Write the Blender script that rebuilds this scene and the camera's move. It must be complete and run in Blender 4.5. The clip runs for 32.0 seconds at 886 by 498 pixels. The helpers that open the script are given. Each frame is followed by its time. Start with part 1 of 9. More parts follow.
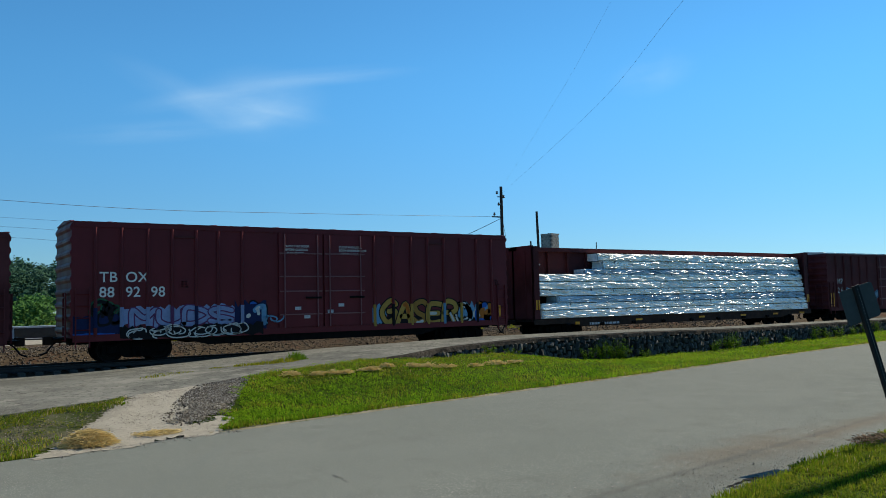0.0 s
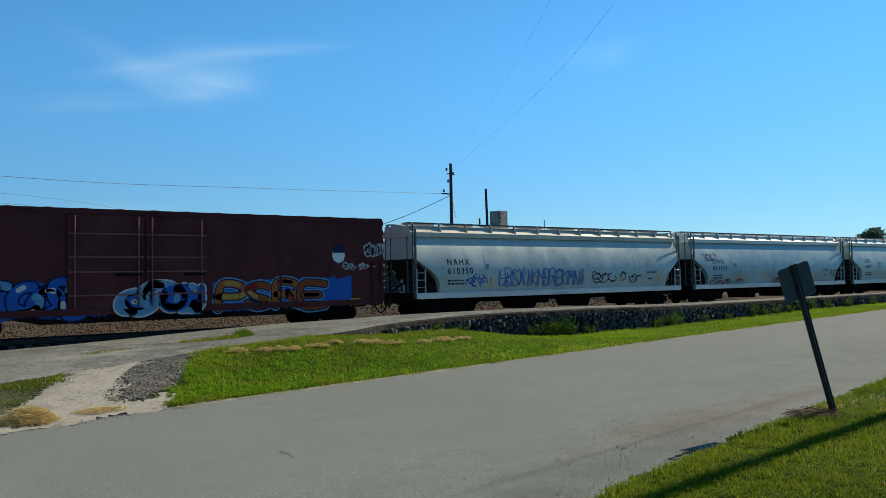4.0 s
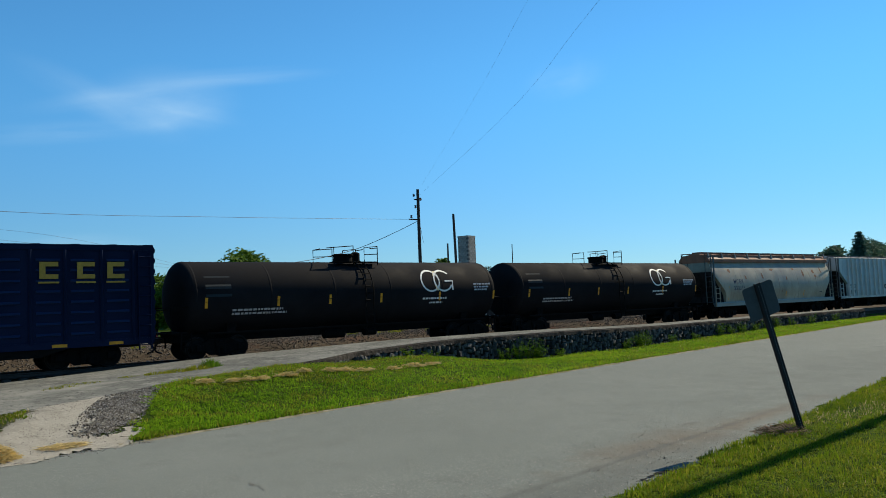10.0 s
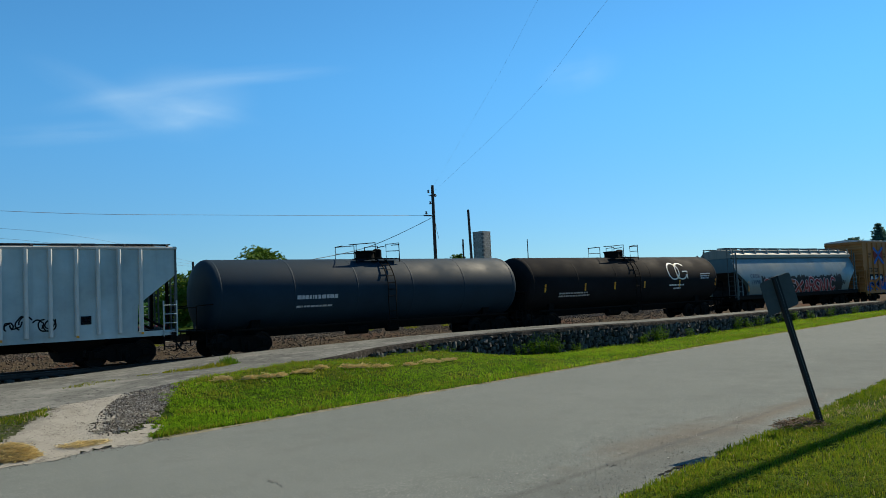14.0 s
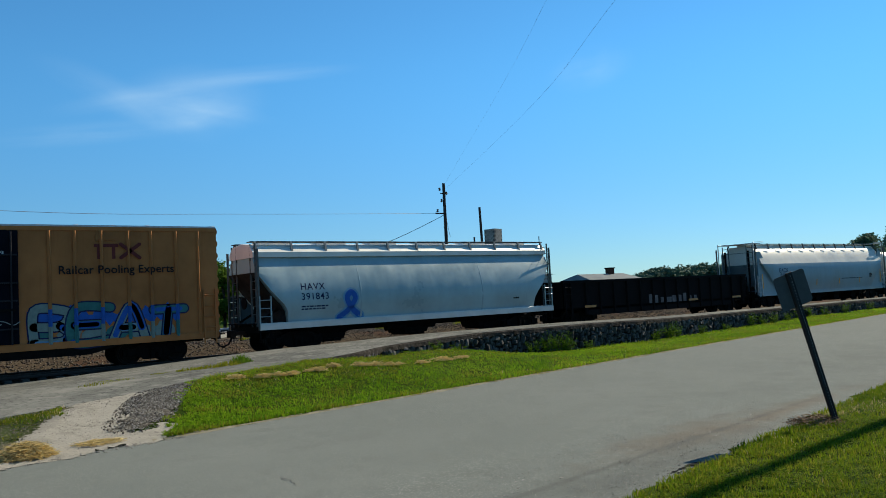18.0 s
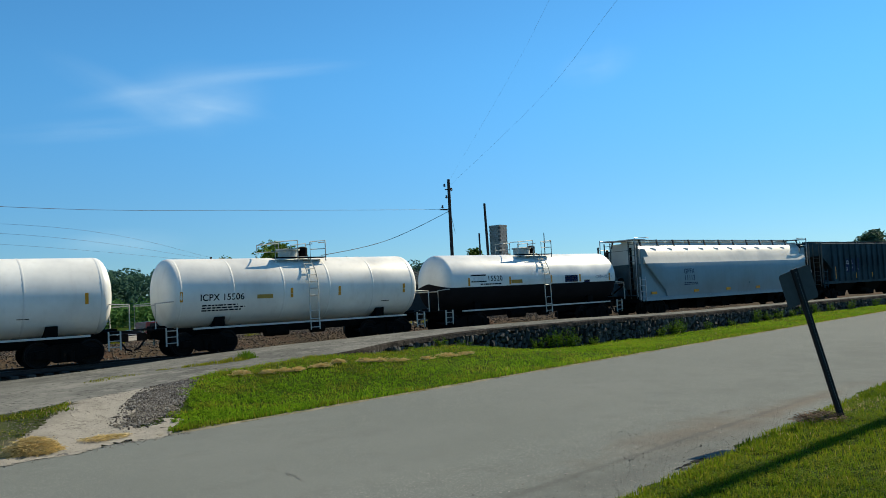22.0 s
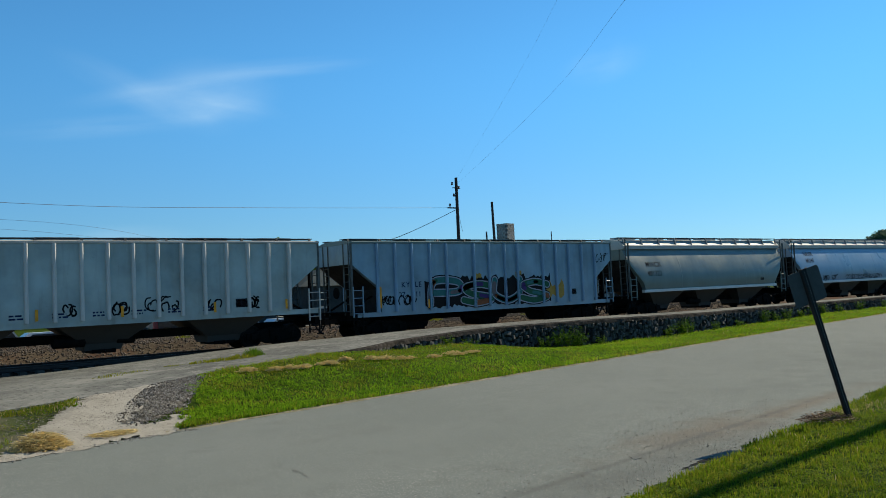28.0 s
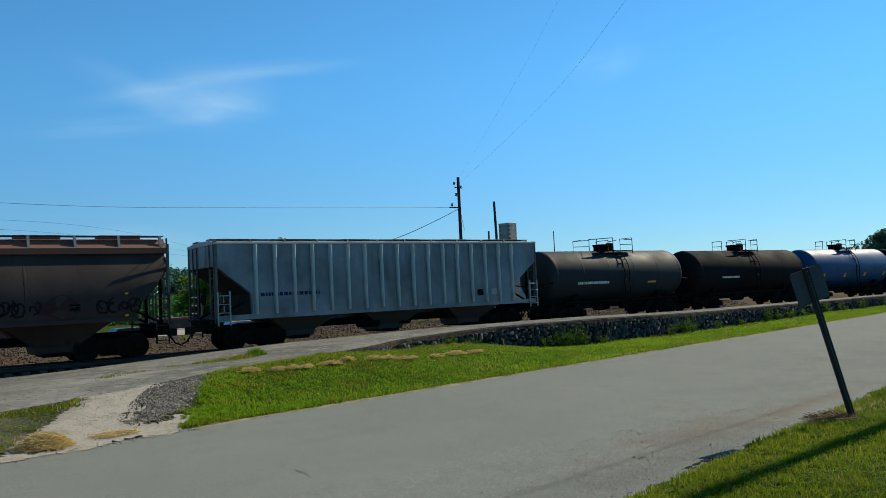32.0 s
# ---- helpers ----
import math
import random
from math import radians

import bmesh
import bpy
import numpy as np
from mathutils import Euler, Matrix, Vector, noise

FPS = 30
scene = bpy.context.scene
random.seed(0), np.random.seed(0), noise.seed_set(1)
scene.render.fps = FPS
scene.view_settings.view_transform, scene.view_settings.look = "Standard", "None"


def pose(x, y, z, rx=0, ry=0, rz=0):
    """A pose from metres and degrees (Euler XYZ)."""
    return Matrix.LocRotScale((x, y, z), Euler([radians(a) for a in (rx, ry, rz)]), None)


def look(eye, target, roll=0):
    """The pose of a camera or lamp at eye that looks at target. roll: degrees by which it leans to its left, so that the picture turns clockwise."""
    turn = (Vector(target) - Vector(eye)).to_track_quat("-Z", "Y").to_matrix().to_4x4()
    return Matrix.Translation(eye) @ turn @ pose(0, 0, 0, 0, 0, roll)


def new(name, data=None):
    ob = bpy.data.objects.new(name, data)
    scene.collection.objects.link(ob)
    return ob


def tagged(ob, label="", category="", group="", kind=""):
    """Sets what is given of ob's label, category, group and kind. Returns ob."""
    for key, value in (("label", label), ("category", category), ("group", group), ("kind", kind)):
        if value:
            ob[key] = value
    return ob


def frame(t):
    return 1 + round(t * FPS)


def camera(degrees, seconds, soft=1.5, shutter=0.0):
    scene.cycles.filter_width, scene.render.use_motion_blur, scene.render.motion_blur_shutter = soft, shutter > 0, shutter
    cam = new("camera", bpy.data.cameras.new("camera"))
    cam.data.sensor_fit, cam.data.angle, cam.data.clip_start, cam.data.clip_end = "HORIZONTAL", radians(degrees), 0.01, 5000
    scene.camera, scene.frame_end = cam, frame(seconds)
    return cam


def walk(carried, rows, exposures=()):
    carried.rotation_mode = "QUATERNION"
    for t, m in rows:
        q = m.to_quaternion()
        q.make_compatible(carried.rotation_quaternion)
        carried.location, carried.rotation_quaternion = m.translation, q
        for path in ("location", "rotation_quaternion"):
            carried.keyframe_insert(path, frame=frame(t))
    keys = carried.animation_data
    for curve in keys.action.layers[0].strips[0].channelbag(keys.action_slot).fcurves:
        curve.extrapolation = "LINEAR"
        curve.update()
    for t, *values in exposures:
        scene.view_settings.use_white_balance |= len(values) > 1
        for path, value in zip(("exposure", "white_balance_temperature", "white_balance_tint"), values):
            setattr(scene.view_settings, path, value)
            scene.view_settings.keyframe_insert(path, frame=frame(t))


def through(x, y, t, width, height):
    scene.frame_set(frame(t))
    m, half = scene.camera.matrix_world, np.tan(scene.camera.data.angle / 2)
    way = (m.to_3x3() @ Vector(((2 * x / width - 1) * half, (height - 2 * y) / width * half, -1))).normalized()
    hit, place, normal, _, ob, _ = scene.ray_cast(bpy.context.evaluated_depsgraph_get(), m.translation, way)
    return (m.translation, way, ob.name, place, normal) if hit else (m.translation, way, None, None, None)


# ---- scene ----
cam = camera(56.76, 32.0, soft=0.9)
EYE = (0.0, 0.0, 1.86)
PATH = [  # seconds, yaw, pitch, roll
    (0.0, -33.80, 3.83, 1.31),
    (0.5, -33.82, 3.67, 1.06),
    (1.0, -32.79, 3.42, 1.13),
    (1.5, -32.74, 1.02, 1.33),
    (2.0, -34.20, 0.94, 2.10),
    (2.5, -34.88, 1.06, 0.74),
    (4.5, -37.69, 2.52, 1.44),
    (5.0, -37.93, 3.18, 1.49),
    (5.5, -39.31, 4.62, 0.36),
    (6.0, -39.39, 4.37, 0.45),
    (6.5, -39.52, 4.45, 0.67),
    (7.0, -39.66, 4.38, 0.79),
    (7.5, -40.52, 4.09, 1.35),
    (8.0, -40.58, 3.99, 1.69),
    (8.5, -40.42, 3.99, 1.85),
    (9.0, -40.13, 3.91, 1.91),
    (9.5, -40.05, 3.81, 2.09),
    (10.0, -39.53, 3.84, 2.22),
    (10.5, -39.38, 3.85, 2.23),
    (11.0, -39.29, 3.84, 2.37),
    (11.5, -39.21, 3.85, 2.44),
    (12.0, -39.19, 3.90, 2.38),
    (12.5, -38.85, 3.75, 2.51),
    (13.0, -38.69, 3.72, 2.57),
    (13.5, -38.55, 3.66, 2.62),
    (15.5, -38.29, 3.55, 2.78),
    (16.0, -38.23, 3.50, 2.79),
    (16.5, -37.84, 3.44, 2.79),
    (17.0, -37.71, 3.47, 2.80),
    (17.5, -37.79, 3.45, 2.87),
    (18.0, -37.61, 3.49, 2.94),
    (18.5, -37.55, 3.50, 2.96),
    (19.0, -37.48, 3.41, 2.94),
    (19.5, -37.65, 3.34, 3.02),
    (20.0, -37.55, 3.37, 2.97),
    (20.5, -37.42, 3.33, 2.96),
    (21.0, -37.30, 3.29, 2.85),
    (21.5, -37.31, 3.26, 2.81),
    (22.0, -37.27, 3.24, 2.91),
    (22.5, -37.12, 3.24, 3.05),
    (23.0, -36.90, 3.25, 2.87),
    (23.5, -36.86, 3.22, 2.82),
    (24.0, -36.49, 3.34, 2.79),
    (24.5, -36.45, 3.24, 2.77),
    (26.5, -36.56, 3.15, 2.65),
    (27.0, -36.61, 3.15, 2.64),
    (27.5, -36.74, 3.18, 2.67),
    (28.0, -36.78, 3.14, 2.60),
    (28.5, -36.73, 3.15, 2.62),
    (29.0, -36.73, 3.14, 2.63),
    (29.5, -36.68, 3.12, 2.71),
    (30.0, -36.67, 3.10, 2.60),
    (30.5, -36.55, 3.12, 2.56),
    (31.0, -36.60, 3.10, 2.54),
    (31.5, -36.66, 3.11, 2.56),
    (32.0, -36.62, 3.12, 2.70),
]
walk(cam, [(t, pose(*EYE, 90 + pitch, roll, yaw)) for t, yaw, pitch, roll in PATH], [(0.0, 0.5), (32.0, 0.5)])

# ---- sky, sun ----
SUN_AZ, SUN_EL = 85.0, 38.0  # degrees clockwise from +Y, degrees up
sun = new("sun", bpy.data.lights.new("sun", "SUN"))
sun.data.energy, sun.data.angle, sun.data.color = 5.0, radians(0.55), (1.0, 0.88, 0.66)
_d = Vector((math.sin(radians(SUN_AZ)) * math.cos(radians(SUN_EL)), math.cos(radians(SUN_AZ)) * math.cos(radians(SUN_EL)), math.sin(radians(SUN_EL))))
sun.matrix_world = look(_d * 60, (0, 0, 0))

world = bpy.data.worlds.new("sky")
scene.world = world
world.use_nodes = True


def build_sky():
    nt = world.node_tree
    nt.nodes.clear()
    n, l = nt.nodes.new, nt.links.new
    sky = n("ShaderNodeTexSky")
    sky.sky_type, sky.sun_disc = "NISHITA", False
    sky.sun_elevation, sky.sun_rotation = radians(SUN_EL), radians(SUN_AZ)
    sky.air_density, sky.dust_density, sky.ozone_density = 0.9, 0.0, 3.5
    # thin high cloud: a soft band of noise round one bearing
    tc = n("ShaderNodeTexCoord")
    cloud_sum = None
    for (az, el, wide, high, tilt, amount, seed) in CLOUDS:
        mp = n("ShaderNodeMapping")
        mp.vector_type = "TEXTURE"
        mp.inputs["Rotation"].default_value = Euler((radians(el), radians(tilt), radians(-az)), "XYZ")
        l(tc.outputs["Generated"], mp.inputs["Vector"])
        sc = n("ShaderNodeMapping")
        sc.inputs["Scale"].default_value = (1 / wide, 0.0, 1 / high)
        l(mp.outputs[0], sc.inputs["Vector"])
        nz = n("ShaderNodeTexNoise")
        nz.inputs["Scale"].default_value, nz.inputs["Detail"].default_value, nz.inputs["Roughness"].default_value = 0.9, 5, 0.5
        off = n("ShaderNodeVectorMath")
        off.operation, off.inputs[1].default_value = "ADD", (seed, 0, seed * 0.7)
        l(sc.outputs[0], off.inputs[0])
        l(off.outputs[0], nz.inputs["Vector"])
        ln = n("ShaderNodeVectorMath")
        ln.operation = "LENGTH"
        l(sc.outputs[0], ln.inputs[0])
        fall = n("ShaderNodeMapRange")
        fall.interpolation_type = "SMOOTHSTEP"
        fall.inputs["From Min"].default_value, fall.inputs["From Max"].default_value = 1.0, 0.0
        l(ln.outputs["Value"], fall.inputs["Value"])
        rag = n("ShaderNodeMapRange")
        rag.inputs["From Min"].default_value, rag.inputs["From Max"].default_value = 0.25, 0.7
        l(nz.outputs["Fac"], rag.inputs["Value"])
        # the half of the sky that the cloud stands in
        sep = n("ShaderNodeSeparateXYZ")
        l(mp.outputs[0], sep.inputs[0])
        front = n("ShaderNodeMath")
        front.operation, front.inputs[1].default_value = "GREATER_THAN", 0.0
        l(sep.outputs["Y"], front.inputs[0])
        m1, m2, m3 = (n("ShaderNodeMath") for _ in range(3))
        for m in (m1, m2, m3):
            m.operation = "MULTIPLY"
        l(fall.outputs[0], m1.inputs[0]), l(rag.outputs[0], m1.inputs[1])
        l(m1.outputs[0], m2.inputs[0]), l(front.outputs[0], m2.inputs[1])
        l(m2.outputs[0], m3.inputs[0])
        m3.inputs[1].default_value = amount
        if cloud_sum is None:
            cloud_sum = m3
        else:
            ad = n("ShaderNodeMath")
            ad.operation = "ADD"
            l(cloud_sum.outputs[0], ad.inputs[0]), l(m3.outputs[0], ad.inputs[1])
            cloud_sum = ad
    gm = n("ShaderNodeMix")
    gm.data_type, gm.blend_type = "RGBA", "MULTIPLY"
    gm.inputs["Factor"].default_value = 1.0
    # haze: a paler, less green tint low over the horizon
    up = n("ShaderNodeSeparateXYZ")
    l(tc.outputs["Generated"], up.inputs[0])
    rise = n("ShaderNodeMapRange")
    rise.interpolation_type = "SMOOTHSTEP"
    rise.inputs["From Min"].default_value, rise.inputs["From Max"].default_value = 0.0, 0.30
    l(up.outputs["Z"], rise.inputs["Value"])
    hz = n("ShaderNodeMix")
    hz.data_type = "RGBA"
    hz.inputs["A"].default_value, hz.inputs["B"].default_value = HAZE_TINT, SKY_TINT
    l(rise.outputs[0], hz.inputs["Factor"]), l(hz.outputs["Result"], gm.inputs["B"])
    l(sky.outputs[0], gm.inputs["A"])
    mix = n("ShaderNodeMix")
    mix.data_type = "RGBA"
    mix.inputs["B"].default_value = (7.0, 8.5, 8.7, 1)
    l(cloud_sum.outputs[0], mix.inputs["Factor"]), l(gm.outputs["Result"], mix.inputs["A"])
    bg = n("ShaderNodeBackground")
    bg.inputs["Strength"].default_value = SKY_STRENGTH
    out = n("ShaderNodeOutputWorld")
    l(mix.outputs["Result"], bg.inputs["Color"]), l(bg.outputs[0], out.inputs["Surface"])


SKY_STRENGTH = 0.09
SKY_TINT = (0.465, 1.0, 1.17, 1)
HAZE_TINT = (0.395, 0.605, 0.765, 1)
CLOUDS = [  # bearing, height, half width, half height, tilt, amount, seed
    (22.4, 13.9, 0.10, 0.050, -6, 0.20, 3.1),
    (21.3, 14.5, 0.13, 0.017, -10, 0.13, 8.4),
    (27.0, 15.8, 0.14, 0.014, -5, 0.13, 6.3),
    (19.8, 13.5, 0.09, 0.018, 9, 0.14, 7.7),
    (22.0, 12.7, 0.05, 0.016, -6, 0.11, 9.1),
    (10.8, 15.2, 0.12, 0.024, 24, 0.09, 5.2),
    (15.5, 11.8, 0.13, 0.016, -6, 0.12, 2.2),
    (51.5, 15.4, 0.06, 0.03, -10, 0.12, 1.7),
    (16.0, 4.5, 0.09, 0.02, 0, 0.15, 4.4),
]
build_sky()

# ---- materials ----
MATS = {}


def ramp_mix(nt, fac, a, b):
    m = nt.nodes.new("ShaderNodeMix")
    m.data_type = "RGBA"
    nt.links.new(fac, m.inputs["Factor"])
    for sock, val in (("A", a), ("B", b)):
        if hasattr(val, "links"):
            nt.links.new(val, m.inputs[sock])
        else:
            m.inputs[sock].default_value = (*val, 1)
    return m.outputs["Result"]


def noise_fac(nt, vec, scale, lo, hi, detail=5, rough=0.6, stretch=(1, 1, 1), shift=(0, 0, 0)):
    mp = nt.nodes.new("ShaderNodeMapping")
    mp.inputs["Scale"].default_value, mp.inputs["Location"].default_value = stretch, shift
    nt.links.new(vec, mp.inputs["Vector"])
    z = nt.nodes.new("ShaderNodeTexNoise")
    z.inputs["Scale"].default_value, z.inputs["Detail"].default_value, z.inputs["Roughness"].default_value = scale, detail, rough
    nt.links.new(mp.outputs[0], z.inputs["Vector"])
    r = nt.nodes.new("ShaderNodeMapRange")
    r.inputs["From Min"].default_value, r.inputs["From Max"].default_value = lo, hi
    nt.links.new(z.outputs["Fac"], r.inputs["Value"])
    return r.outputs[0], z.outputs["Fac"]


def base_mat(name):
    m = bpy.data.materials.new(name)
    m.use_nodes = True
    nt = m.node_tree
    return m, nt, nt.nodes["Principled BSDF"]


def shifted(nt):
    """Object space, moved by a random amount from object to object."""
    tc = nt.nodes.new("ShaderNodeTexCoord")
    return tc.outputs["Object"]


def bump(nt, bsdf, height, strength, dist):
    b = nt.nodes.new("ShaderNodeBump")
    b.inputs["Strength"].default_value, b.inputs["Distance"].default_value = strength, dist
    nt.links.new(height, b.inputs["Height"])
    nt.links.new(b.outputs[0], bsdf.inputs["Normal"])


def paint(name, rgb, stain=(0.12, 0.07, 0.04), dirt=0.25, streak=0.35, rough=0.45, fade=0.12, seed=0.0, gloss=0.5, dent=0.0):
    """Weathered rolling-stock paint: faded clouds, rust runs down the sheets, grime."""
    if name in MATS:
        return MATS[name]
    rgb, stain = tuple(c * 0.81 for c in rgb), tuple(c * 0.81 for c in stain)
    m, nt, bs = base_mat(name)
    co = shifted(nt)
    big, _ = noise_fac(nt, co, 0.5, 0.3, 0.75, 4, shift=(seed, seed, 0))
    runs, _ = noise_fac(nt, co, 1.0, 0.56, 0.86, 6, 0.65, (3.2, 3.2, 0.28), (seed, 0, 0))
    spots, h = noise_fac(nt, co, 7.0, 0.62, 0.8, 6, 0.7, shift=(0, seed, 0))
    pale = tuple(min(1, c * (1 + fade * 2.2) + fade * 0.06) for c in rgb)
    deep = tuple(c * (1 - fade) for c in rgb)
    c = ramp_mix(nt, big, deep, pale)
    f = nt.nodes.new("ShaderNodeMath")
    f.operation, f.inputs[1].default_value = "MULTIPLY", streak
    nt.links.new(runs, f.inputs[0])
    c = ramp_mix(nt, f.outputs[0], c, stain)
    f2 = nt.nodes.new("ShaderNodeMath")
    f2.operation, f2.inputs[1].default_value = "MULTIPLY", dirt
    nt.links.new(spots, f2.inputs[0])
    c = ramp_mix(nt, f2.outputs[0], c, tuple(s * 0.7 for s in stain))
    nt.links.new(c, bs.inputs["Base Color"])
    rr = nt.nodes.new("ShaderNodeMapRange")
    rr.inputs["To Min"].default_value, rr.inputs["To Max"].default_value = rough - 0.08, rough + 0.25
    nt.links.new(big, rr.inputs["Value"])
    nt.links.new(rr.outputs[0], bs.inputs["Roughness"])
    bs.inputs["Specular IOR Level"].default_value = gloss
    if dent:  # buckled sheets: long upright waves
        _, h = noise_fac(nt, co, 0.9, 0, 1, 2, 0.5, (1.0, 1.0, 0.3), (seed, 0, 1))
        bump(nt, bs, h, 0.8, dent)
    else:
        bump(nt, bs, h, 0.12, 0.01)
    MATS[name] = m
    return m


def plain(name, rgb, rough=0.6, metal=0.0, vary=0.25, scale=3.0, bumpy=0.0, gloss=0.5):
    if name in MATS:
        return MATS[name]
    m, nt, bs = base_mat(name)
    co = shifted(nt)
    f, h = noise_fac(nt, co, scale, 0.3, 0.7, 6)
    c = ramp_mix(nt, f, tuple(v * (1 - vary) for v in rgb), tuple(min(1, v * (1 + vary)) for v in rgb))
    nt.links.new(c, bs.inputs["Base Color"])
    bs.inputs["Roughness"].default_value, bs.inputs["Metallic"].default_value = rough, metal
    bs.inputs["Specular IOR Level"].default_value = gloss
    if bumpy:
        bump(nt, bs, h, bumpy, 0.02)
    MATS[name] = m
    return m


def ground_mat(name, cols, scales, rough=0.95, bumpy=0.4, dist=0.03):
    """Colours blended by noise of falling size, over world-scale coordinates."""
    if name in MATS:
        return MATS[name]
    m, nt, bs = base_mat(name)
    co = shifted(nt)
    cols = [tuple(v * 0.85 for v in q) for q in cols]
    c = cols[0]
    h = None
    for col, (s, lo, hi) in zip(cols[1:], scales):
        f, h = noise_fac(nt, co, s, lo, hi, 7, 0.65, shift=(s, 0, 0))
        c = ramp_mix(nt, f, c, col)
    nt.links.new(c, bs.inputs["Base Color"])
    bs.inputs["Roughness"].default_value, bs.inputs["Specular IOR Level"].default_value = rough, 0.03
    bump(nt, bs, h, bumpy, dist)
    MATS[name] = m
    return m


def island_mat(name, a, b, rough=0.85, scale=9.0):
    """Pieces that differ from one to the next."""
    if name in MATS:
        return MATS[name]
    m, nt, bs = base_mat(name)
    g = nt.nodes.new("ShaderNodeNewGeometry")
    oi = nt.nodes.new("ShaderNodeObjectInfo")
    ad = nt.nodes.new("ShaderNodeMath")
    ad.operation = "ADD"
    fr = nt.nodes.new("ShaderNodeMath")
    fr.operation = "FRACT"
    nt.links.new(g.outputs["Random Per Island"], ad.inputs[0])
    nt.links.new(oi.outputs["Random"], ad.inputs[1])
    nt.links.new(ad.outputs[0], fr.inputs[0])
    c = ramp_mix(nt, fr.outputs[0], a, b)
    f, h = noise_fac(nt, shifted(nt), scale, 0.35, 0.75, 6)
    c = ramp_mix(nt, f, c, tuple(v * 0.55 for v in a))
    nt.links.new(c, bs.inputs["Base Color"])
    bs.inputs["Roughness"].default_value = rough
    bump(nt, bs, h, 0.5, 0.02)
    MATS[name] = m
    return m


def leaf_mat(name, a, b, through=0.4, rough=0.6):
    """Thin leaves and blades: they differ from one to the next and let sunlight through."""
    m, nt, bs = base_mat(name)
    g = nt.nodes.new("ShaderNodeNewGeometry")
    f, h = noise_fac(nt, shifted(nt), 0.35, 0.35, 0.7, 4)
    ad = nt.nodes.new("ShaderNodeMath")
    ad.operation, ad.inputs[1].default_value = "MULTIPLY", 0.55
    nt.links.new(g.outputs["Random Per Island"], ad.inputs[0])
    sm = nt.nodes.new("ShaderNodeMath")
    sm.operation, sm.inputs[1].default_value = "MULTIPLY_ADD", 0.45
    nt.links.new(f, sm.inputs[0]), nt.links.new(ad.outputs[0], sm.inputs[2])
    c = ramp_mix(nt, sm.outputs[0], tuple(v * 0.87 for v in a), tuple(v * 0.87 for v in b))
    nt.links.new(c, bs.inputs["Base Color"])
    bs.inputs["Roughness"].default_value, bs.inputs["Specular IOR Level"].default_value = rough, 0.02
    tr = nt.nodes.new("ShaderNodeBsdfTranslucent")
    nt.links.new(c, tr.inputs["Color"])
    mx = nt.nodes.new("ShaderNodeMixShader")
    mx.inputs["Fac"].default_value = through
    nt.links.new(bs.outputs[0], mx.inputs[1]), nt.links.new(tr.outputs[0], mx.inputs[2])
    nt.links.new(mx.outputs[0], nt.nodes["Material Output"].inputs["Surface"])
    MATS[name] = m
    return m


STEEL_DARK = plain("grimy black steel", (0.006, 0.0055, 0.005), 0.85, 0.0, 0.4, 4, gloss=0.06)
STEEL_BROWN = plain("rusty brown steel", (0.03, 0.018, 0.013), 0.85, 0.0, 0.4, 3, gloss=0.15)
WHEEL_STEEL = plain("worn wheel steel", (0.010, 0.009, 0.008), 0.7, 0.1, 0.3, 6, gloss=0.15)
RAIL_STEEL = plain("rusted rail steel", (0.03, 0.022, 0.018), 0.6, 0.3, 0.35, 5)
TIE_WOOD = island_mat("creosoted tie wood", (0.05, 0.04, 0.032), (0.11, 0.09, 0.07), 0.95)
YELLOW = plain("reflector yellow", (0.58, 0.25, 0.012), 0.5, gloss=0.3)
WHITE_INK = plain("white stencil paint", (0.6, 0.61, 0.58), 0.6, 0, 0.12, 12, gloss=0.2)
BLACK_INK = plain("black stencil paint", (0.008, 0.009, 0.012), 0.7, 0, 0.2, 12, gloss=0.08)
GREY_INK = plain("pale worn stencil paint", (0.38, 0.39, 0.4), 0.7, 0, 0.3, 10)

# ---- geometry helpers ----


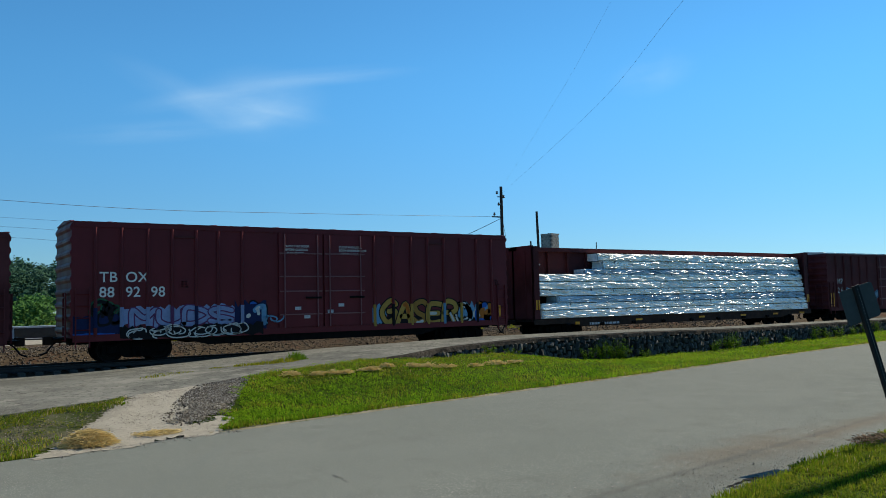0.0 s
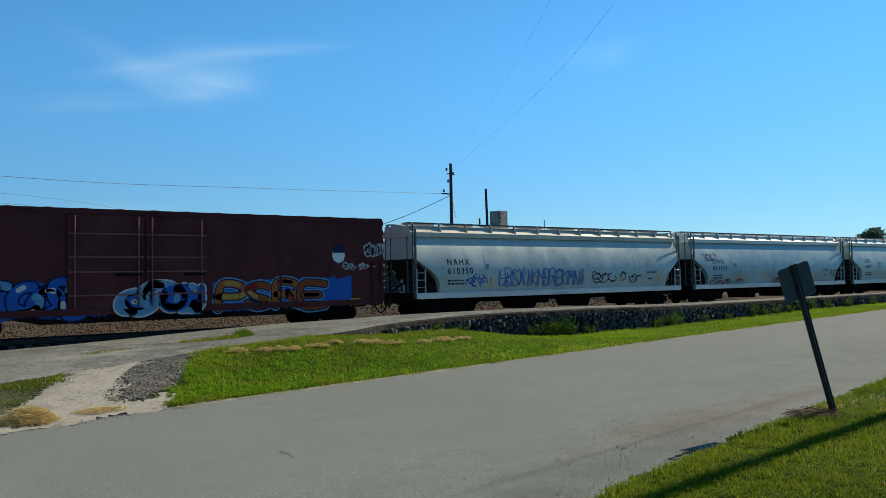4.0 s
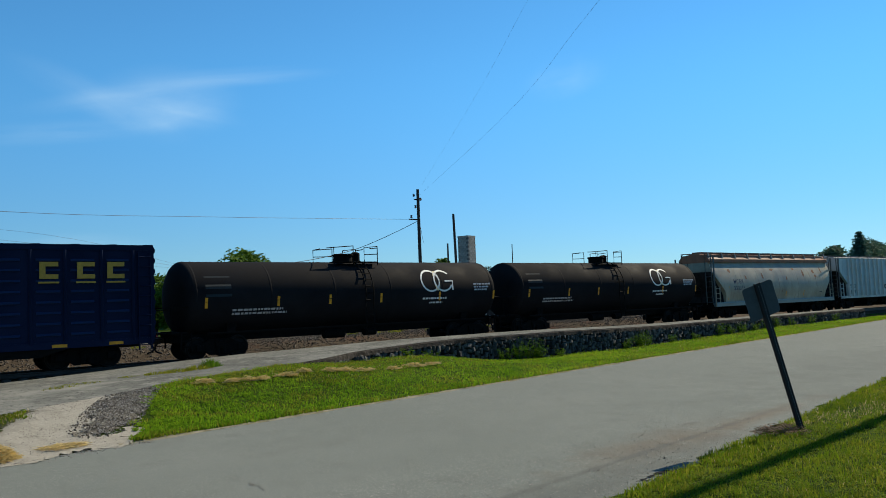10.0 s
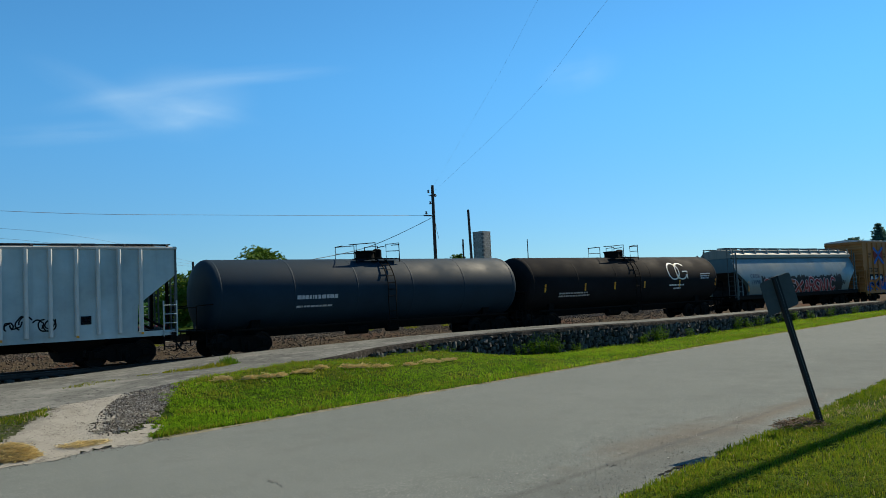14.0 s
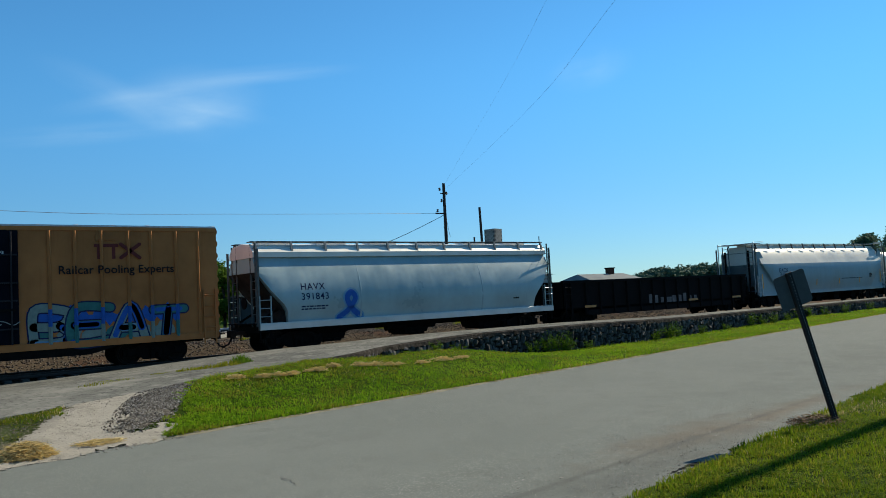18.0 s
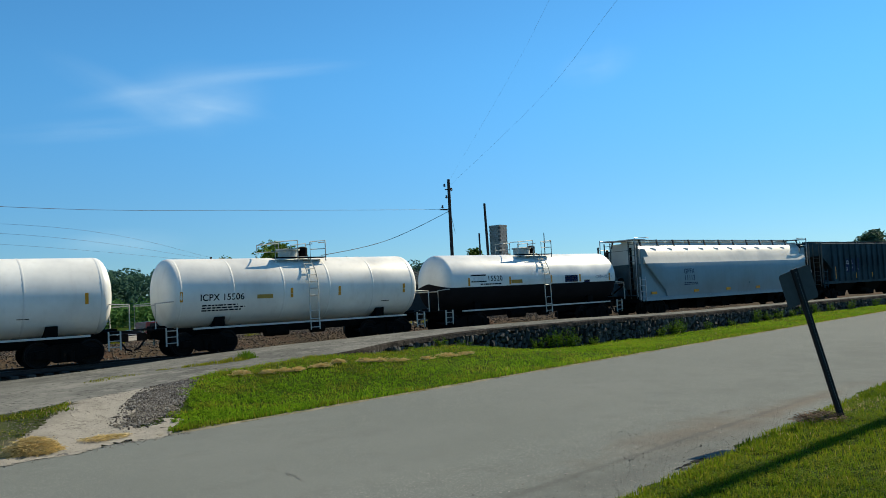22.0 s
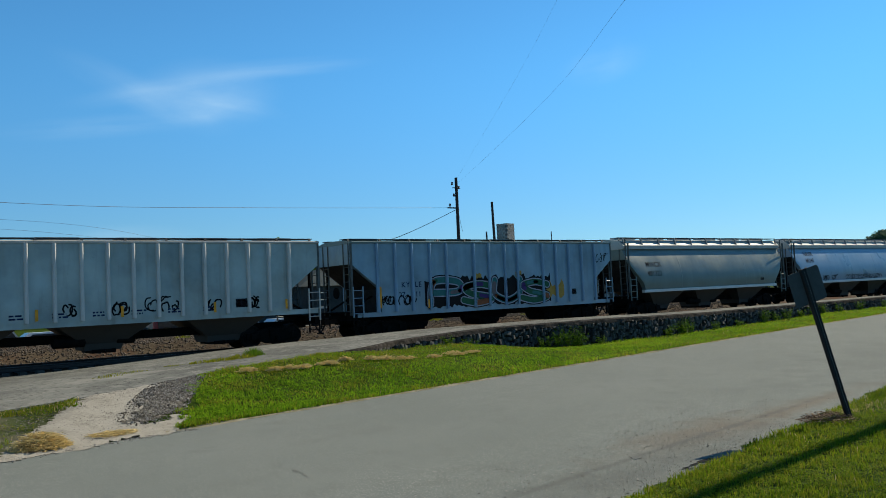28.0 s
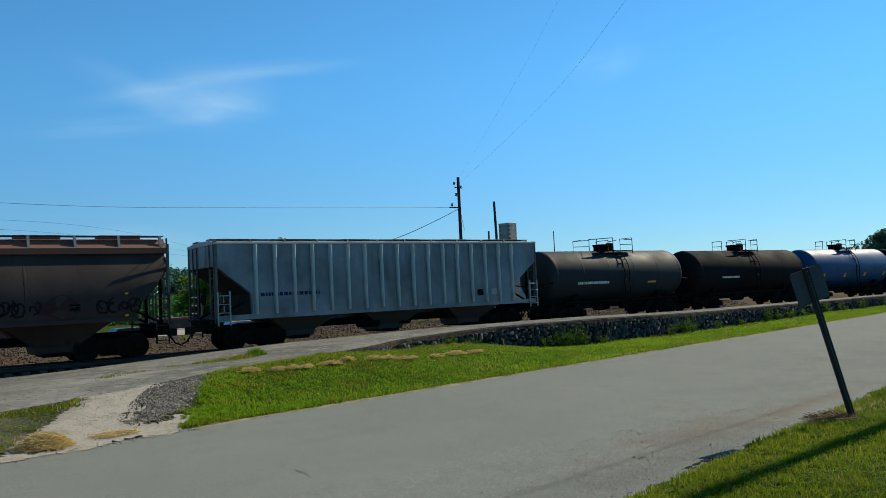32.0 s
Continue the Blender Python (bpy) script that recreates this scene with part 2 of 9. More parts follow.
class Geo:
    """Gathers vertices and faces of one mesh."""

    def __init__(self):
        self.v, self.f = [], []

    def add(self, verts, faces):
        n = len(self.v)
        self.v.extend(verts)
        self.f.extend(tuple(i + n for i in q) for q in faces)
        return self

    def box(self, x0, x1, y0, y1, z0, z1):
        v = [(x, y, z) for x in (x0, x1) for y in (y0, y1) for z in (z0, z1)]
        return self.add(v, [(0, 1, 3, 2), (4, 6, 7, 5), (0, 4, 5, 1), (2, 3, 7, 6), (0, 2, 6, 4), (1, 5, 7, 3)])

    def prism_y(self, poly, y0, y1):
        """A polygon in x, z, given anticlockwise as seen from -y, drawn out along y."""
        n = len(poly)
        v = [(x, y0, z) for x, z in poly] + [(x, y1, z) for x, z in poly]
        return self.add(v, [tuple(range(n)), tuple(range(2 * n - 1, n - 1, -1))] + [(i, i + n, (i + 1) % n + n, (i + 1) % n) for i in range(n)])

    def prism_x(self, poly, x0, x1):
        n = len(poly)
        v = [(x0, y, z) for y, z in poly] + [(x1, y, z) for y, z in poly]
        return self.add(v, [tuple(range(n)), tuple(range(2 * n - 1, n - 1, -1))] + [(i, i + n, (i + 1) % n + n, (i + 1) % n) for i in range(n)])

    def prism_z(self, poly, z0, z1):
        n = len(poly)
        v = [(x, y, z0) for x, y in poly] + [(x, y, z1) for x, y in poly]
        return self.add(v, [tuple(range(n - 1, -1, -1)), tuple(range(n, 2 * n))] + [(i, (i + 1) % n, (i + 1) % n + n, i + n) for i in range(n)])

    def tube(self, pts, r, n=6, r1=None):
        pts = [Vector(p) for p in pts]
        r1 = r if r1 is None else r1
        rings = []
        for i, p in enumerate(pts):
            d = (pts[min(i + 1, len(pts) - 1)] - pts[max(i - 1, 0)]).normalized()
            a = d.orthogonal().normalized() if abs(d.z) > 0.9 else d.cross(Vector((0, 0, 1))).normalized()
            b = d.cross(a)
            k = r + (r1 - r) * i / (len(pts) - 1)
            rings.append([tuple(p + (a * math.cos(2 * math.pi * j / n) + b * math.sin(2 * math.pi * j / n)) * k) for j in range(n)])
        v = [q for ring in rings for q in ring]
        f = [(i * n + j, i * n + (j + 1) % n, (i + 1) * n + (j + 1) % n, (i + 1) * n + j) for i in range(len(rings) - 1) for j in range(n)]
        f += [tuple(range(n - 1, -1, -1)), tuple(range(len(v) - n, len(v)))]
        return self.add(v, f)

    def turned(self, prof, x0=0.0, n=24, axis="x", cy=0.0, cz=0.0):
        """A profile of (along, radius) turned about an axis through cy, cz."""
        v = []
        for a, r in prof:
            for j in range(n):
                c, s = math.cos(2 * math.pi * j / n) * r, math.sin(2 * math.pi * j / n) * r
                v.append({"x": (x0 + a, cy + c, cz + s), "y": (x0 + c, cy + a, cz + s), "z": (x0 + c, cy + s, cz + a)}[axis])
        m = len(prof)
        f = [(i * n + j, (i + 1) * n + j, (i + 1) * n + (j + 1) % n, i * n + (j + 1) % n) for i in range(m - 1) for j in range(n)]
        f += [tuple(range(n)), tuple(range((m - 1) * n + n - 1, (m - 1) * n - 1, -1))]
        return self.add(v, f)

    def mesh(self, name, mat, smooth=False):
        me = bpy.data.meshes.new(name)
        me.from_pydata(self.v, [], self.f)
        for mm in (mat if isinstance(mat, (list, tuple)) else [mat]):
            me.materials.append(mm)
        if smooth:
            bm = bmesh.new()
            bm.from_mesh(me)
            bmesh.ops.recalc_face_normals(bm, faces=bm.faces)
            for fa in bm.faces:
                fa.smooth = True
            for e in bm.edges:
                e.smooth = e.calc_face_angle(0) < radians(35)
            bm.to_mesh(me)
            bm.free()
        elif len(self.f) < 20000:
            bm = bmesh.new()
            bm.from_mesh(me)
            bmesh.ops.recalc_face_normals(bm, faces=bm.faces)
            bm.to_mesh(me)
            bm.free()
        return me


KEPT = {}


def part(name, geo, mat, parent, label="", smooth=False, m=None, key=None):
    """One mesh object under a thing or part. key: share the mesh with alike parts."""
    k = (key, mat.name) if key is not None else None
    if k is not None and k in KEPT:
        me = KEPT[k]
    else:
        g = geo() if callable(geo) else geo
        me = g.mesh(name, mat, smooth)
        if k is not None:
            KEPT[k] = me
    ob = new(name, me)
    ob.parent = parent
    if m is not None:
        ob.matrix_basis = m
    return tagged(ob, label)


def thing(name, label, category, group="", m=None, geo=None, mat=None, smooth=False, kind=""):
    ob = new(name, geo.mesh(name, mat, smooth) if geo else None)
    if m is not None:
        ob.matrix_basis = m
    return tagged(ob, label, category, group, kind)

# ---- the train ----
TRACK_Y = 32.66
SPEED, GAIN = 17.852, 0.0598  # metres a second, and its growth


def gone(t):
    return SPEED * t + 0.5 * GAIN * t * t


RIDING = []  # loads: (thing, centre, y, z)
CARS = []  # (thing, centre along the track at the start)
WHEELS = []  # (wheelset, thing, place in its truck)
WHEEL_R = 0.457


def wheelset_geo():
    g = Geo()
    g.tube([(0, -1.05, 0), (0, 1.05, 0)], 0.085, 8)
    for s in (-1, 1):
        prof = [(0.66, 0.1), (0.67, 0.30), (0.66, 0.40), (0.655, 0.485), (0.69, 0.485), (0.71, WHEEL_R), (0.80, WHEEL_R - 0.008), (0.80, 0.39), (0.75, 0.36), (0.74, 0.16), (0.80, 0.14), (0.80, 0.09)]
        g.turned([(a * s, r) for a, r in prof], 0, 28, "y")
        for k in range(6):  # lightening marks on the web, so that the turning shows
            a = k * math.pi / 3
            g.box(0.26 * math.cos(a) - 0.02, 0.26 * math.cos(a) + 0.02, *sorted((0.735 * s, 0.765 * s)), 0.26 * math.sin(a) - 0.02, 0.26 * math.sin(a) + 0.02)
    return g


def truck_geo():
    g = Geo()
    poly = [(-1.2, 0.30), (-0.62, 0.30), (-0.42, 0.17), (0.42, 0.17), (0.62, 0.30), (1.2, 0.30), (1.2, 0.60), (0.8, 0.64), (0.42, 0.80), (-0.42, 0.80), (-0.8, 0.64), (-1.2, 0.60)]
    for s in (-1, 1):
        g.prism_y(poly, *sorted((0.93 * s, 1.08 * s)))
        for x in (-0.89, 0.89):
            g.box(x - 0.16, x + 0.16, *sorted((1.08 * s, 1.18 * s)), 0.36, 0.58)
        for x in (-0.14, 0.14):
            g.turned([(0.22, 0.09), (0.55, 0.09)], x, 8, "z", 1.12 * s, 0)
    g.box(-0.22, 0.22, -1.15, 1.15, 0.42, 0.74)
    g.box(-0.5, 0.5, -0.16, 0.16, 0.74, 0.84)
    return g


def coupler_geo():
    g = Geo()
    g.box(-0.3, 0.45, -0.09, 0.09, 0.76, 0.94)
    g.prism_z([(0.45, -0.13), (0.72, -0.19), (0.78, -0.05), (0.62, -0.02), (0.66, 0.12), (0.72, 0.2), (0.45, 0.15)], 0.7, 1.0)
    return g


def hose_geo():
    return Geo().tube([(0.1, -0.35, 0.85), (0.3, -0.36, 0.7), (0.5, -0.34, 0.42), (0.72, -0.3, 0.34)], 0.035, 6)


def ladder_geo(w, z0, z1, n):
    g = Geo()
    for x in (-w / 2, w / 2):
        g.box(x - 0.022, x + 0.022, -0.03, 0.03, z0, z1)
    for i in range(n):
        z = z0 + (z1 - z0) * (i + 0.5) / n
        g.tube([(-w / 2, -0.03, z), (w / 2, -0.03, z)], 0.017, 4)
    return g


def running_gear(car, L, mat=STEEL_DARK, inset=2.3):
    """Centre sill, two trucks with turning wheelsets, couplers and hoses."""
    part("centre_sill", lambda: Geo().box(-L / 2 + 0.1, L / 2 - 0.1, -0.28, 0.28, 0.68, 1.0), mat, car, key=("sill", round(L, 2)))
    for s in (-1, 1):
        tr = part("truck", truck_geo, mat, car, m=pose(s * (L / 2 - inset), 0, 0), key="truck")
        for a in (-0.89, 0.89):
            w = part("wheelset", wheelset_geo, WHEEL_STEEL, tr, smooth=True, m=pose(a, 0, WHEEL_R), key="wheelset")
            WHEELS.append((w, car, a, s * (L / 2 - inset)))
        part("coupler", coupler_geo, STEEL_BROWN, car, m=pose(s * (L / 2 - 0.05), 0, 0, 0, 0, 0 if s > 0 else 180), key="coupler")
        part("brake_hose", hose_geo, BLACK_INK, car, m=pose(s * (L / 2 + 0.05), 0, 0, 0, 0, 0 if s > 0 else 180), key="hose")
    part("brake_cylinder", lambda: Geo().turned([(-0.35, 0.05), (-0.33, 0.17), (0.3, 0.17), (0.35, 0.1)], 0.8, 12, "x", -0.65, 0.72), mat, car, key="cyl", smooth=True)
    part("air_reservoir", lambda: Geo().turned([(-0.6, 0.05), (-0.52, 0.2), (0.52, 0.2), (0.6, 0.05)], -1.2, 14, "x", -0.7, 0.72), mat, car, key="res", smooth=True)


def add_ladder(car, x, y, w, z0, z1, n, mat, rz=0.0, label=""):
    return part("ladder", lambda: ladder_geo(w, z0, z1, n), mat, car, label, m=pose(x, y, 0, 0, 0, rz), key=("lad", w, z0, z1, n))


def flat(y):
    return lambda z: y


def lettering(car, text, x, z, size, mat, side, name="lettering", gap=0.0):
    """Stencilled characters lying on the near side, side(z) being its half width."""
    cu = bpy.data.curves.new("text", "FONT")
    cu.body, cu.size, cu.space_character, cu.offset = text, size, 1.04 + gap, size * 0.012
    tmp = bpy.data.objects.new("text", cu)
    me = bpy.data.meshes.new_from_object(tmp)
    bpy.data.objects.remove(tmp)
    bm = bmesh.new()
    bm.from_mesh(me)
    for k in range(1, int(size / 0.07) + 1):  # cut into low bands, so that it bends with the side
        bmesh.ops.bisect_plane(bm, geom=bm.verts[:] + bm.edges[:] + bm.faces[:], plane_co=(0, k * 0.07 - 0.07, 0), plane_no=(0, 1, 0))
    bm.to_mesh(me)
    bm.free()
    for v in me.vertices:
        vx, vz = v.co.x + x, v.co.y + z
        v.co = (vx, -(side(vz) + 0.005), vz)
    me.materials.clear()
    me.materials.append(mat)
    me.name = name
    ob = new(name, me)
    ob.parent = car
    return ob


def bars(car, x, z, w, h, rows, mat, side, seed=0, name="small_print"):
    """Small print that cannot be read: broken bars."""
    rnd = random.Random(seed)
    g = Geo()
    for i in range(rows):
        zz = z + h * (rows - 1 - i) / rows
        hh = h / rows * 0.55
        a = x
        end = x + w * rnd.uniform(0.7, 1.0)
        while a < end:
            b = min(end, a + rnd.uniform(0.06, 0.22))
            g.add([(a, -(side(zz) + 0.006), zz), (b, -(side(zz) + 0.006), zz), (b, -(side(zz + hh) + 0.006), zz + hh), (a, -(side(zz + hh) + 0.006), zz + hh)], [(0, 1, 2, 3)])
            a = b + rnd.uniform(0.03, 0.06)
    return tagged(part(name, g, mat, car), kind="stuff")


def placard(car, x, z, w, h, side, mat=BLACK_INK, seed=1):
    y = -(side(z) + 0.01)
    p = part("consolidated_stencil", Geo().box(x, x + w, y - 0.006, y + 0.02, z, z + h), mat, car, "black panel with pale lettering")
    bars(p, x + 0.04, z + 0.05, w * 0.4, h - 0.06, 3, WHITE_INK, flat(-y + 0.0), seed)
    bars(p, x + w * 0.55, z + 0.05, w * 0.38, h - 0.06, 3, WHITE_INK, flat(-y + 0.0), seed + 1)


def reflectors(car, xs, z0, z1, side, w=0.1):
    for x in xs:
        g = Geo()
        y0, y1 = side(z0) + 0.014, side(z1) + 0.014
        g.add([(x, -y0, z0), (x + w, -y0, z0), (x + w, -y1, z1), (x, -y1, z1)], [(0, 1, 2, 3)])
        part("reflector", g, YELLOW, car, "yellow reflective strip")




def spray(rgb):
    k = "spray paint %.2f %.2f %.2f" % rgb
    return plain(k, rgb, 0.6, 0, 0.15, 6, gloss=0.12)


def ribbon(pts, w, side, lift):
    """A flat stroke of width w with round ends along pts (x, z), laid on the side."""
    P = [Vector((a, b)) for a, b in pts]
    rows = []
    for i, p in enumerate(P):
        d = P[min(i + 1, len(P) - 1)] - P[max(i - 1, 0)]
        d = d.normalized() if d.length > 1e-6 else Vector((1, 0))
        rows.append((p, d, 1.0))
    caps = [(0.98, 0.2), (0.85, 0.53), (0.5, 0.87)]
    (p0, d0, _), (p1, d1, _) = rows[0], rows[-1]
    rows = [(p0 - d0 * w / 2 * k, d0, q) for k, q in caps] + rows + [(p1 + d1 * w / 2 * k, d1, q) for k, q in reversed(caps)]
    g_v, g_f = [], []
    for p, d, q in rows:
        nrm = Vector((-d.y, d.x)) * w / 2 * q
        for k in (1.0, 0.5, 0.0, -0.5, -1.0):
            e = p + nrm * k
            g_v.append((e.x, -(side(e.y) + lift), e.y))
    for i in range(len(rows) - 1):
        for k in range(4):
            g_f.append((5 * i + k, 5 * i + k + 1, 5 * i + k + 6, 5 * i + k + 5))
    return g_v, g_f


def make_glyphs():
    """Sprayed shapes that are no letters: hooks, loops and slashes."""
    rnd = random.Random(77)
    out = []
    for k in range(16):
        strokes = []
        for j in range(rnd.choice((1, 2, 2, 3))):
            cx, cz = rnd.uniform(0.25, 0.75), rnd.uniform(0.3, 0.7)
            a0, turn, r0, r1 = rnd.uniform(0, math.tau), rnd.choice((-1, 1)) * rnd.uniform(2.5, 5.6), rnd.uniform(0.2, 0.5), rnd.uniform(0.12, 0.5)
            pts = []
            for i in range(7):
                u = i / 6
                r = r0 + (r1 - r0) * u
                pts.append((cx + r * 1.1 * math.cos(a0 + turn * u), min(1.0, max(0.0, cz + r * 1.05 * math.sin(a0 + turn * u)))))
            strokes.append(pts)
        out.append(strokes)
    return out


GLYPHS = make_glyphs()


def smooth_line(pts, n=5):
    out = []
    for i in range(len(pts) - 1):
        p0, p1, p2, p3 = (Vector(pts[max(0, min(len(pts) - 1, i + k))]) for k in (-1, 0, 1, 2))
        for j in range(n):
            t = j / n
            out.append(tuple(0.5 * ((2 * p1) + (p2 - p0) * t + (2 * p0 - 5 * p1 + 4 * p2 - p3) * t * t + (3 * p1 - p0 - 3 * p2 + p3) * t ** 3)))
    out.append(tuple(pts[-1]))
    return out


def graffiti(car, x, z, w, h, n, side, fill, edge, glow=None, seed=0, thick=0.2, accents=()):
    """A sprayed piece: fat interlocked strokes with an outline, over a cloud."""
    rnd = random.Random(seed)
    cell = w / n
    backg = Geo()
    if glow:
        steps = max(8, int(w / 0.35))
        top = [z + h * rnd.uniform(0.82, 1.14) for _ in range(steps + 1)]
        bot = [z - h * rnd.uniform(-0.05, 0.12) for _ in range(steps + 1)]
        for i in range(steps):
            xa, xb = x - 0.1 + (w + 0.2) * i / steps, x - 0.1 + (w + 0.2) * (i + 1) / steps
            for k in range(4):
                za, zb = bot[i] + (top[i] - bot[i]) * k / 4, bot[i] + (top[i] - bot[i]) * (k + 1) / 4
                zc, zd = bot[i + 1] + (top[i + 1] - bot[i + 1]) * k / 4, bot[i + 1] + (top[i + 1] - bot[i + 1]) * (k + 1) / 4
                backg.add([(xa, -(side(za) + 0.004), za), (xb, -(side(zc) + 0.004), zc), (xb, -(side(zd) + 0.004), zd), (xa, -(side(zb) + 0.004), zb)], [(0, 1, 2, 3)])
        part("sprayed_cloud", backg, glow, car)
    for i in range(n):
        gl = GLYPHS[rnd.randrange(len(GLYPHS))]
        sx, hh, sl = cell * rnd.uniform(1.1, 1.5), h * rnd.uniform(0.8, 1.0), rnd.uniform(-0.15, 0.25)
        zz = z + rnd.uniform(0, 0.1) * h
        for st in gl:
            pts = smooth_line([(min(x + w, max(x, x + cell * i + (a + sl * b) * sx)), zz + b * hh) for a, b in st])
            wd = thick * h * rnd.uniform(0.85, 1.25)
            part("sprayed_outline", Geo().add(*ribbon(pts, wd + 0.13, side, 0.006)), edge, car)
            part("sprayed_stroke", Geo().add(*ribbon(pts, wd, side, 0.009 + 0.0008 * (i % 3))), fill[(i + rnd.randrange(2)) % len(fill)], car)
            if accents:
                k = rnd.randrange(len(pts) - 3)
                part("sprayed_highlight", Geo().add(*ribbon(pts[k:k + 4], wd * 0.5, side, 0.0135)), accents[rnd.randrange(len(accents))], car)


# strokes of sprayed letters on a grid of 4 by 6: pairs of digits, strokes parted by bars
LETTERS = {"A": "00 26 40|12 32", "B": "00 06 36 45 33 03|33 42 41 30 00", "C": "45 26 04 02 20 41", "D": "00 06 26 44 42 20 00", "E": "46 06 00 40|03 33", "G": "45 26 04 02 20 41 43 23", "H": "00 06|40 46|03 43", "I": "20 26", "K": "00 06|46 03 40", "M": "00 06 23 46 40", "N": "00 06 40 46", "O": "26 04 02 20 42 44 26", "P": "00 06 36 44 33 03", "R": "00 06 36 44 33 03|23 40", "S": "45 26 05 13 32 41 20 01", "T": "06 46|26 20", "U": "06 02 20 42 46", "X": "06 40|00 46"}


def spray_cloud(car, x, z, w, h, side, mat, seed=0, lift=0.004, rough=0.16):
    """A sprayed ground with a ragged outline."""
    rnd = random.Random(seed)
    g, steps = Geo(), max(8, int(w / 0.14))
    top = [z + h * (1 - rnd.random() * rough) for _ in range(steps + 1)]
    bot = [z + h * rnd.random() * rough * 0.6 for _ in range(steps + 1)]
    for i in range(steps):
        xa, xb = x + w * i / steps, x + w * (i + 1) / steps
        for k in range(10):
            q = [(xa, bot[i] + (top[i] - bot[i]) * k / 10), (xb, bot[i + 1] + (top[i + 1] - bot[i + 1]) * k / 10), (xb, bot[i + 1] + (top[i + 1] - bot[i + 1]) * (k + 1) / 10), (xa, bot[i] + (top[i] - bot[i]) * (k + 1) / 10)]
            g.add([(a, -(side(b) + lift + 0.004), b) for a, b in q], [(0, 1, 2, 3)])
    return part("sprayed_cloud", g, mat, car)


def sprayed_posts(car, xs, x0, x1, z0, z1, y, deep, mats):
    """Paint that runs on over the side posts."""
    for i, x in enumerate(q for q in xs if x0 < q < x1):
        g = Geo().prism_z([(-0.066, 0.0), (-0.066, -deep * 0.6 - 0.006), (0.0, -deep - 0.038), (0.066, -deep * 0.6 - 0.006), (0.066, 0.0)], z0, z1)
        part("sprayed_post", g, mats[i % len(mats)], car, m=pose(x, -y, 0))


def sprayed_word(car, word, x, z, w, h, side, fill, edge, halo=None, seed=0, thick=0.26, rim=0.05, accents=(), bits=2):
    """Fat sprayed letters that crowd one another, each with an outline."""
    rnd = random.Random(seed)
    cell = w / len(word)
    wd = min(thick * h, cell * 0.42)
    for i, ch in enumerate(word):
        hh, dz, slant, base = h * rnd.uniform(0.88, 1.06), h * rnd.uniform(-0.03, 0.06), rnd.uniform(-0.04, 0.16), 0.0135 + 0.0016 * i
        lines = []
        for st in LETTERS[ch].split("|"):
            pts = [(x + cell * i + wd * 0.5 + int(p[0]) / 4 * (cell * 1.06 - wd) + slant * (int(p[1]) / 6 - 0.5) * hh + rnd.uniform(-0.03, 0.03) * cell, z + dz + wd * 0.5 + int(p[1]) / 6 * (hh - wd)) for p in st.split()]
            lines.append(smooth_line(pts, 6))
        for pts in lines:
            if halo:
                part("sprayed_halo", Geo().add(*ribbon(pts, wd + 4 * rim, side, base - 0.0012)), halo, car)
            if edge:
                part("sprayed_outline", Geo().add(*ribbon(pts, wd + 2 * rim, side, base)), edge, car)
        col = fill[i % len(fill)]
        for pts in lines:
            part("sprayed_stroke", Geo().add(*ribbon(pts, wd, side, base + 0.0005)), col, car)
        for _ in range(bits if accents else 0):
            pts = lines[rnd.randrange(len(lines))]
            k = rnd.randrange(max(1, len(pts) - 5))
            part("sprayed_highlight", Geo().add(*ribbon(pts[k:k + 5], wd * rnd.uniform(0.5, 0.95), side, base + 0.001)), accents[rnd.randrange(len(accents))], car)


def scrawl(car, x, z, w, h, n, side, mat, seed=0, thick=0.07):
    rnd = random.Random(seed)
    cell = w / n
    for i in range(n):
        for st in GLYPHS[rnd.randrange(len(GLYPHS))]:
            sl = rnd.uniform(-0.2, 0.4)
            part("sprayed_tag", Geo().add(*ribbon(smooth_line([(x + cell * i + (a + sl * b) * cell * 1.25, z + b * h * rnd.uniform(0.85, 1.1)) for a, b in st]), thick, side, 0.0055)), mat, car)


def blotch(car, x, z, rx, rz, side, mat, seed=0, name="rust_scar"):
    """A ragged flat patch that follows the side."""
    rnd = random.Random(seed)
    k, v = 14, [(x, -(side(z) + 0.005), z)]
    for a in np.linspace(0, math.tau, k, endpoint=False):
        q = rnd.uniform(0.55, 1.1)
        zz = z + rz * q * math.sin(a)
        v.append((x + rx * q * math.cos(a), -(side(zz) + 0.005), zz))
    return part(name, Geo().add(v, [(0, i + 1, (i + 1) % k + 1) for i in range(k)]), mat, car)


def new_car(name, label, s0, s1, group):
    car = thing(name, label, {"boxcar": "boxcar", "covered_hopper": "hopper car", "tank_car": "tank car", "gondola": "gondola", "centerbeam_flatcar": "flatcar"}[name], group)
    c = (s0 + s1) / 2
    car.matrix_basis = pose(c, TRACK_Y, 0)
    CARS.append((car, c))
    return car, s1 - s0


# End posts and end ladders: grey darkened to carry their shade.
END_STEEL = plain("shaded grey end steel", (0.085, 0.095, 0.09), 0.7, 0, 0.35, 3, gloss=0.15)
BOARD = plain("dark galvanised walkway", (0.035, 0.04, 0.045), 0.6, 0.2, 0.2, 8, gloss=0.2)
BRACKET = plain("grey painted bracket", (0.22, 0.23, 0.22), 0.6, 0, 0.2, 8, gloss=0.2)
# Near-black tone stands in for the shade inside the undercut ends.
END_SHADE = plain("shade-dark end sheet", (0.022, 0.022, 0.022), 0.8, 0, 0.4, 3, gloss=0.15)

# ---- boxcars ----


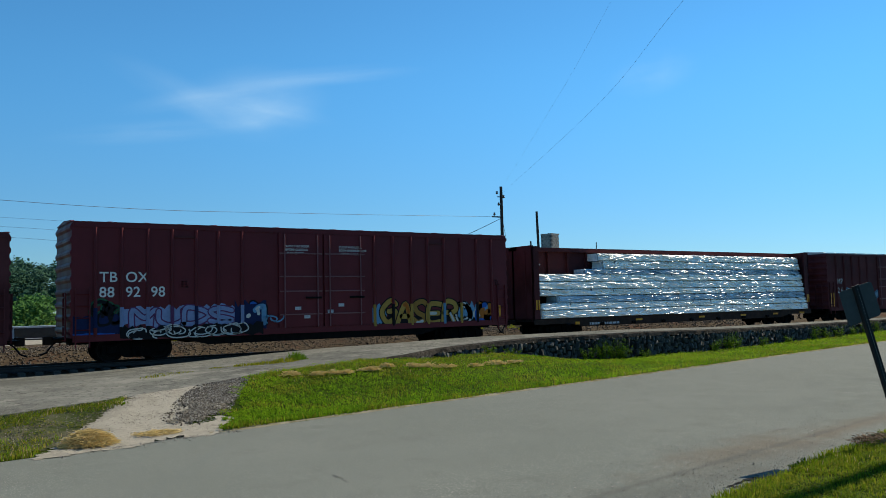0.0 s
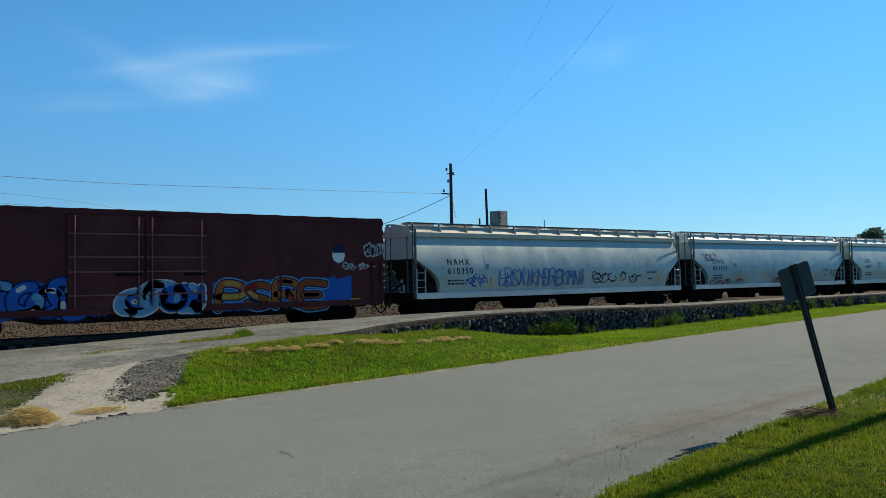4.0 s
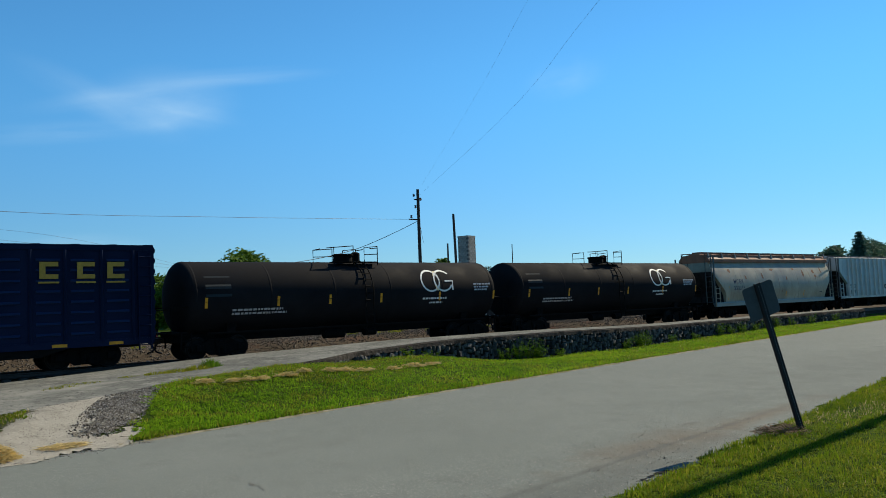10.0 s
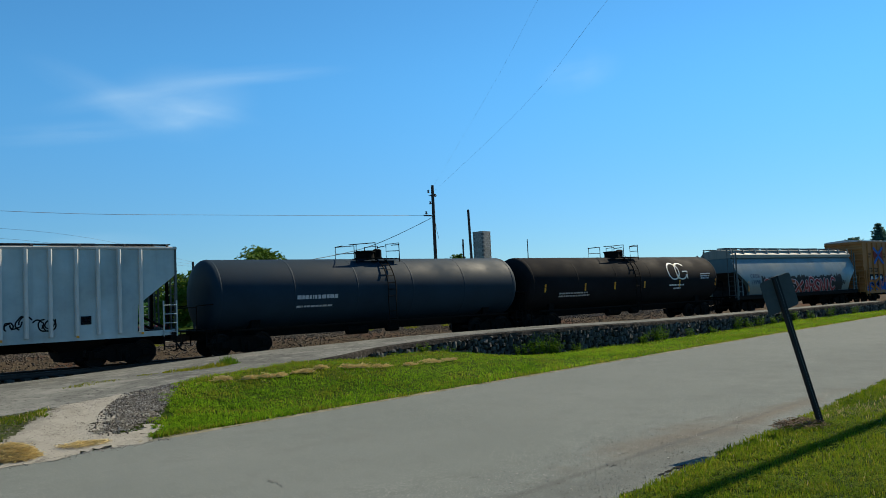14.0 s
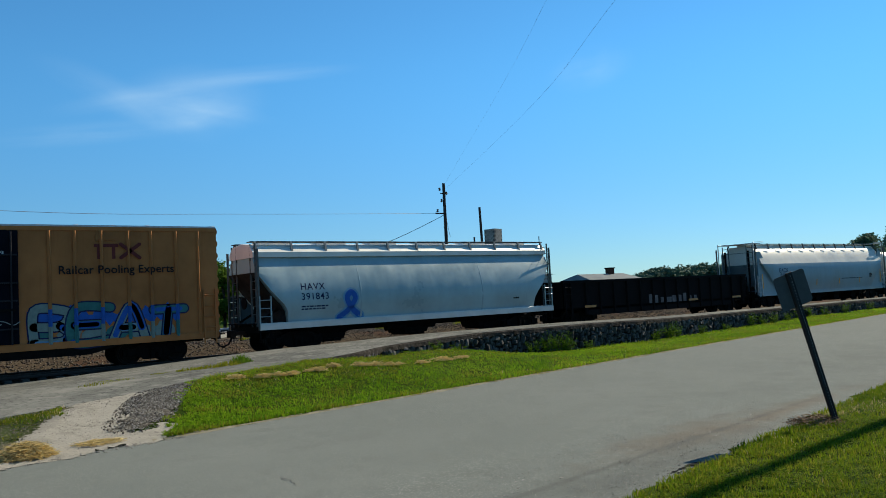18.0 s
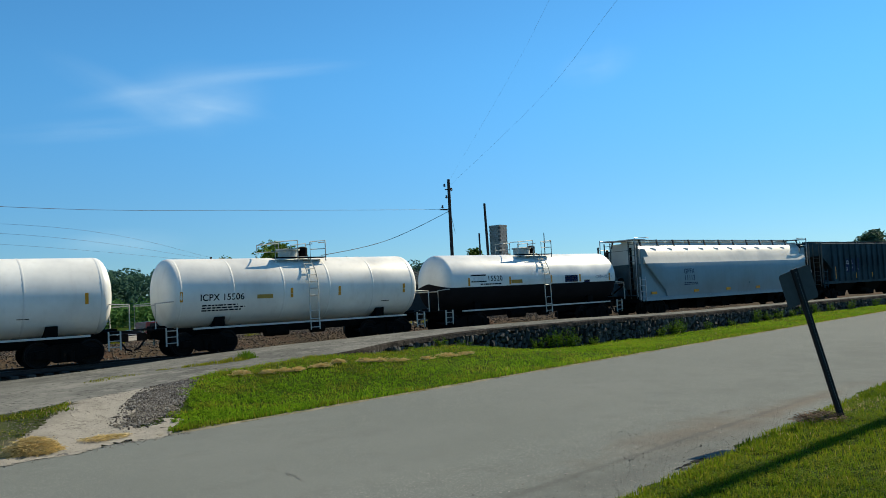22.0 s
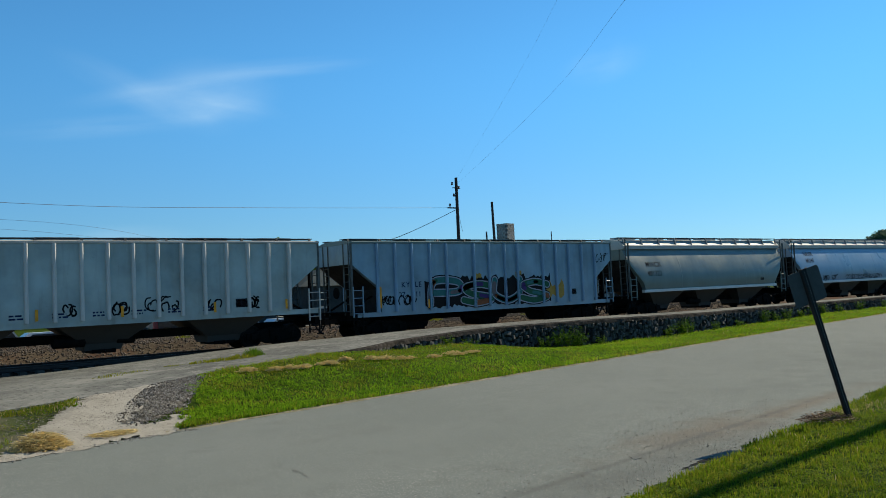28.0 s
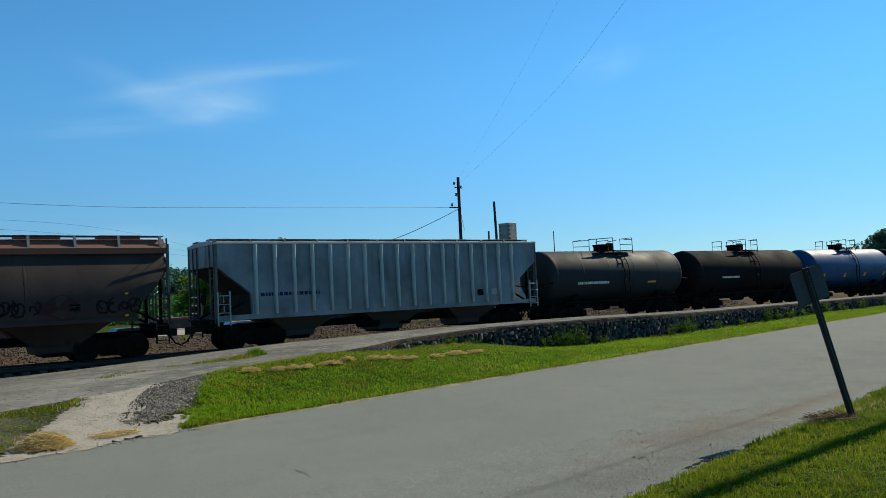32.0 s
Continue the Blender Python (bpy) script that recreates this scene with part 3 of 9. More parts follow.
def boxcar(label, s0, s1, H, mat, door_mat=None, ribs=(), door=((-1.8, 0.0), (0.0, 1.8)), z0=0.95, roof_mat=None, end_mat=None, long_ladder=False, low_sill=True, deep=0.06, door_bars=True, rod_mat=None):
    car, L = new_car("boxcar", label, s0, s1, "cars of the freight train")
    W, h = 1.56, L / 2
    door_mat, end_mat = door_mat or mat, end_mat or mat
    body = Geo().box(-h, h, -W, W, z0, H - 0.16)
    part("body", body, mat, car)
    rf = Geo().prism_x([(-W - 0.03, H - 0.22), (W + 0.03, H - 0.22), (W + 0.03, H - 0.14), (0, H - 0.02), (-W - 0.03, H - 0.14)], -h - 0.02, h + 0.02)
    n = int(L / 1.25)
    for i in range(n + 1):
        x = -h + L * i / n
        rf.prism_x([(-W + 0.06, H - 0.14), (W - 0.06, H - 0.14), (W - 0.2, H - 0.10), (0, H - 0.008), (-W + 0.2, H - 0.10)], x - 0.06, x + 0.06)
    part("roof", rf, roof_mat or mat, car, "ribbed steel roof")
    for s in (-1, 1):  # corrugated ends
        k = 9
        pr = [(s * h, z0), (s * (h + 0.05), z0)]
        for i in range(k):
            z = z0 + 0.25 + (H - z0 - 0.6) * i / (k - 1)
            pr += [(s * (h + 0.05), z - 0.13), (s * (h + 0.10), z - 0.04), (s * (h + 0.10), z + 0.04), (s * (h + 0.05), z + 0.13)]
        g = Geo().prism_y((pr + [(s * (h + 0.05), H - 0.2), (s * h, H - 0.2)])[::s], -W, W)
        part("end_wall", g, end_mat, car, "corrugated steel end")
    for s in (-1, 1):
        for x in ribs:
            part("side_post", lambda: Geo().prism_z([(-0.06, 0.01), (-0.06, -deep * 0.6), (0.0, -deep - 0.03), (0.06, -deep * 0.6), (0.06, 0.01)], z0 + 0.02, H - 0.34), mat, car, m=pose(x * s, -W * s, 0, 0, 0, 0 if s > 0 else 180), key=("post", z0, H, deep))
        part("side_sill", lambda: Geo().box(-h, h, -0.05, 0.02, z0 - 0.14, z0 + 0.1), mat, car, m=pose(0, -W * s, 0, 0, 0, 0 if s > 0 else 180), key=("bsill", L, z0))
        part("top_chord", lambda: Geo().box(-h, h, -0.035, 0.02, H - 0.34, H - 0.2), mat, car, m=pose(0, -W * s, 0, 0, 0, 0 if s > 0 else 180), key=("bchord", L, H))
        if low_sill:
            part("under_sill", lambda: Geo().prism_y([(-h * 0.62, z0 - 0.14), (-h * 0.5, z0 - 0.42), (h * 0.5, z0 - 0.42), (h * 0.62, z0 - 0.14)], -0.02, 0.02), STEEL_DARK, car, m=pose(0, -W * s + 0.03 * s, 0, 0, 0, 0 if s > 0 else 180), key=("usill", L, z0))
        # doors
        for x0, x1 in door:
            dw = x1 - x0
            dg = Geo().box(x0 + 0.02, x0 + dw - 0.02, -0.075, 0.02, z0 + 0.12, H - 0.36)
            d = part("door", dg, door_mat, car, "steel door", m=pose(0, -W * s, 0, 0, 0, 0 if s > 0 else 180))
            if door_bars:
                for z in (0.14, 0.36, 0.5, 0.72):
                    part("door_rail", Geo().box(x0 + 0.05, x0 + dw - 0.05, -0.115, -0.075, z0 + (H - z0) * z, z0 + (H - z0) * z + 0.05), rod_mat or door_mat, d)
                for xx in (0.25, dw - 0.25):
                    part("lock_rod", Geo().tube([(x0 + xx, -0.12, z0 + 0.1), (x0 + xx, -0.12, H - 0.4)], 0.03, 6), rod_mat or door_mat, d)
                part("door_handle", Geo().box(x0 + dw * 0.6, x0 + dw * 0.95, -0.15, -0.11, z0 + 1.25, z0 + 1.33), STEEL_DARK, d)
            else:
                for k in range(14):
                    z = z0 + 0.25 + (H - z0 - 0.85) * k / 13
                    part("door_slat", lambda: Geo().prism_x([(0.0, -0.11), (-0.06, -0.05), (-0.06, 0.03), (0.0, 0.1)], 0.08, dw - 0.08), door_mat, d, m=pose(x0, -0.075, z), key=("slat", dw))
    top = H - 0.4 if long_ladder else z0 + 1.75
    for s in (-1, 1):
        for sd in (-1, 1):
            add_ladder(car, s * (h - 0.32), -sd * (W + 0.05), 0.46, z0 - 0.35, top, 10 if long_ladder else 5, mat, 0 if sd > 0 else 180)
        add_ladder(car, s * (h + 0.17), -0.95, 0.46, z0 - 0.1, z0 + 1.6, 5, mat, 90 * s)
        part("end_platform", Geo().box(*sorted((s * (h + 0.05), s * (h + 0.45))), -1.2, 1.2, z0 - 0.05, z0), STEEL_DARK, car)
    running_gear(car, L)
    return car


# ---- covered hoppers ----
PROF = {
    "smooth": [(1.22, 1.47), (1.45, 1.54), (1.75, 1.6), (2.0, 1.625), (2.35, 1.6), (2.7, 1.535), (3.05, 1.43), (3.4, 1.29), (3.62, 1.185), (3.84, 1.075), (3.875, 1.06), (3.89, 1.185), (4.10, 1.185), (4.12, 1.17), (4.36, 0.93), (4.40, 0.9), (4.52, 0.0)],
    "rib": [(1.12, 1.52), (2.0, 1.52), (3.0, 1.52), (4.22, 1.52), (4.24, 1.57), (4.3, 1.57), (4.34, 1.2), (4.4, 0.8), (4.42, 0.0)],
    "round": [(1.12, 1.46), (1.4, 1.54), (2.0, 1.61), (2.6, 1.61), (3.1, 1.585), (3.12, 1.575), (3.4, 1.465), (3.75, 1.29), (4.0, 1.12), (4.16, 0.95), (4.2, 0.9), (4.38, 0.85), (4.4, 0.0)],
}
# lower edge of the hull near its ends: distance from the end, height
CUT = {
    "smooth": [(0.0, 3.35), (0.6, 2.5), (1.1, 1.98), (1.27, 1.7), (1.32, 1.2)],
    "curl": [(0.0, 2.85), (0.5, 2.5), (1.0, 2.15), (1.22, 1.92), (1.35, 1.65), (1.39, 1.2)],
    "rib": [(0.0, 3.35), (1.45, 2.24), (1.5, 1.1)],
    "round": [(0.0, 4.0), (1.72, 1.5), (1.95, 1.1)],
}


def prof_at(kind, dz=0.0):
    pr = PROF[kind]
    zs, ys = [p[0] + dz for p in pr], [p[1] for p in pr]
    return lambda z: float(np.interp(z, zs, ys))


def loft(kind, h, lo, hi, zlow, dz, xs):
    """The hull between heights lo and hi, its lower edge raised to zlow(x) near the ends."""
    f = prof_at(kind, dz)
    zs = [z + dz for z, _ in PROF[kind]]
    zz = sorted({lo, hi, *[z for z in zs if lo < z < hi]})
    g = Geo()
    n = 2 * len(zz)
    for x in xs:
        c = [max(z, min(zlow(x), hi)) for z in zz]
        g.v += [(x, -f(z), z) for z in c] + [(x, f(z), z) for z in reversed(c)]
    for i in range(len(xs) - 1):
        for j in range(n):
            g.f.append((i * n + j, (i + 1) * n + j, (i + 1) * n + (j + 1) % n, i * n + (j + 1) % n))
    g.f.append(tuple(range(n)))
    g.f.append(tuple(range((len(xs) - 1) * n + n - 1, (len(xs) - 1) * n - 1, -1)))
    return g


def hopper(label, s0, s1, H, kind, mat, roof_mat=None, sill_mat=None, under_mat=STEEL_DARK, bays=3, ribs=0, gear_mat=None, rail=False, zb=None, low=None, rib_x=None, rib_mat=None, seams=3, ladder_mat=None, end_in=0.75, cut=None):
    car, L = new_car("covered_hopper", label, s0, s1, "cars of the freight train")
    h = L / 2
    cut = CUT[cut or kind]
    top = {"smooth": 4.6, "rib": 4.5, "round": 4.6}[kind]
    dz = H - top
    roof_mat, sill_mat, ladder_mat = roof_mat or mat, sill_mat or mat, ladder_mat or mat
    zb = zb or PROF[kind][0][0]
    low = low or under_mat
    split = {"smooth": 3.88, "rib": 4.23, "round": 3.11}[kind] + dz  # where the roof sheets begin; on round hulls, where the painted sunlit tone begins
    brow = {"smooth": 4.12, "rib": 4.23, "round": 4.18}[kind] + dz
    he = h - (end_in if kind == "round" else 0.03)
    run, zi = cut[-1][0], cut[0][1]
    zlow = lambda x: max(zb, float(np.interp(he - abs(x), [c[0] for c in cut], [c[1] for c in cut])) if abs(x) > he - run else zb)
    xs = sorted({*[round(q, 3) for c in cut for q in (c[0] - he, he - c[0])], *[round(-he + run + 0.012, 3), round(he - run - 0.012, 3)], *np.linspace(-he + run + 0.3, he - run - 0.3, 17).round(3).tolist()})
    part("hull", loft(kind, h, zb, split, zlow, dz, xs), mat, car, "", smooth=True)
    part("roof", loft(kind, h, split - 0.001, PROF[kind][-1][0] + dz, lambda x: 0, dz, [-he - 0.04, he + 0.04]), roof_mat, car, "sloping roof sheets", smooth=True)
    side = prof_at(kind, dz)
    zs0 = zb - (0.26 if kind == "smooth" and zb < 1.4 else 0.14 if kind == "smooth" else 0.1)
    for s in (-1, 1):
        rz = 0 if s > 0 else 180
        if kind == "smooth":
            part("side_sill", lambda: Geo().prism_x([(-1.62, zs0), (-1.40, zs0), (-1.40, zb + 0.02), (-1.58, zb + 0.02), (-1.62, zb - 0.03)], -h + (0.03 if zb < 1.4 else 1.2), h - (0.03 if zb < 1.4 else 1.2)), sill_mat, car, "long pale side sill", m=pose(0, 0, 0, 0, 0, rz), key=("ssill", L, zs0))
        else:
            part("side_sill", lambda: Geo().box(-h + 0.1, h - 0.1, -1.5, -1.38, zs0 - 0.1, zb), sill_mat, car, m=pose(0, 0, 0, 0, 0, rz), key=("ssill", L, zs0))
        if ribs:
            for x in (rib_x or [-he + 1.55 + (2 * he - 3.0) * i / (ribs - 1) for i in range(ribs)]):
                part("rib", lambda: Geo().prism_z([(-0.075, 0.01), (-0.06, -0.10), (-0.02, -0.13), (0.02, -0.13), (0.06, -0.10), (0.075, 0.01)], zb - 0.02, split - 0.01), rib_mat or mat, car, m=pose(x * s, -1.52 * s, 0, 0, 0, rz), key=("rib", split, zb))
        elif seams:
            for i in range(seams):
                x = -he + run + (2 * he - 2 * run) * (i + 0.5) / seams

                def seam():
                    g = Geo()
                    zz = np.linspace(zb + 0.02, split - 0.3, 9)
                    for dx, dy in ((-0.05, 0.0), (0.0, 0.009), (0.05, 0.0)):
                        g.v += [(dx, -(side(z) + dy), z) for z in zz]
                    for a in range(2):
                        g.f += [(a * 9 + j, (a + 1) * 9 + j, (a + 1) * 9 + j + 1, a * 9 + j + 1) for j in range(8)]
                    return g
                part("weld_seam", seam, mat, car, m=pose(x * s, 0, 0, 0, 0, rz), smooth=True, key=("seam", kind, split, zb))
        # end ladders, posts and steps
        for e in (-1, 1):
            add_ladder(car, e * (h - 0.3), -s * 1.56, 0.5, 1.0, 2.35, 4, ladder_mat, rz)
            part("step", lambda: ladder_geo(0.46, 0.48, 1.0, 2), STEEL_DARK, car, m=pose(e * (h - 0.3), -s * 1.5, 0, 0, 0, rz), key="step")
            part("corner_post", lambda: Geo().box(-0.04, 0.04, -0.04, 0.04, zs0, brow + 0.1), END_STEEL, car, m=pose(e * (h - 0.04), -s * 1.5, 0), key=("post", zs0, brow))
    for e in (-1, 1):
        # end framing: bulkhead braces, sill, platform, ladder to the roof, brake wheel
        part("end_sill", Geo().box(*sorted((e * (h - 0.28), e * (h - 0.05))), -1.5, 1.5, 0.85, 1.2), under_mat, car)
        part("end_platform", Geo().box(*sorted((e * (h - 0.75), e * (h + 0.12))), -1.35, 1.35, 1.2, 1.25), under_mat, car)
        for y in (-0.9, 0.9):
            bz = Geo()
            bz.tube([(e * (h - 1.4), y, 1.9), (e * (h - 0.15), y, 1.25)], 0.05, 5)
            bz.box(*sorted((e * (h - 0.22), e * (h - 0.12))), y - 0.05, y + 0.05, 1.2, zi + 0.1)
            part("end_brace", bz, under_mat, car)
        add_ladder(car, e * (h - 0.02), 0.75, 0.46, 1.1, H - 0.15, 10, END_STEEL, 90)
        add_ladder(car, e * (h - 0.02), -1.1, 0.46, 1.1, H - 0.15, 10, END_STEEL, 90)
        if kind == "smooth":
            zc = cut[0][1]
            part("end_panel", Geo().prism_x([(-side(zc), zc), (side(zc), zc), (side(3.7 + dz) + 0.005, 3.75 + dz), (-side(3.7 + dz) - 0.005, 3.75 + dz)], *sorted((e * (he + 0.004), e * (he + 0.02)))), mat, car, "weathered end sheet")
    part("brake_wheel", lambda: Geo().turned([(-0.02, 0.2), (0.02, 0.2), (0.02, 0.26), (-0.02, 0.26)], 0, 16, "x").box(-0.02, 0.02, -0.24, 0.24, -0.02, 0.02).box(-0.02, 0.02, -0.02, 0.02, -0.24, 0.24), STEEL_DARK, car, m=pose(-h - 0.02, -0.2, 2.1), key="bwheel")
    if kind == "round":
        for s in (-1, 1):
            for e in (-1, 1):
                part("end_shear_plate", lambda: Geo().prism_y([(-h + 0.45, 1.1), (-he + 2.2, 1.1), (-he + 1.85, 1.45), (-he + 0.15, 4.0), (-h + 0.45, 4.0)], -1.4, -1.36), mat, car, m=pose(0, 0, 0, 0, 0, 0 if s > 0 else 180) @ (Matrix.Identity(4) if e < 0 else Matrix.Diagonal((-1, 1, 1, 1))), key=("shear", h))
    for e in (-1, 1):  # slope sheets that close the hull's undercut ends, their shade put into the colour
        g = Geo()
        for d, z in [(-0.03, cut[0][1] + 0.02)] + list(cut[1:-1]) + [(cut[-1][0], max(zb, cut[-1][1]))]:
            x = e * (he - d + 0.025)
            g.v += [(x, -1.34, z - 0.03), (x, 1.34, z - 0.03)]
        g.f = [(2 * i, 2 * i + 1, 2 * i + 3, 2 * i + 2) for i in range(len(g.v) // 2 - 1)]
        part("slope_sheet", g, END_SHADE, car, "sloping end sheet coloured dark as shade")
    # funnels under the hull
    span = 2 * (he - run) - 0.3
    for i in range(bays):
        x = -span / 2 + span * (i + 0.5) / bays
        w = span / bays / 2 * 0.86
        b0, b1 = zb + 0.03, 0.36

        def bay():
            v = []
            for zz, a, b in ((b0, w, 1.36), (0.62, w * 0.36, 0.75), (b1, w * 0.32, 0.7)):
                v += [(-a, -b, zz), (a, -b, zz), (a, b, zz), (-a, b, zz)]
            f = [(0, 3, 2, 1), (8, 9, 10, 11)]
            for r in (0, 4):
                f += [(r + j, r + (j + 1) % 4, r + 4 + (j + 1) % 4, r + 4 + j) for j in range(4)]
            return Geo().add(v, f)
        o = part("outlet_funnel", bay, low, car, m=pose(x, 0, 0), key=("bay", round(w, 2), zb))
        part("outlet_gate", lambda: Geo().box(-0.42, 0.42, -0.8, 0.8, 0.26, 0.4).tube([(0, -1.0, 0.33), (0, 1.0, 0.33)], 0.04, 6), STEEL_DARK, o, key="gate")
    # roof walk, hatches
    zt = PROF[kind][-1][0] + dz
    zr = H - 0.03
    for y in (-0.78, 0.78) if not rail else (-0.62, 0.62):
        part("running_board", Geo().box(-he, he, y - 0.24, y + 0.24, zr - 0.035, zr), BOARD if not rail else ladder_mat, car)
    nb = int(2 * he / 1.55)
    for i in range(nb + 1):
        x = -he + 0.15 + (2 * he - 0.3) * i / nb
        for rz in (0, 180):
            part("board_bracket", lambda: Geo().prism_x([(-1.05, H - 0.03), (-0.98, H - 0.03), (-1.09, brow), (-1.17, brow - 0.02)], -0.045, 0.045), BRACKET if kind == "smooth" else BOARD, car, m=pose(x, 0, 0, 0, 0, rz), key=("brk", H, brow, kind))
    for i in range(bays * 2):
        x = -he + 2 * he * (i + 0.5) / (bays * 2)
        part("roof_hatch", lambda: Geo().box(-0.75, 0.75, -0.32, 0.32, zt - 0.05, zt + 0.12), roof_mat, car, m=pose(x, 0, 0), key=("hatch", zt))
    if rail:
        for e in (-1, 1):
            g = Geo()
            for y in (-1.35, 1.35):
                g.tube([(e * (h - 0.05), y, 1.2), (e * (h - 0.05), y, H + 0.05), (e * (he - 0.6), y, H + 0.05)], 0.035, 6)
                g.tube([(e * (h - 0.05), y, H - 0.5), (e * (he - 0.1), y, H - 0.5)], 0.025, 5)
            g.box(*sorted((e * (h + 0.05), e * (he - 0.4))), -1.3, 1.3, H - 0.06, H - 0.02)
            part("end_cage", g, ladder_mat, car, "tubular end ladder cage")
    running_gear(car, L, gear_mat or STEEL_DARK, 1.95)
    return car, side, L


# ---- tank cars ----


def tank(label, s0, s1, top, r, mat, dome_mat=None, low_mat=None, gear=STEEL_DARK, rail_mat=None, walk_x=0.0, wide_rail=2.4):
    car, L = new_car("tank_car", label, s0, s1, "cars of the freight train")
    h, cz = L / 2, top - r
    rail_mat = rail_mat or gear
    prof = [(-h, 0.02)] + [(-h + 0.5 * (1 - math.cos(a)), r * math.sin(a) ** 0.8) for a in np.linspace(0.2, math.pi / 2, 9)]
    prof = prof + [(-a, q) for a, q in reversed(prof)]
    hull = Geo()
    if low_mat:
        # upper and lower shells in two colours
        n = 32
        for nm, mm, a0, a1 in (("upper_shell", mat, -0.18, math.pi + 0.18), ("lower_shell", low_mat, math.pi + 0.18, 2 * math.pi - 0.18)):
            g = Geo()
            for x, q in prof:
                g.v += [(x, q * math.cos(a0 + (a1 - a0) * j / n), cz + q * math.sin(a0 + (a1 - a0) * j / n)) for j in range(n + 1)]
            g.f = [(i * (n + 1) + j, (i + 1) * (n + 1) + j, (i + 1) * (n + 1) + j + 1, i * (n + 1) + j + 1) for i in range(len(prof) - 1) for j in range(n)]
            part(nm, g, mm, car, smooth=True)
    else:
        part("tank_shell", hull.turned(prof, 0, 48, "x", 0, cz), mat, car, "domed cylindrical tank", smooth=True)
    for x in (-h + 0.56, -h * 0.55, -h * 0.18, h * 0.18, h * 0.55, h - 0.56):
        part("weld_band", lambda: Geo().turned([(-0.05, r), (-0.02, r + 0.008), (0.02, r + 0.008), (0.05, r)], 0, 40, "x", 0, cz), mat if not low_mat else low_mat, car, m=pose(x, 0, 0), smooth=True, key=("band", r, cz)) if not low_mat else None
    # bolsters, stub sills, end platforms
    for e in (-1, 1):
        part("stub_sill", Geo().box(*sorted((e * (h - 3.4), e * (h + 0.25))), -0.3, 0.3, 0.72, cz - r + 0.18), gear, car)
        part("saddle", Geo().prism_x([(-1.05, 1.0), (1.05, 1.0), (1.1, cz - r + 0.42), (-1.1, cz - r + 0.42)], e * (h - 2.2) - 0.2, e * (h - 2.2) + 0.2), gear, car)
        part("end_platform", Geo().box(*sorted((e * (h - 0.25), e * (h + 0.5))), -1.35, 1.35, 1.08, 1.14), gear, car)
        g = Geo()
        for y in (-1.3, 1.3):
            g.tube([(e * (h + 0.42), y, 1.1), (e * (h + 0.42), y, 2.1), (e * (h - 0.3), y, 2.15)], 0.028, 6)
        g.tube([(e * (h + 0.42), -1.3, 2.05), (e * (h + 0.42), 1.3, 2.05)], 0.025, 6)
        part("end_handrail", g, rail_mat, car)
        for s in (-1, 1):
            add_ladder(car, e * (h - 0.15), -s * 1.38, 0.42, 0.45, 1.15, 3, rail_mat, 0 if s > 0 else 180)
    for s in (-1, 1):
        part("side_walk", lambda: Geo().box(-h + 1.0, h - 1.0, -1.46, -1.3, 1.02, 1.09), rail_mat, car, m=pose(0, 0, 0, 0, 0, 0 if s > 0 else 180), key=("swalk", L))
        g = Geo()
        for y2 in (-0.21, 0.21):
            pts = [(walk_x + 0.25 + y2, -s * (r + 0.1) * math.cos(a), cz + (r + 0.1) * math.sin(a)) for a in np.linspace(-0.25, 1.25, 10)]
            g.tube([(walk_x + 0.25 + y2, -s * (r + 0.1), 0.7)] + pts, 0.025, 5)
        for a in np.linspace(-0.2, 1.2, 8):
            y, z = -s * (r + 0.1) * math.cos(a), cz + (r + 0.1) * math.sin(a)
            g.tube([(walk_x + 0.04, y, z), (walk_x + 0.46, y, z)], 0.018, 4)
        for z in (0.8, 1.15, 1.5):
            g.tube([(walk_x + 0.04, -s * (r + 0.1), z), (walk_x + 0.46, -s * (r + 0.1), z)], 0.018, 4)
        part("ladder", g, rail_mat, car)
    # manway with its platform and rails
    part("manway", lambda: Geo().turned([(-0.1, 0.45), (0.28, 0.45), (0.3, 0.52), (0.36, 0.52), (0.38, 0.3)], 0, 20, "z", 0, 0), dome_mat or gear, car, m=pose(walk_x - 0.15, 0, top), smooth=True, key="manway")
    part("valve_housing", lambda: Geo().turned([(-0.05, 0.22), (0.42, 0.22), (0.48, 0.12)], 0, 14, "z", 0, 0), gear, car, m=pose(walk_x + 0.55, 0, top), smooth=True, key="valve")
    w = wide_rail
    part("top_platform", Geo().box(walk_x - w / 2, walk_x + w / 2, -0.95, -0.55, top - 0.06, top - 0.02).box(walk_x - w / 2, walk_x + w / 2, 0.55, 0.95, top - 0.06, top - 0.02), gear, car)
    for s in (-1, 1):
        g = Geo()
        for a, b in ((-w / 2, -0.15), (0.45, w / 2)):
            g.tube([(walk_x + a, s * 0.92, top - 0.25), (walk_x + a, s * 0.92, top + 0.62), (walk_x + b, s * 0.92, top + 0.7), (walk_x + b, s * 0.92, top - 0.2)], 0.027, 5)
            g.tube([(walk_x + a, s * 0.92, top + 0.3), (walk_x + b, s * 0.92, top + 0.33)], 0.02, 5)
        for a in (-w / 2, w / 2):
            g.tube([(walk_x + a, s * 0.92, top + 0.62), (walk_x + a, s * 0.3, top + 0.64)], 0.022, 5)
        part("guard_rail", g, rail_mat, car)
    running_gear(car, L, gear, 1.7)
    side = lambda z: math.sqrt(max(0.05, r * r - (z - cz) ** 2))
    return car, side, L

# ---- ground ----
ROAD_Z = -0.5


def road_far(x):
    """Y of the road's far edge."""
    return 14.75 + 0.172 * x


def road_near(x):
    return 4.75 + 0.2 * x


def smoothstep(a, b, x):
    t = min(1.0, max(0.0, (x - a) / (b - a)))
    return t * t * (3 - 2 * t)


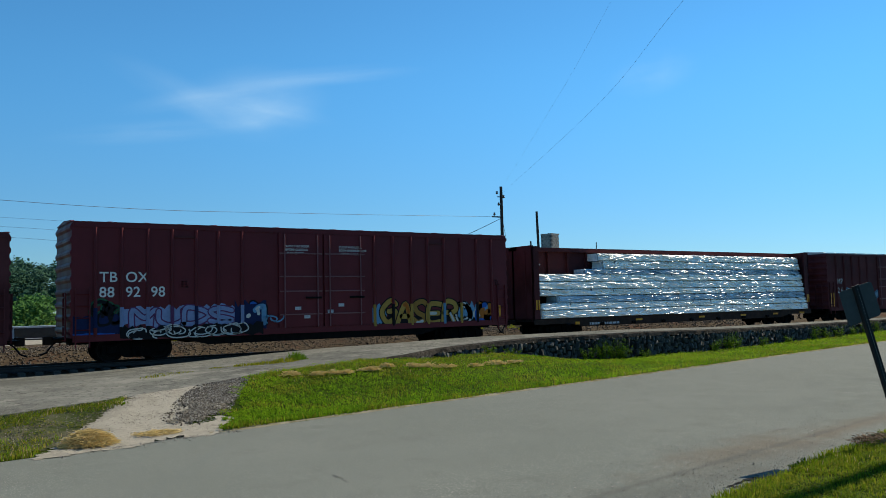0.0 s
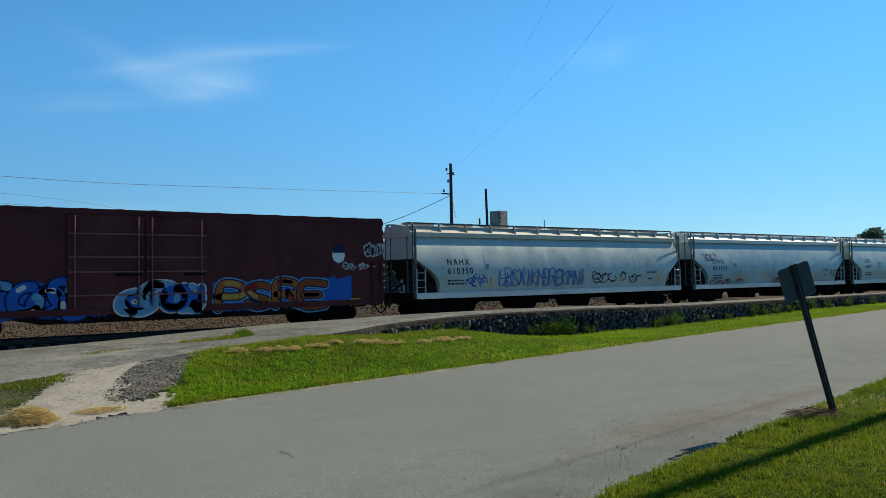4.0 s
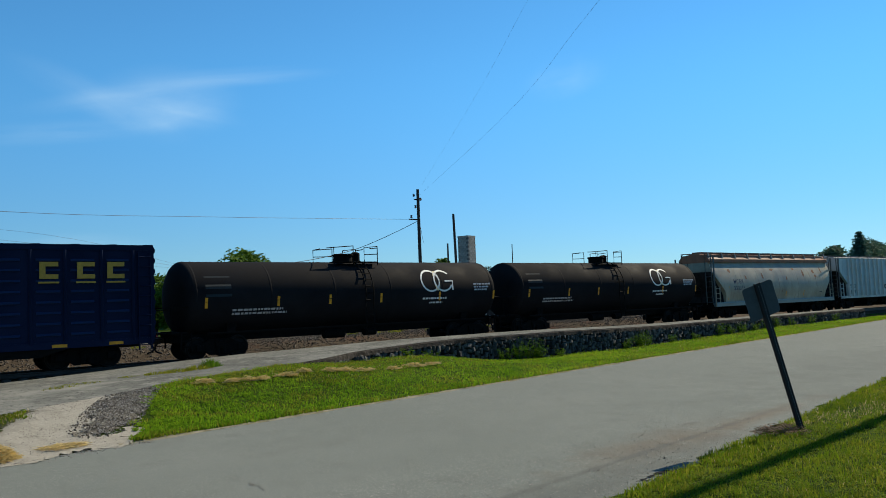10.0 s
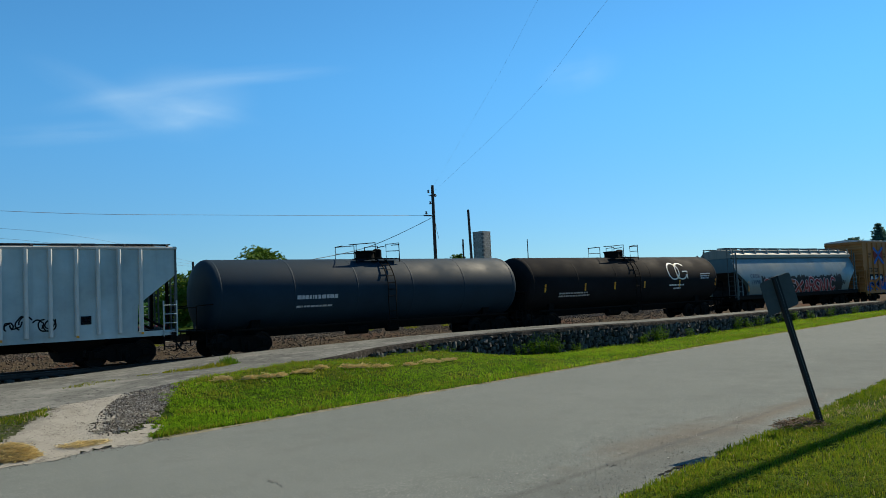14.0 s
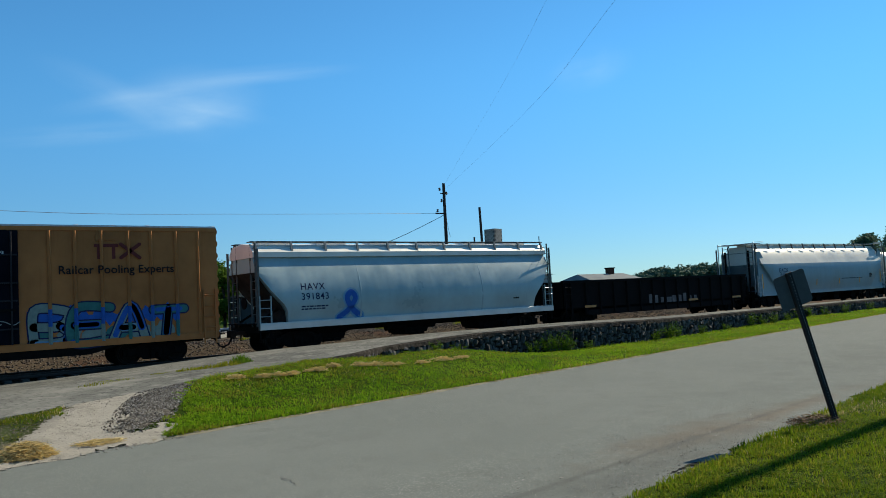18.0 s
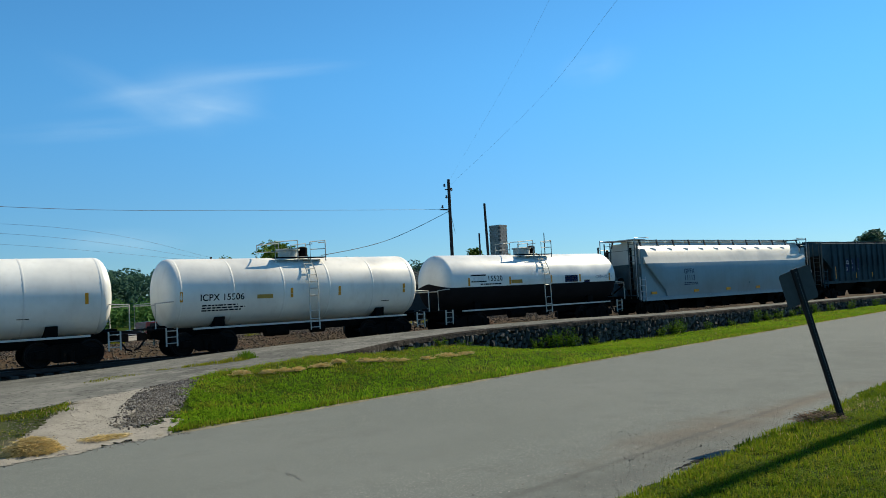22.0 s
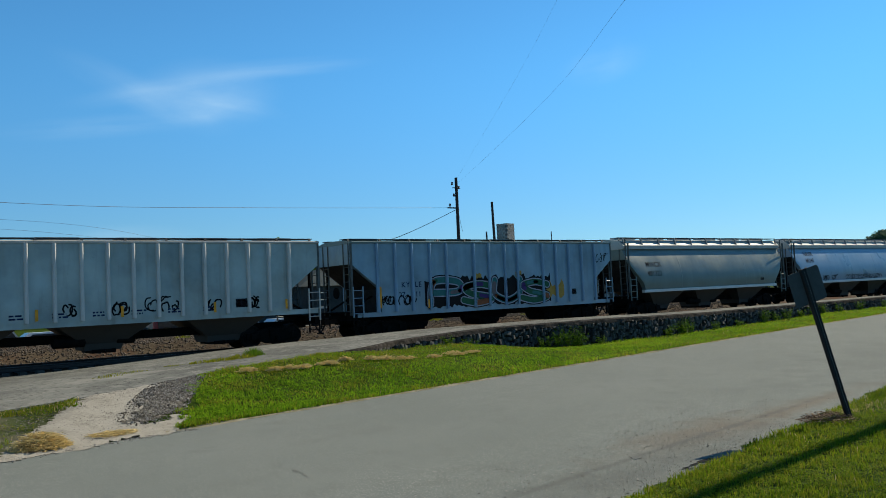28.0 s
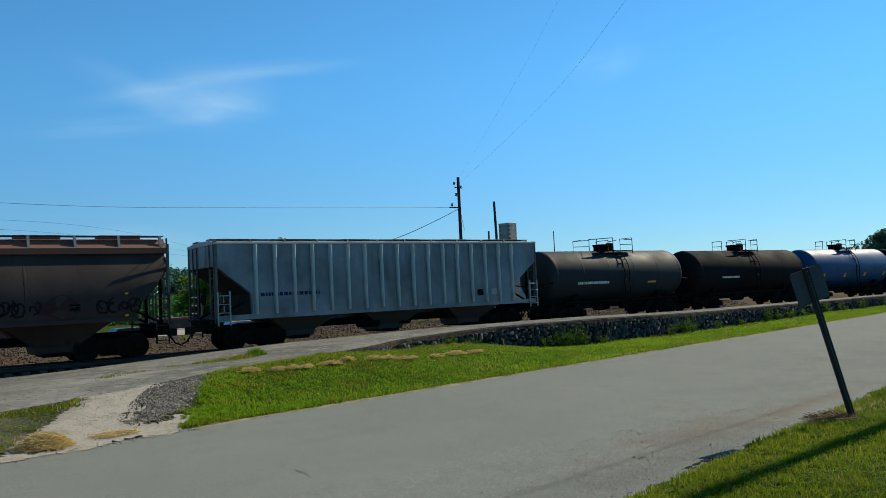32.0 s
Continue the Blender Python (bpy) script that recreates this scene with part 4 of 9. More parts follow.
def slab_z(x):
    """Height of the old loading dock's concrete along the track."""
    return -0.16 + 0.46 * smoothstep(3.0, 17.0, x) + 0.1 * smoothstep(16.0, 22.0, x) - 0.16 * smoothstep(27.0, 40.0, x)


DOCK_FAR = 30.6


EDGE_X = (-4.0, 1.46, 2.96, 4.6, 6.0, 7.1, 7.8, 8.9, 10.4, 12.2, 13.4, 14.0, 15.0, 16.1, 17.4, 19.4, 22.0, 32.0, 40.0, 66.0)
EDGE_Y = (16.6, 18.45, 19.5, 20.3, 20.8, 21.2, 21.55, 22.35, 22.7, 22.7, 23.0, 23.25, 23.85, 24.65, 25.2, 25.7, 26.1, 26.2, 27.4, 28.6)


def dock_edge(x):
    """Y of the dock's near edge; it reaches towards the road at its low end."""
    return float(np.interp(x, EDGE_X, EDGE_Y))


def wall_foot(x):
    """Height of the grass at the foot of the retaining wall."""
    return float(np.interp(x, (12.0, 13.0, 14.0, 15.0, 16.1, 17.8, 19.4, 21.4, 23.5, 26.0, 40.0, 50.0, 66.0), (0.15, 0.09, 0.04, -0.03, -0.1, -0.08, -0.13, -0.37, -0.66, -0.76, -0.75, -0.55, -0.5)))


def ramp_left(y):
    """X of the gravel ramp's left flank."""
    return 2.35 + 0.475 * (y - 15.43)


def ground_z(x, y):
    """Lie of the land between the road and the track."""
    if y < road_near(x):
        d = road_near(x) - y
        return ROAD_Z + 0.04 + 0.16 * smoothstep(0.0, 4.0, d)
    if y < road_far(x):
        return ROAD_Z - 0.06
    if y < dock_edge(x):
        k = smoothstep(0.05, 0.97, (y - road_far(x)) / max(0.5, dock_edge(x) - road_far(x)))
        if x < 12:
            low = slab_z(x) - 0.12
            up = low + (slab_z(x) - 0.01 - low) * smoothstep(-0.5, 0.35, x - ramp_left(y))
        else:
            up = wall_foot(x)
        return ROAD_Z + 0.02 + (up - ROAD_Z) * k
    if y < DOCK_FAR + 0.3:
        return -1.0
    if y < 51:
        return -0.42
    return -0.42 - 0.5 * smoothstep(51, 54, y)


GRASS = ground_mat("mown grass", [(0.03, 0.06, 0.003), (0.055, 0.085, 0.005), (0.075, 0.07, 0.016), (0.018, 0.034, 0.003)], [(0.9, 0.35, 0.7), (0.22, 0.55, 0.8), (14.0, 0.45, 0.6)], 0.95, 0.9, 0.05)
ASPHALT = ground_mat("worn asphalt", [(0.149, 0.165, 0.150), (0.166, 0.181, 0.165), (0.140, 0.153, 0.138), (0.31, 0.315, 0.285), (0.055, 0.057, 0.053)], [(0.25, 0.4, 0.65), (1.6, 0.5, 0.7), (46.0, 0.54, 0.64), (64.0, 0.585, 0.71)], 0.85, 0.8, 0.01)


def stain(mat, x, y, rx, ry, rgb, amount):
    """Lays a soft-edged tone, such as a stain, with a ragged outline round one place."""
    nt = mat.node_tree
    bs = nt.nodes["Principled BSDF"]
    tc = shifted(nt)
    mp = nt.nodes.new("ShaderNodeMapping")
    mp.vector_type = "TEXTURE"
    mp.inputs["Location"].default_value, mp.inputs["Scale"].default_value, mp.inputs["Rotation"].default_value = (x, y, ROAD_Z), (rx, ry, 40), (0, 0, 0.15)
    nt.links.new(tc, mp.inputs["Vector"])
    ln = nt.nodes.new("ShaderNodeVectorMath")
    ln.operation = "LENGTH"
    nt.links.new(mp.outputs[0], ln.inputs[0])
    _, z = noise_fac(nt, tc, 1.4, 0, 1, 6, 0.6)
    ad = nt.nodes.new("ShaderNodeMath")
    ad.operation, ad.inputs[1].default_value = "MULTIPLY_ADD", 1.6
    nt.links.new(z, ad.inputs[0]), nt.links.new(ln.outputs["Value"], ad.inputs[2])
    r = nt.nodes.new("ShaderNodeMapRange")
    r.interpolation_type = "SMOOTHSTEP"
    for k, v in (("From Min", 1.75), ("From Max", 0.75), ("To Min", 0.0), ("To Max", amount)):
        r.inputs[k].default_value = v
    nt.links.new(ad.outputs[0], r.inputs["Value"])
    old = bs.inputs["Base Color"].links[0].from_socket
    nt.links.new(ramp_mix(nt, r.outputs[0], old, rgb), bs.inputs["Base Color"])


stain(ASPHALT, 11.0, 7.95, 4.0, 1.0, (0.132, 0.116, 0.092), 0.85)
stain(ASPHALT, 14.5, 8.3, 5.0, 0.45, (0.135, 0.112, 0.084), 0.75)
stain(ASPHALT, 10.0, 7.72, 9.0, 0.13, (0.085, 0.088, 0.08), 0.75)
# Broad areas of asphalt set darker: near right, near end, far right.
stain(ASPHALT, 8.0, 6.9, 6.0, 1.0, (0.105, 0.112, 0.102), 0.85)
stain(ASPHALT, 5.5, 6.2, 2.6, 0.8, (0.10, 0.106, 0.097), 0.7)
stain(ASPHALT, 28.0, 11.0, 20.0, 4.5, (0.10, 0.11, 0.102), 0.6)
CONCRETE = ground_mat("weathered concrete", [(0.175, 0.178, 0.16), (0.105, 0.108, 0.098), (0.225, 0.225, 0.2), (0.05, 0.052, 0.047), (0.26, 0.255, 0.23)], [(0.3, 0.42, 0.6), (1.3, 0.5, 0.64), (6.0, 0.54, 0.66), (24.0, 0.56, 0.68)], 0.95, 0.8, 0.02)
stain(CONCRETE, 2.5, 27.5, 6.0, 3.6, (0.085, 0.088, 0.08), 0.75)
stain(CONCRETE, 6.5, 24.3, 2.6, 1.0, (0.25, 0.245, 0.215), 0.6)
stain(CONCRETE, 11.5, 28.6, 3.0, 1.0, (0.10, 0.10, 0.09), 0.6)
BALLAST_BED = ground_mat("ballast bed", [(0.075, 0.058, 0.038), (0.04, 0.028, 0.019), (0.135, 0.11, 0.075), (0.08, 0.038, 0.023)], [(3.0, 0.4, 0.65), (12.0, 0.5, 0.7), (0.35, 0.5, 0.7)], 0.95, 0.9, 0.06)
GRAVEL = ground_mat("pale crushed gravel", [(0.325, 0.305, 0.255), (0.21, 0.195, 0.16), (0.39, 0.365, 0.31), (0.16, 0.145, 0.12)], [(1.2, 0.45, 0.7), (16.0, 0.5, 0.68), (30.0, 0.58, 0.72)], 0.95, 0.8, 0.03)


def build_ground():
    # one sheet, fine where the camera looks, coarse out to the horizon
    xs = [-2600, -1200, -500, -200, -80, -40] + list(np.arange(-20, -6, 1.0)) + list(np.arange(-6, 30, 0.4)) + list(np.arange(30, 90, 1.0)) + [100, 120, 150, 200, 300, 500, 900, 1600, 2600]
    ys = [-2000, -800, -300, -100, -40, -20] + list(np.arange(-10, 13, 0.6)) + list(np.arange(13, 28, 0.25)) + list(np.arange(28, 55, 0.6)) + [58, 64, 75, 95, 130, 180, 260, 380, 600, 1000, 1800, 2800]
    g = Geo()
    for x in xs:
        for y in ys:
            z = ground_z(x, y) if -90 < x < 160 else (ROAD_Z - 0.06 if y < 25 else -0.42 if y < 51 else -0.92)
            if 20 < y < 500 and y > 47:
                z += 0.25 * noise.noise(Vector((x * 0.02, y * 0.02, 0)))
            g.v.append((float(x), float(y), z))
    m = len(ys)
    for i in range(len(xs) - 1):
        for j in range(m - 1):
            g.f.append((i * m + j, (i + 1) * m + j, (i + 1) * m + j + 1, i * m + j + 1))
    thing("ground", "mown green grass sloping to the road and far meadow", "ground", geo=g, mat=GRASS, kind="structure")
    # road
    g = Geo()
    rx = list(np.arange(-60, 130, 2.0))
    k = 8
    for x in rx:
        a, b = road_near(x), road_far(x)
        for j in range(k + 1):
            u = j / k
            jit = 0.08 * noise.noise(Vector((x * 0.7, u * 9, 3))) if j in (0, k) else 0
            g.v.append((float(x), a + (b - a) * u + jit, ROAD_Z + 0.07 * (1 - (2 * u - 1) ** 2)))
    for i in range(len(rx) - 1):
        for j in range(k):
            g.f.append((i * (k + 1) + j, (i + 1) * (k + 1) + j, (i + 1) * (k + 1) + j + 1, i * (k + 1) + j + 1))
    thing("road", "worn grey asphalt road without markings", "road", geo=g, mat=ASPHALT, kind="structure")
    # loading dock slab
    g = Geo()
    xs2 = list(np.arange(-14, 66.1, 1.0))
    for x in xs2:
        near = dock_edge(x)
        for y, dz in ((near, -0.3), (near, 0.0), (near + 0.12, 0.02), (0.5 * (near + DOCK_FAR), 0.03), (DOCK_FAR, -0.09), (DOCK_FAR, -0.9)):
            g.v.append((float(x), y, slab_z(x) + dz))
    for i in range(len(xs2) - 1):
        for j in range(5):
            g.f.append((i * 6 + j, (i + 1) * 6 + j, (i + 1) * 6 + j + 1, i * 6 + j + 1))
    g.f.append(tuple(range(6)))
    g.f.append(tuple(range(len(g.v) - 1, len(g.v) - 7, -1)))
    thing("loading_dock", "weathered grey concrete loading dock beside the track", "dock", geo=g, mat=CONCRETE, kind="structure")


build_ground()


def build_track(y, name, zoff=0.0):
    x0, x1 = -60.0, 130.0
    bed = Geo().prism_x([(y - 2.2, -0.7 + zoff), (y + 2.6, -0.5 + zoff), (y + 1.7, -0.2 + zoff), (y - 0.7, -0.22 + zoff), (y - 1.45, -0.38 + zoff)], -620.0, 720.0)
    thing("ballast_bed", "brown crushed-stone ballast under the railway track", "ballast", geo=bed, mat=BALLAST_BED, kind="structure")
    tr = thing("railway_track", "rusty steel rails on dark wooden ties", "railway track", m=pose(0, 0, 0))
    for s in (-0.75, 0.75):
        a = y + s
        poly = [(a - 0.07, -0.17 + zoff), (a + 0.07, -0.17 + zoff), (a + 0.02, -0.13 + zoff), (a + 0.02, -0.05 + zoff), (a + 0.036, -0.035 + zoff), (a + 0.036, zoff), (a - 0.036, zoff), (a - 0.036, -0.035 + zoff), (a - 0.02, -0.05 + zoff), (a - 0.02, -0.13 + zoff)]
        part("rail", Geo().prism_x(poly, -620.0, 720.0), RAIL_STEEL, tr)
    n = int((60.0) / 0.55)
    for i in range(n):
        part("tie", lambda: Geo().box(-0.11, 0.11, -1.3, 1.3, -0.32, -0.17), TIE_WOOD, tr, m=pose(-4 + i * 0.55, y, zoff), key="tie")


build_track(TRACK_Y, "main")


def yard_z(x, y):
    """Bank of old ballast beyond the track, and the flat top behind it."""
    up = -0.42 + 0.66 * smoothstep(35.6, 39.6, y + 0.7 * noise.noise(Vector((x * 0.3, 0, 5)))) + 0.07 * smoothstep(39.6, 45.0, y)
    return up + 0.07 * noise.noise(Vector((x * 0.5, y * 0.5, 9))) * smoothstep(35.0, 37.0, y) - 1.3 * smoothstep(52.0, 54.0, y)


def build_yard():
    g = Geo()
    xs, ys = [-300.0, -80.0, -40.0] + list(np.arange(-20, 84, 0.8)) + [100.0, 140.0, 400.0], list(np.arange(34.6, 41, 0.4)) + list(np.arange(41, 55, 1.0))
    for x in xs:
        g.v += [(float(x), float(y), yard_z(x, y)) for y in ys]
    m = len(ys)
    g.f += [(i * m + j, (i + 1) * m + j, (i + 1) * m + j + 1, i * m + j + 1) for i in range(len(xs) - 1) for j in range(m - 1)]
    thing("ballast_bank", "low bank of brown crushed stone beyond the track", "gravel", geo=g, mat=BALLAST_BED, kind="structure")
    g = Geo()
    for x in xs:
        g.v += [(float(x), 44.5 + 0.5 * noise.noise(Vector((x * 0.4, 1, 0))), yard_z(x, 45.0) + 0.03), (float(x), 51.5, yard_z(x, 51.5) + 0.07)]
    g.f += [(2 * i, 2 * i + 2, 2 * i + 3, 2 * i + 1) for i in range(len(xs) - 1)]
    thing("gravel_lane", "pale gravel lane along the top of the bank", "gravel", geo=g, mat=GRAVEL, kind="structure")


build_yard()

# ---- the cars, from the first to the last ----
RED = paint("oxide red car paint", (0.12, 0.012, 0.016), (0.04, 0.009, 0.009), 0.3, 0.35, 0.45, gloss=0.18)
RED_OLD = paint("old brown red car paint", (0.082, 0.018, 0.019), (0.024, 0.010, 0.009), 0.5, 0.55, 0.6, 0.25, seed=4, gloss=0.07)
RED_DULL = paint("dull red car paint", (0.07, 0.010, 0.010), (0.024, 0.008, 0.006), 0.4, 0.45, 0.55, 0.25, seed=6, gloss=0.14)
GREY_A = paint("light grey hopper paint", (0.385, 0.46, 0.43), (0.21, 0.21, 0.185), 0.25, 0.25, 0.30, dent=0.05)
GREY_PALE = paint("pale weathered hopper paint", (0.50, 0.57, 0.51), (0.24, 0.23, 0.19), 0.25, 0.25, 0.32, seed=17, dent=0.06)
GREY_DEEP = paint("deep blue-grey hopper paint", (0.07, 0.12, 0.13), (0.05, 0.055, 0.05), 0.35, 0.35, 0.38, seed=19, dent=0.05)
ROOF_TAN = paint("dull tan roof paint", (0.24, 0.23, 0.19), (0.10, 0.08, 0.05), 0.4, 0.45, 0.5, seed=20)
GREY_B = paint("cool grey hopper paint", (0.265, 0.38, 0.40), (0.18, 0.17, 0.14), 0.3, 0.25, 0.32, seed=3, dent=0.05)
# One round hull in two tones: sunlit top and shaded sides as paint.
SIDE_SHADED = paint("shaded blue-grey side paint", (0.15, 0.245, 0.29), (0.15, 0.15, 0.13), 0.3, 0.3, 0.34, seed=21, dent=0.05)
TOP_SUNLIT = paint("sunlit cream top paint", (0.60, 0.59, 0.52), (0.34, 0.30, 0.22), 0.25, 0.25, 0.45, seed=22)
GREY_C = paint("warm grey hopper paint", (0.125, 0.175, 0.162), (0.085, 0.085, 0.07), 0.35, 0.35, 0.38, seed=7, dent=0.05)
SKY_PAINT = paint("sky-grey hopper paint", (0.175, 0.295, 0.41), (0.13, 0.14, 0.15), 0.3, 0.25, 0.32, seed=13, dent=0.05)
KYLE_BLUE = paint("dented blue-grey ribbed paint", (0.19, 0.30, 0.37), (0.10, 0.10, 0.10), 0.3, 0.3, 0.4, 0.2, seed=14, dent=0.4)
PALE_RIB = paint("pale dented ribbed paint", (0.34, 0.42, 0.42), (0.16, 0.12, 0.09), 0.3, 0.35, 0.4, 0.2, seed=10, dent=0.4)
TANK_SLATE = paint("slate black tank paint", (0.009, 0.026, 0.042), (0.013, 0.020, 0.027), 0.3, 0.3, 0.6, gloss=0.1)
GREY_RIB = paint("dull grey ribbed paint", (0.285, 0.355, 0.34), (0.12, 0.085, 0.055), 0.35, 0.45, 0.4, 0.25, seed=9, dent=0.45)
DARK_RIB = paint("darkened grey ribbed paint", (0.115, 0.16, 0.178), (0.05, 0.046, 0.04), 0.5, 0.6, 0.4, 0.35, seed=12, dent=0.6)
# Paler than the panels: sun on the ribs is put into this paint.
RIB_LIT = paint("pale sunlit rib paint", (0.58, 0.57, 0.52), (0.26, 0.13, 0.06), 0.4, 0.4, 0.5, seed=11)
RUST_GREY = paint("rust-streaked grey paint", (0.25, 0.225, 0.155), (0.23, 0.082, 0.018), 1.0, 1.0, 0.5, 0.35, seed=2, dent=0.05)
RUST_DEEP = paint("deep rust", (0.20, 0.075, 0.025), (0.06, 0.022, 0.01), 0.6, 0.6, 0.8, 0.3, seed=5)
RUST_ROOF = paint("rusted roof", (0.25, 0.098, 0.045), (0.085, 0.026, 0.012), 0.6, 0.8, 0.7, 0.3, seed=2)
RUST_TOP = paint("rust-stained pale roof", (0.50, 0.46, 0.37), (0.42, 0.17, 0.03), 0.6, 1.0, 0.6, 0.2, seed=8)
BLUE = paint("dark blue car paint", (0.0008, 0.0072, 0.032), (0.002, 0.003, 0.007), 0.3, 0.3, 0.45, gloss=0.06)
BLUE_DOOR = paint("blue corrugated door paint", (0.008, 0.020, 0.085), (0.008, 0.009, 0.018), 0.3, 0.3, 0.45, gloss=0.10)
# Pressed ridges: a lighter blue that carries their glint in the colour.
RIDGE_GLINT = paint("blue paint with ridge glint", (0.004, 0.017, 0.06), (0.02, 0.028, 0.05), 0.5, 0.6, 0.4, gloss=0.15)
BLACK = paint("black tank paint", (0.0105, 0.0102, 0.0115), (0.010, 0.009, 0.009), 0.3, 0.3, 0.75, gloss=0.04)
BLACK_GON = paint("sooty black paint", (0.003, 0.0028, 0.003), (0.008, 0.006, 0.005), 0.4, 0.4, 0.8, gloss=0.07)
WHITE = paint("white tank paint", (0.78, 0.785, 0.73), (0.35, 0.27, 0.2), 0.3, 0.2, 0.35)
CREAM = paint("cream tank paint", (0.80, 0.785, 0.71), (0.40, 0.33, 0.25), 0.3, 0.3, 0.42, seed=5)
OCHRE = paint("yellow ochre car paint", (0.36, 0.135, 0.036), (0.11, 0.036, 0.012), 0.4, 0.5, 0.5, 0.2, gloss=0.15)
# Door rods and rails lighter than the doors: highlights put into the colour.
RED_GLINT = paint("red rod paint with highlight", (0.17, 0.05, 0.055), (0.1, 0.05, 0.04), 0.3, 0.3, 0.4)
DARK_GLINT = paint("dark rod paint with highlight", (0.018, 0.018, 0.022), (0.05, 0.04, 0.03), 0.3, 0.3, 0.5, gloss=0.1)
DOOR_BLACK = paint("blue-black door paint", (0.0015, 0.0028, 0.007), (0.004, 0.004, 0.004), 0.3, 0.3, 0.6, gloss=0.02)
GREEN_BLACK = paint("greenish black paint", (0.006, 0.031, 0.044), (0.004, 0.012, 0.014), 0.4, 0.5, 0.5, 0.55, gloss=0.07)
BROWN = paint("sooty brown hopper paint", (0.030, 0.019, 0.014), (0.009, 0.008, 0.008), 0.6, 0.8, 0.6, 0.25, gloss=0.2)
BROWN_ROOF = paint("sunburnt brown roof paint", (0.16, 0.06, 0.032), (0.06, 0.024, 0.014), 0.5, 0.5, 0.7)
TANK_GREY = paint("dusty dark tank paint", (0.018, 0.027, 0.031), (0.016, 0.016, 0.015), 0.4, 0.5, 0.6, gloss=0.1)
TANK_BLUE = paint("bright blue tank paint", (0.006, 0.065, 0.165), (0.01, 0.03, 0.05), 0.3, 0.3, 0.45, gloss=0.15)
FUNNEL = paint("grimy tan funnel paint", (0.034, 0.029, 0.022), (0.012, 0.010, 0.009), 0.4, 0.5, 0.7)
PALE_STEEL = paint("pale painted steel", (0.5, 0.5, 0.44), (0.2, 0.17, 0.13), 0.3, 0.3, 0.5)
ALU = plain("galvanised steel", (0.42, 0.43, 0.44), 0.45, 0.5, 0.15, 8)
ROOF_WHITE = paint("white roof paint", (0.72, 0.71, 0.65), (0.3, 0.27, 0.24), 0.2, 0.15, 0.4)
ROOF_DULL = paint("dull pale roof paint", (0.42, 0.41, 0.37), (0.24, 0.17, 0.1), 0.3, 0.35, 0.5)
SILL_WHITE = paint("white sill paint", (0.58, 0.57, 0.52), (0.3, 0.27, 0.24), 0.3, 0.2, 0.4)
GOLD_INK = plain("golden yellow stencil paint", (0.36, 0.21, 0.014), 0.55, 0, 0.2, 10)
PALE_STENCIL = plain("dim white stencil paint", (0.36, 0.34, 0.33), 0.6, 0, 0.2, 10)
BLUE_INK = plain("dark blue stencil paint", (0.012, 0.02, 0.06), 0.7, 0, 0.2, 10, gloss=0.1)
S_BLUE, S_SKY, S_NAVY = spray((0.015, 0.085, 0.33)), spray((0.11, 0.25, 0.38)), spray((0.008, 0.016, 0.06))
S_WHITE, S_BLACK, S_RED = spray((0.45, 0.46, 0.43)), spray((0.006, 0.006, 0.007)), spray((0.19, 0.014, 0.012))
S_GOLD, S_ORANGE, S_GREEN = spray((0.34, 0.21, 0.045)), spray((0.32, 0.10, 0.015)), spray((0.02, 0.085, 0.045))
S_PINK, S_TEAL, S_PURPLE = spray((0.28, 0.11, 0.15)), spray((0.03, 0.13, 0.125)), spray((0.05, 0.028, 0.11))


def vent_panel(car, x, z, w, side, mat):
    part("sprayed_patch", Geo().box(x, x + w, -side(z) - 0.008, -side(z) + 0.02, z, z + w * 0.5), mat, car)


def emblem(car, x, z, size, side):
    """Two white interlocked rings with a pale seed between them, and bars of small print."""
    for k, (cx, a0, a1) in enumerate(((0.0, 20, 380), (size * 0.72, 45, 330))):
        pts = [(x + cx + size * 0.5 * math.cos(radians(a)), z + size * 0.46 * math.sin(radians(a))) for a in range(a0, a1 + 1, 15)]
        g = Geo()
        g.add(*ribbon(pts, 0.085, side, 0.012 + 0.003 * k))
        if k:
            g.add(*ribbon([(x + cx + size * 0.12, z - 0.02), (x + cx + size * 0.55, z - 0.02), (x + cx + size * 0.5, z - size * 0.4)], 0.085, side, 0.015))
        part("emblem_ring", g, WHITE_INK, car)
    seed = [(x + size * 0.36 + size * 0.17 * math.sin(radians(a)) * (1 if a < 180 else 1), z + size * 0.45 * math.cos(radians(a))) for a in range(0, 360, 30)]
    part("emblem_seed", Geo().add([(a, -(side(b) + 0.018), b) for a, b in seed], [tuple(range(len(seed)))]), plain("pale gold ink", (0.62, 0.52, 0.3), 0.6), car)
    bars(car, x - size * 0.5, z - size * 0.82, size * 1.75, 0.16, 1, WHITE_INK, side, 3)
    bars(car, x - size * 0.1, z - size * 1.0, size * 0.95, 0.14, 1, WHITE_INK, side, 4)


def door_notice(car, xa, xb):
    """Stencilled warnings on a pair of plug doors."""
    for x, lines in ((xa, ("CLOSE THIS DOOR", "BEFORE CLOSING", "MAIN DOOR")), (xb, ("CLOSE AND LOCK", "BOTH DOORS BEFORE", "MOVING CAR"))):
        for k, line in enumerate(lines):
            lettering(car, line, x + (0.12 if k == 2 else 0.0), 4.3 - 0.14 * k, 0.125, WHITE_INK, flat(1.638), "door_notice")


def tank_marks(car, side, xs=(-7.6, -4.4, -1.85, 0.9), z=2.05):
    reflectors(car, xs, z, z + 0.42, side, 0.12)
    bars(car, -6.4, 1.75, 2.6, 0.3, 2, PALE_STENCIL, side, 5)
    bars(car, 6.7, 2.5, 1.2, 0.42, 3, GREY_INK, side, 6)


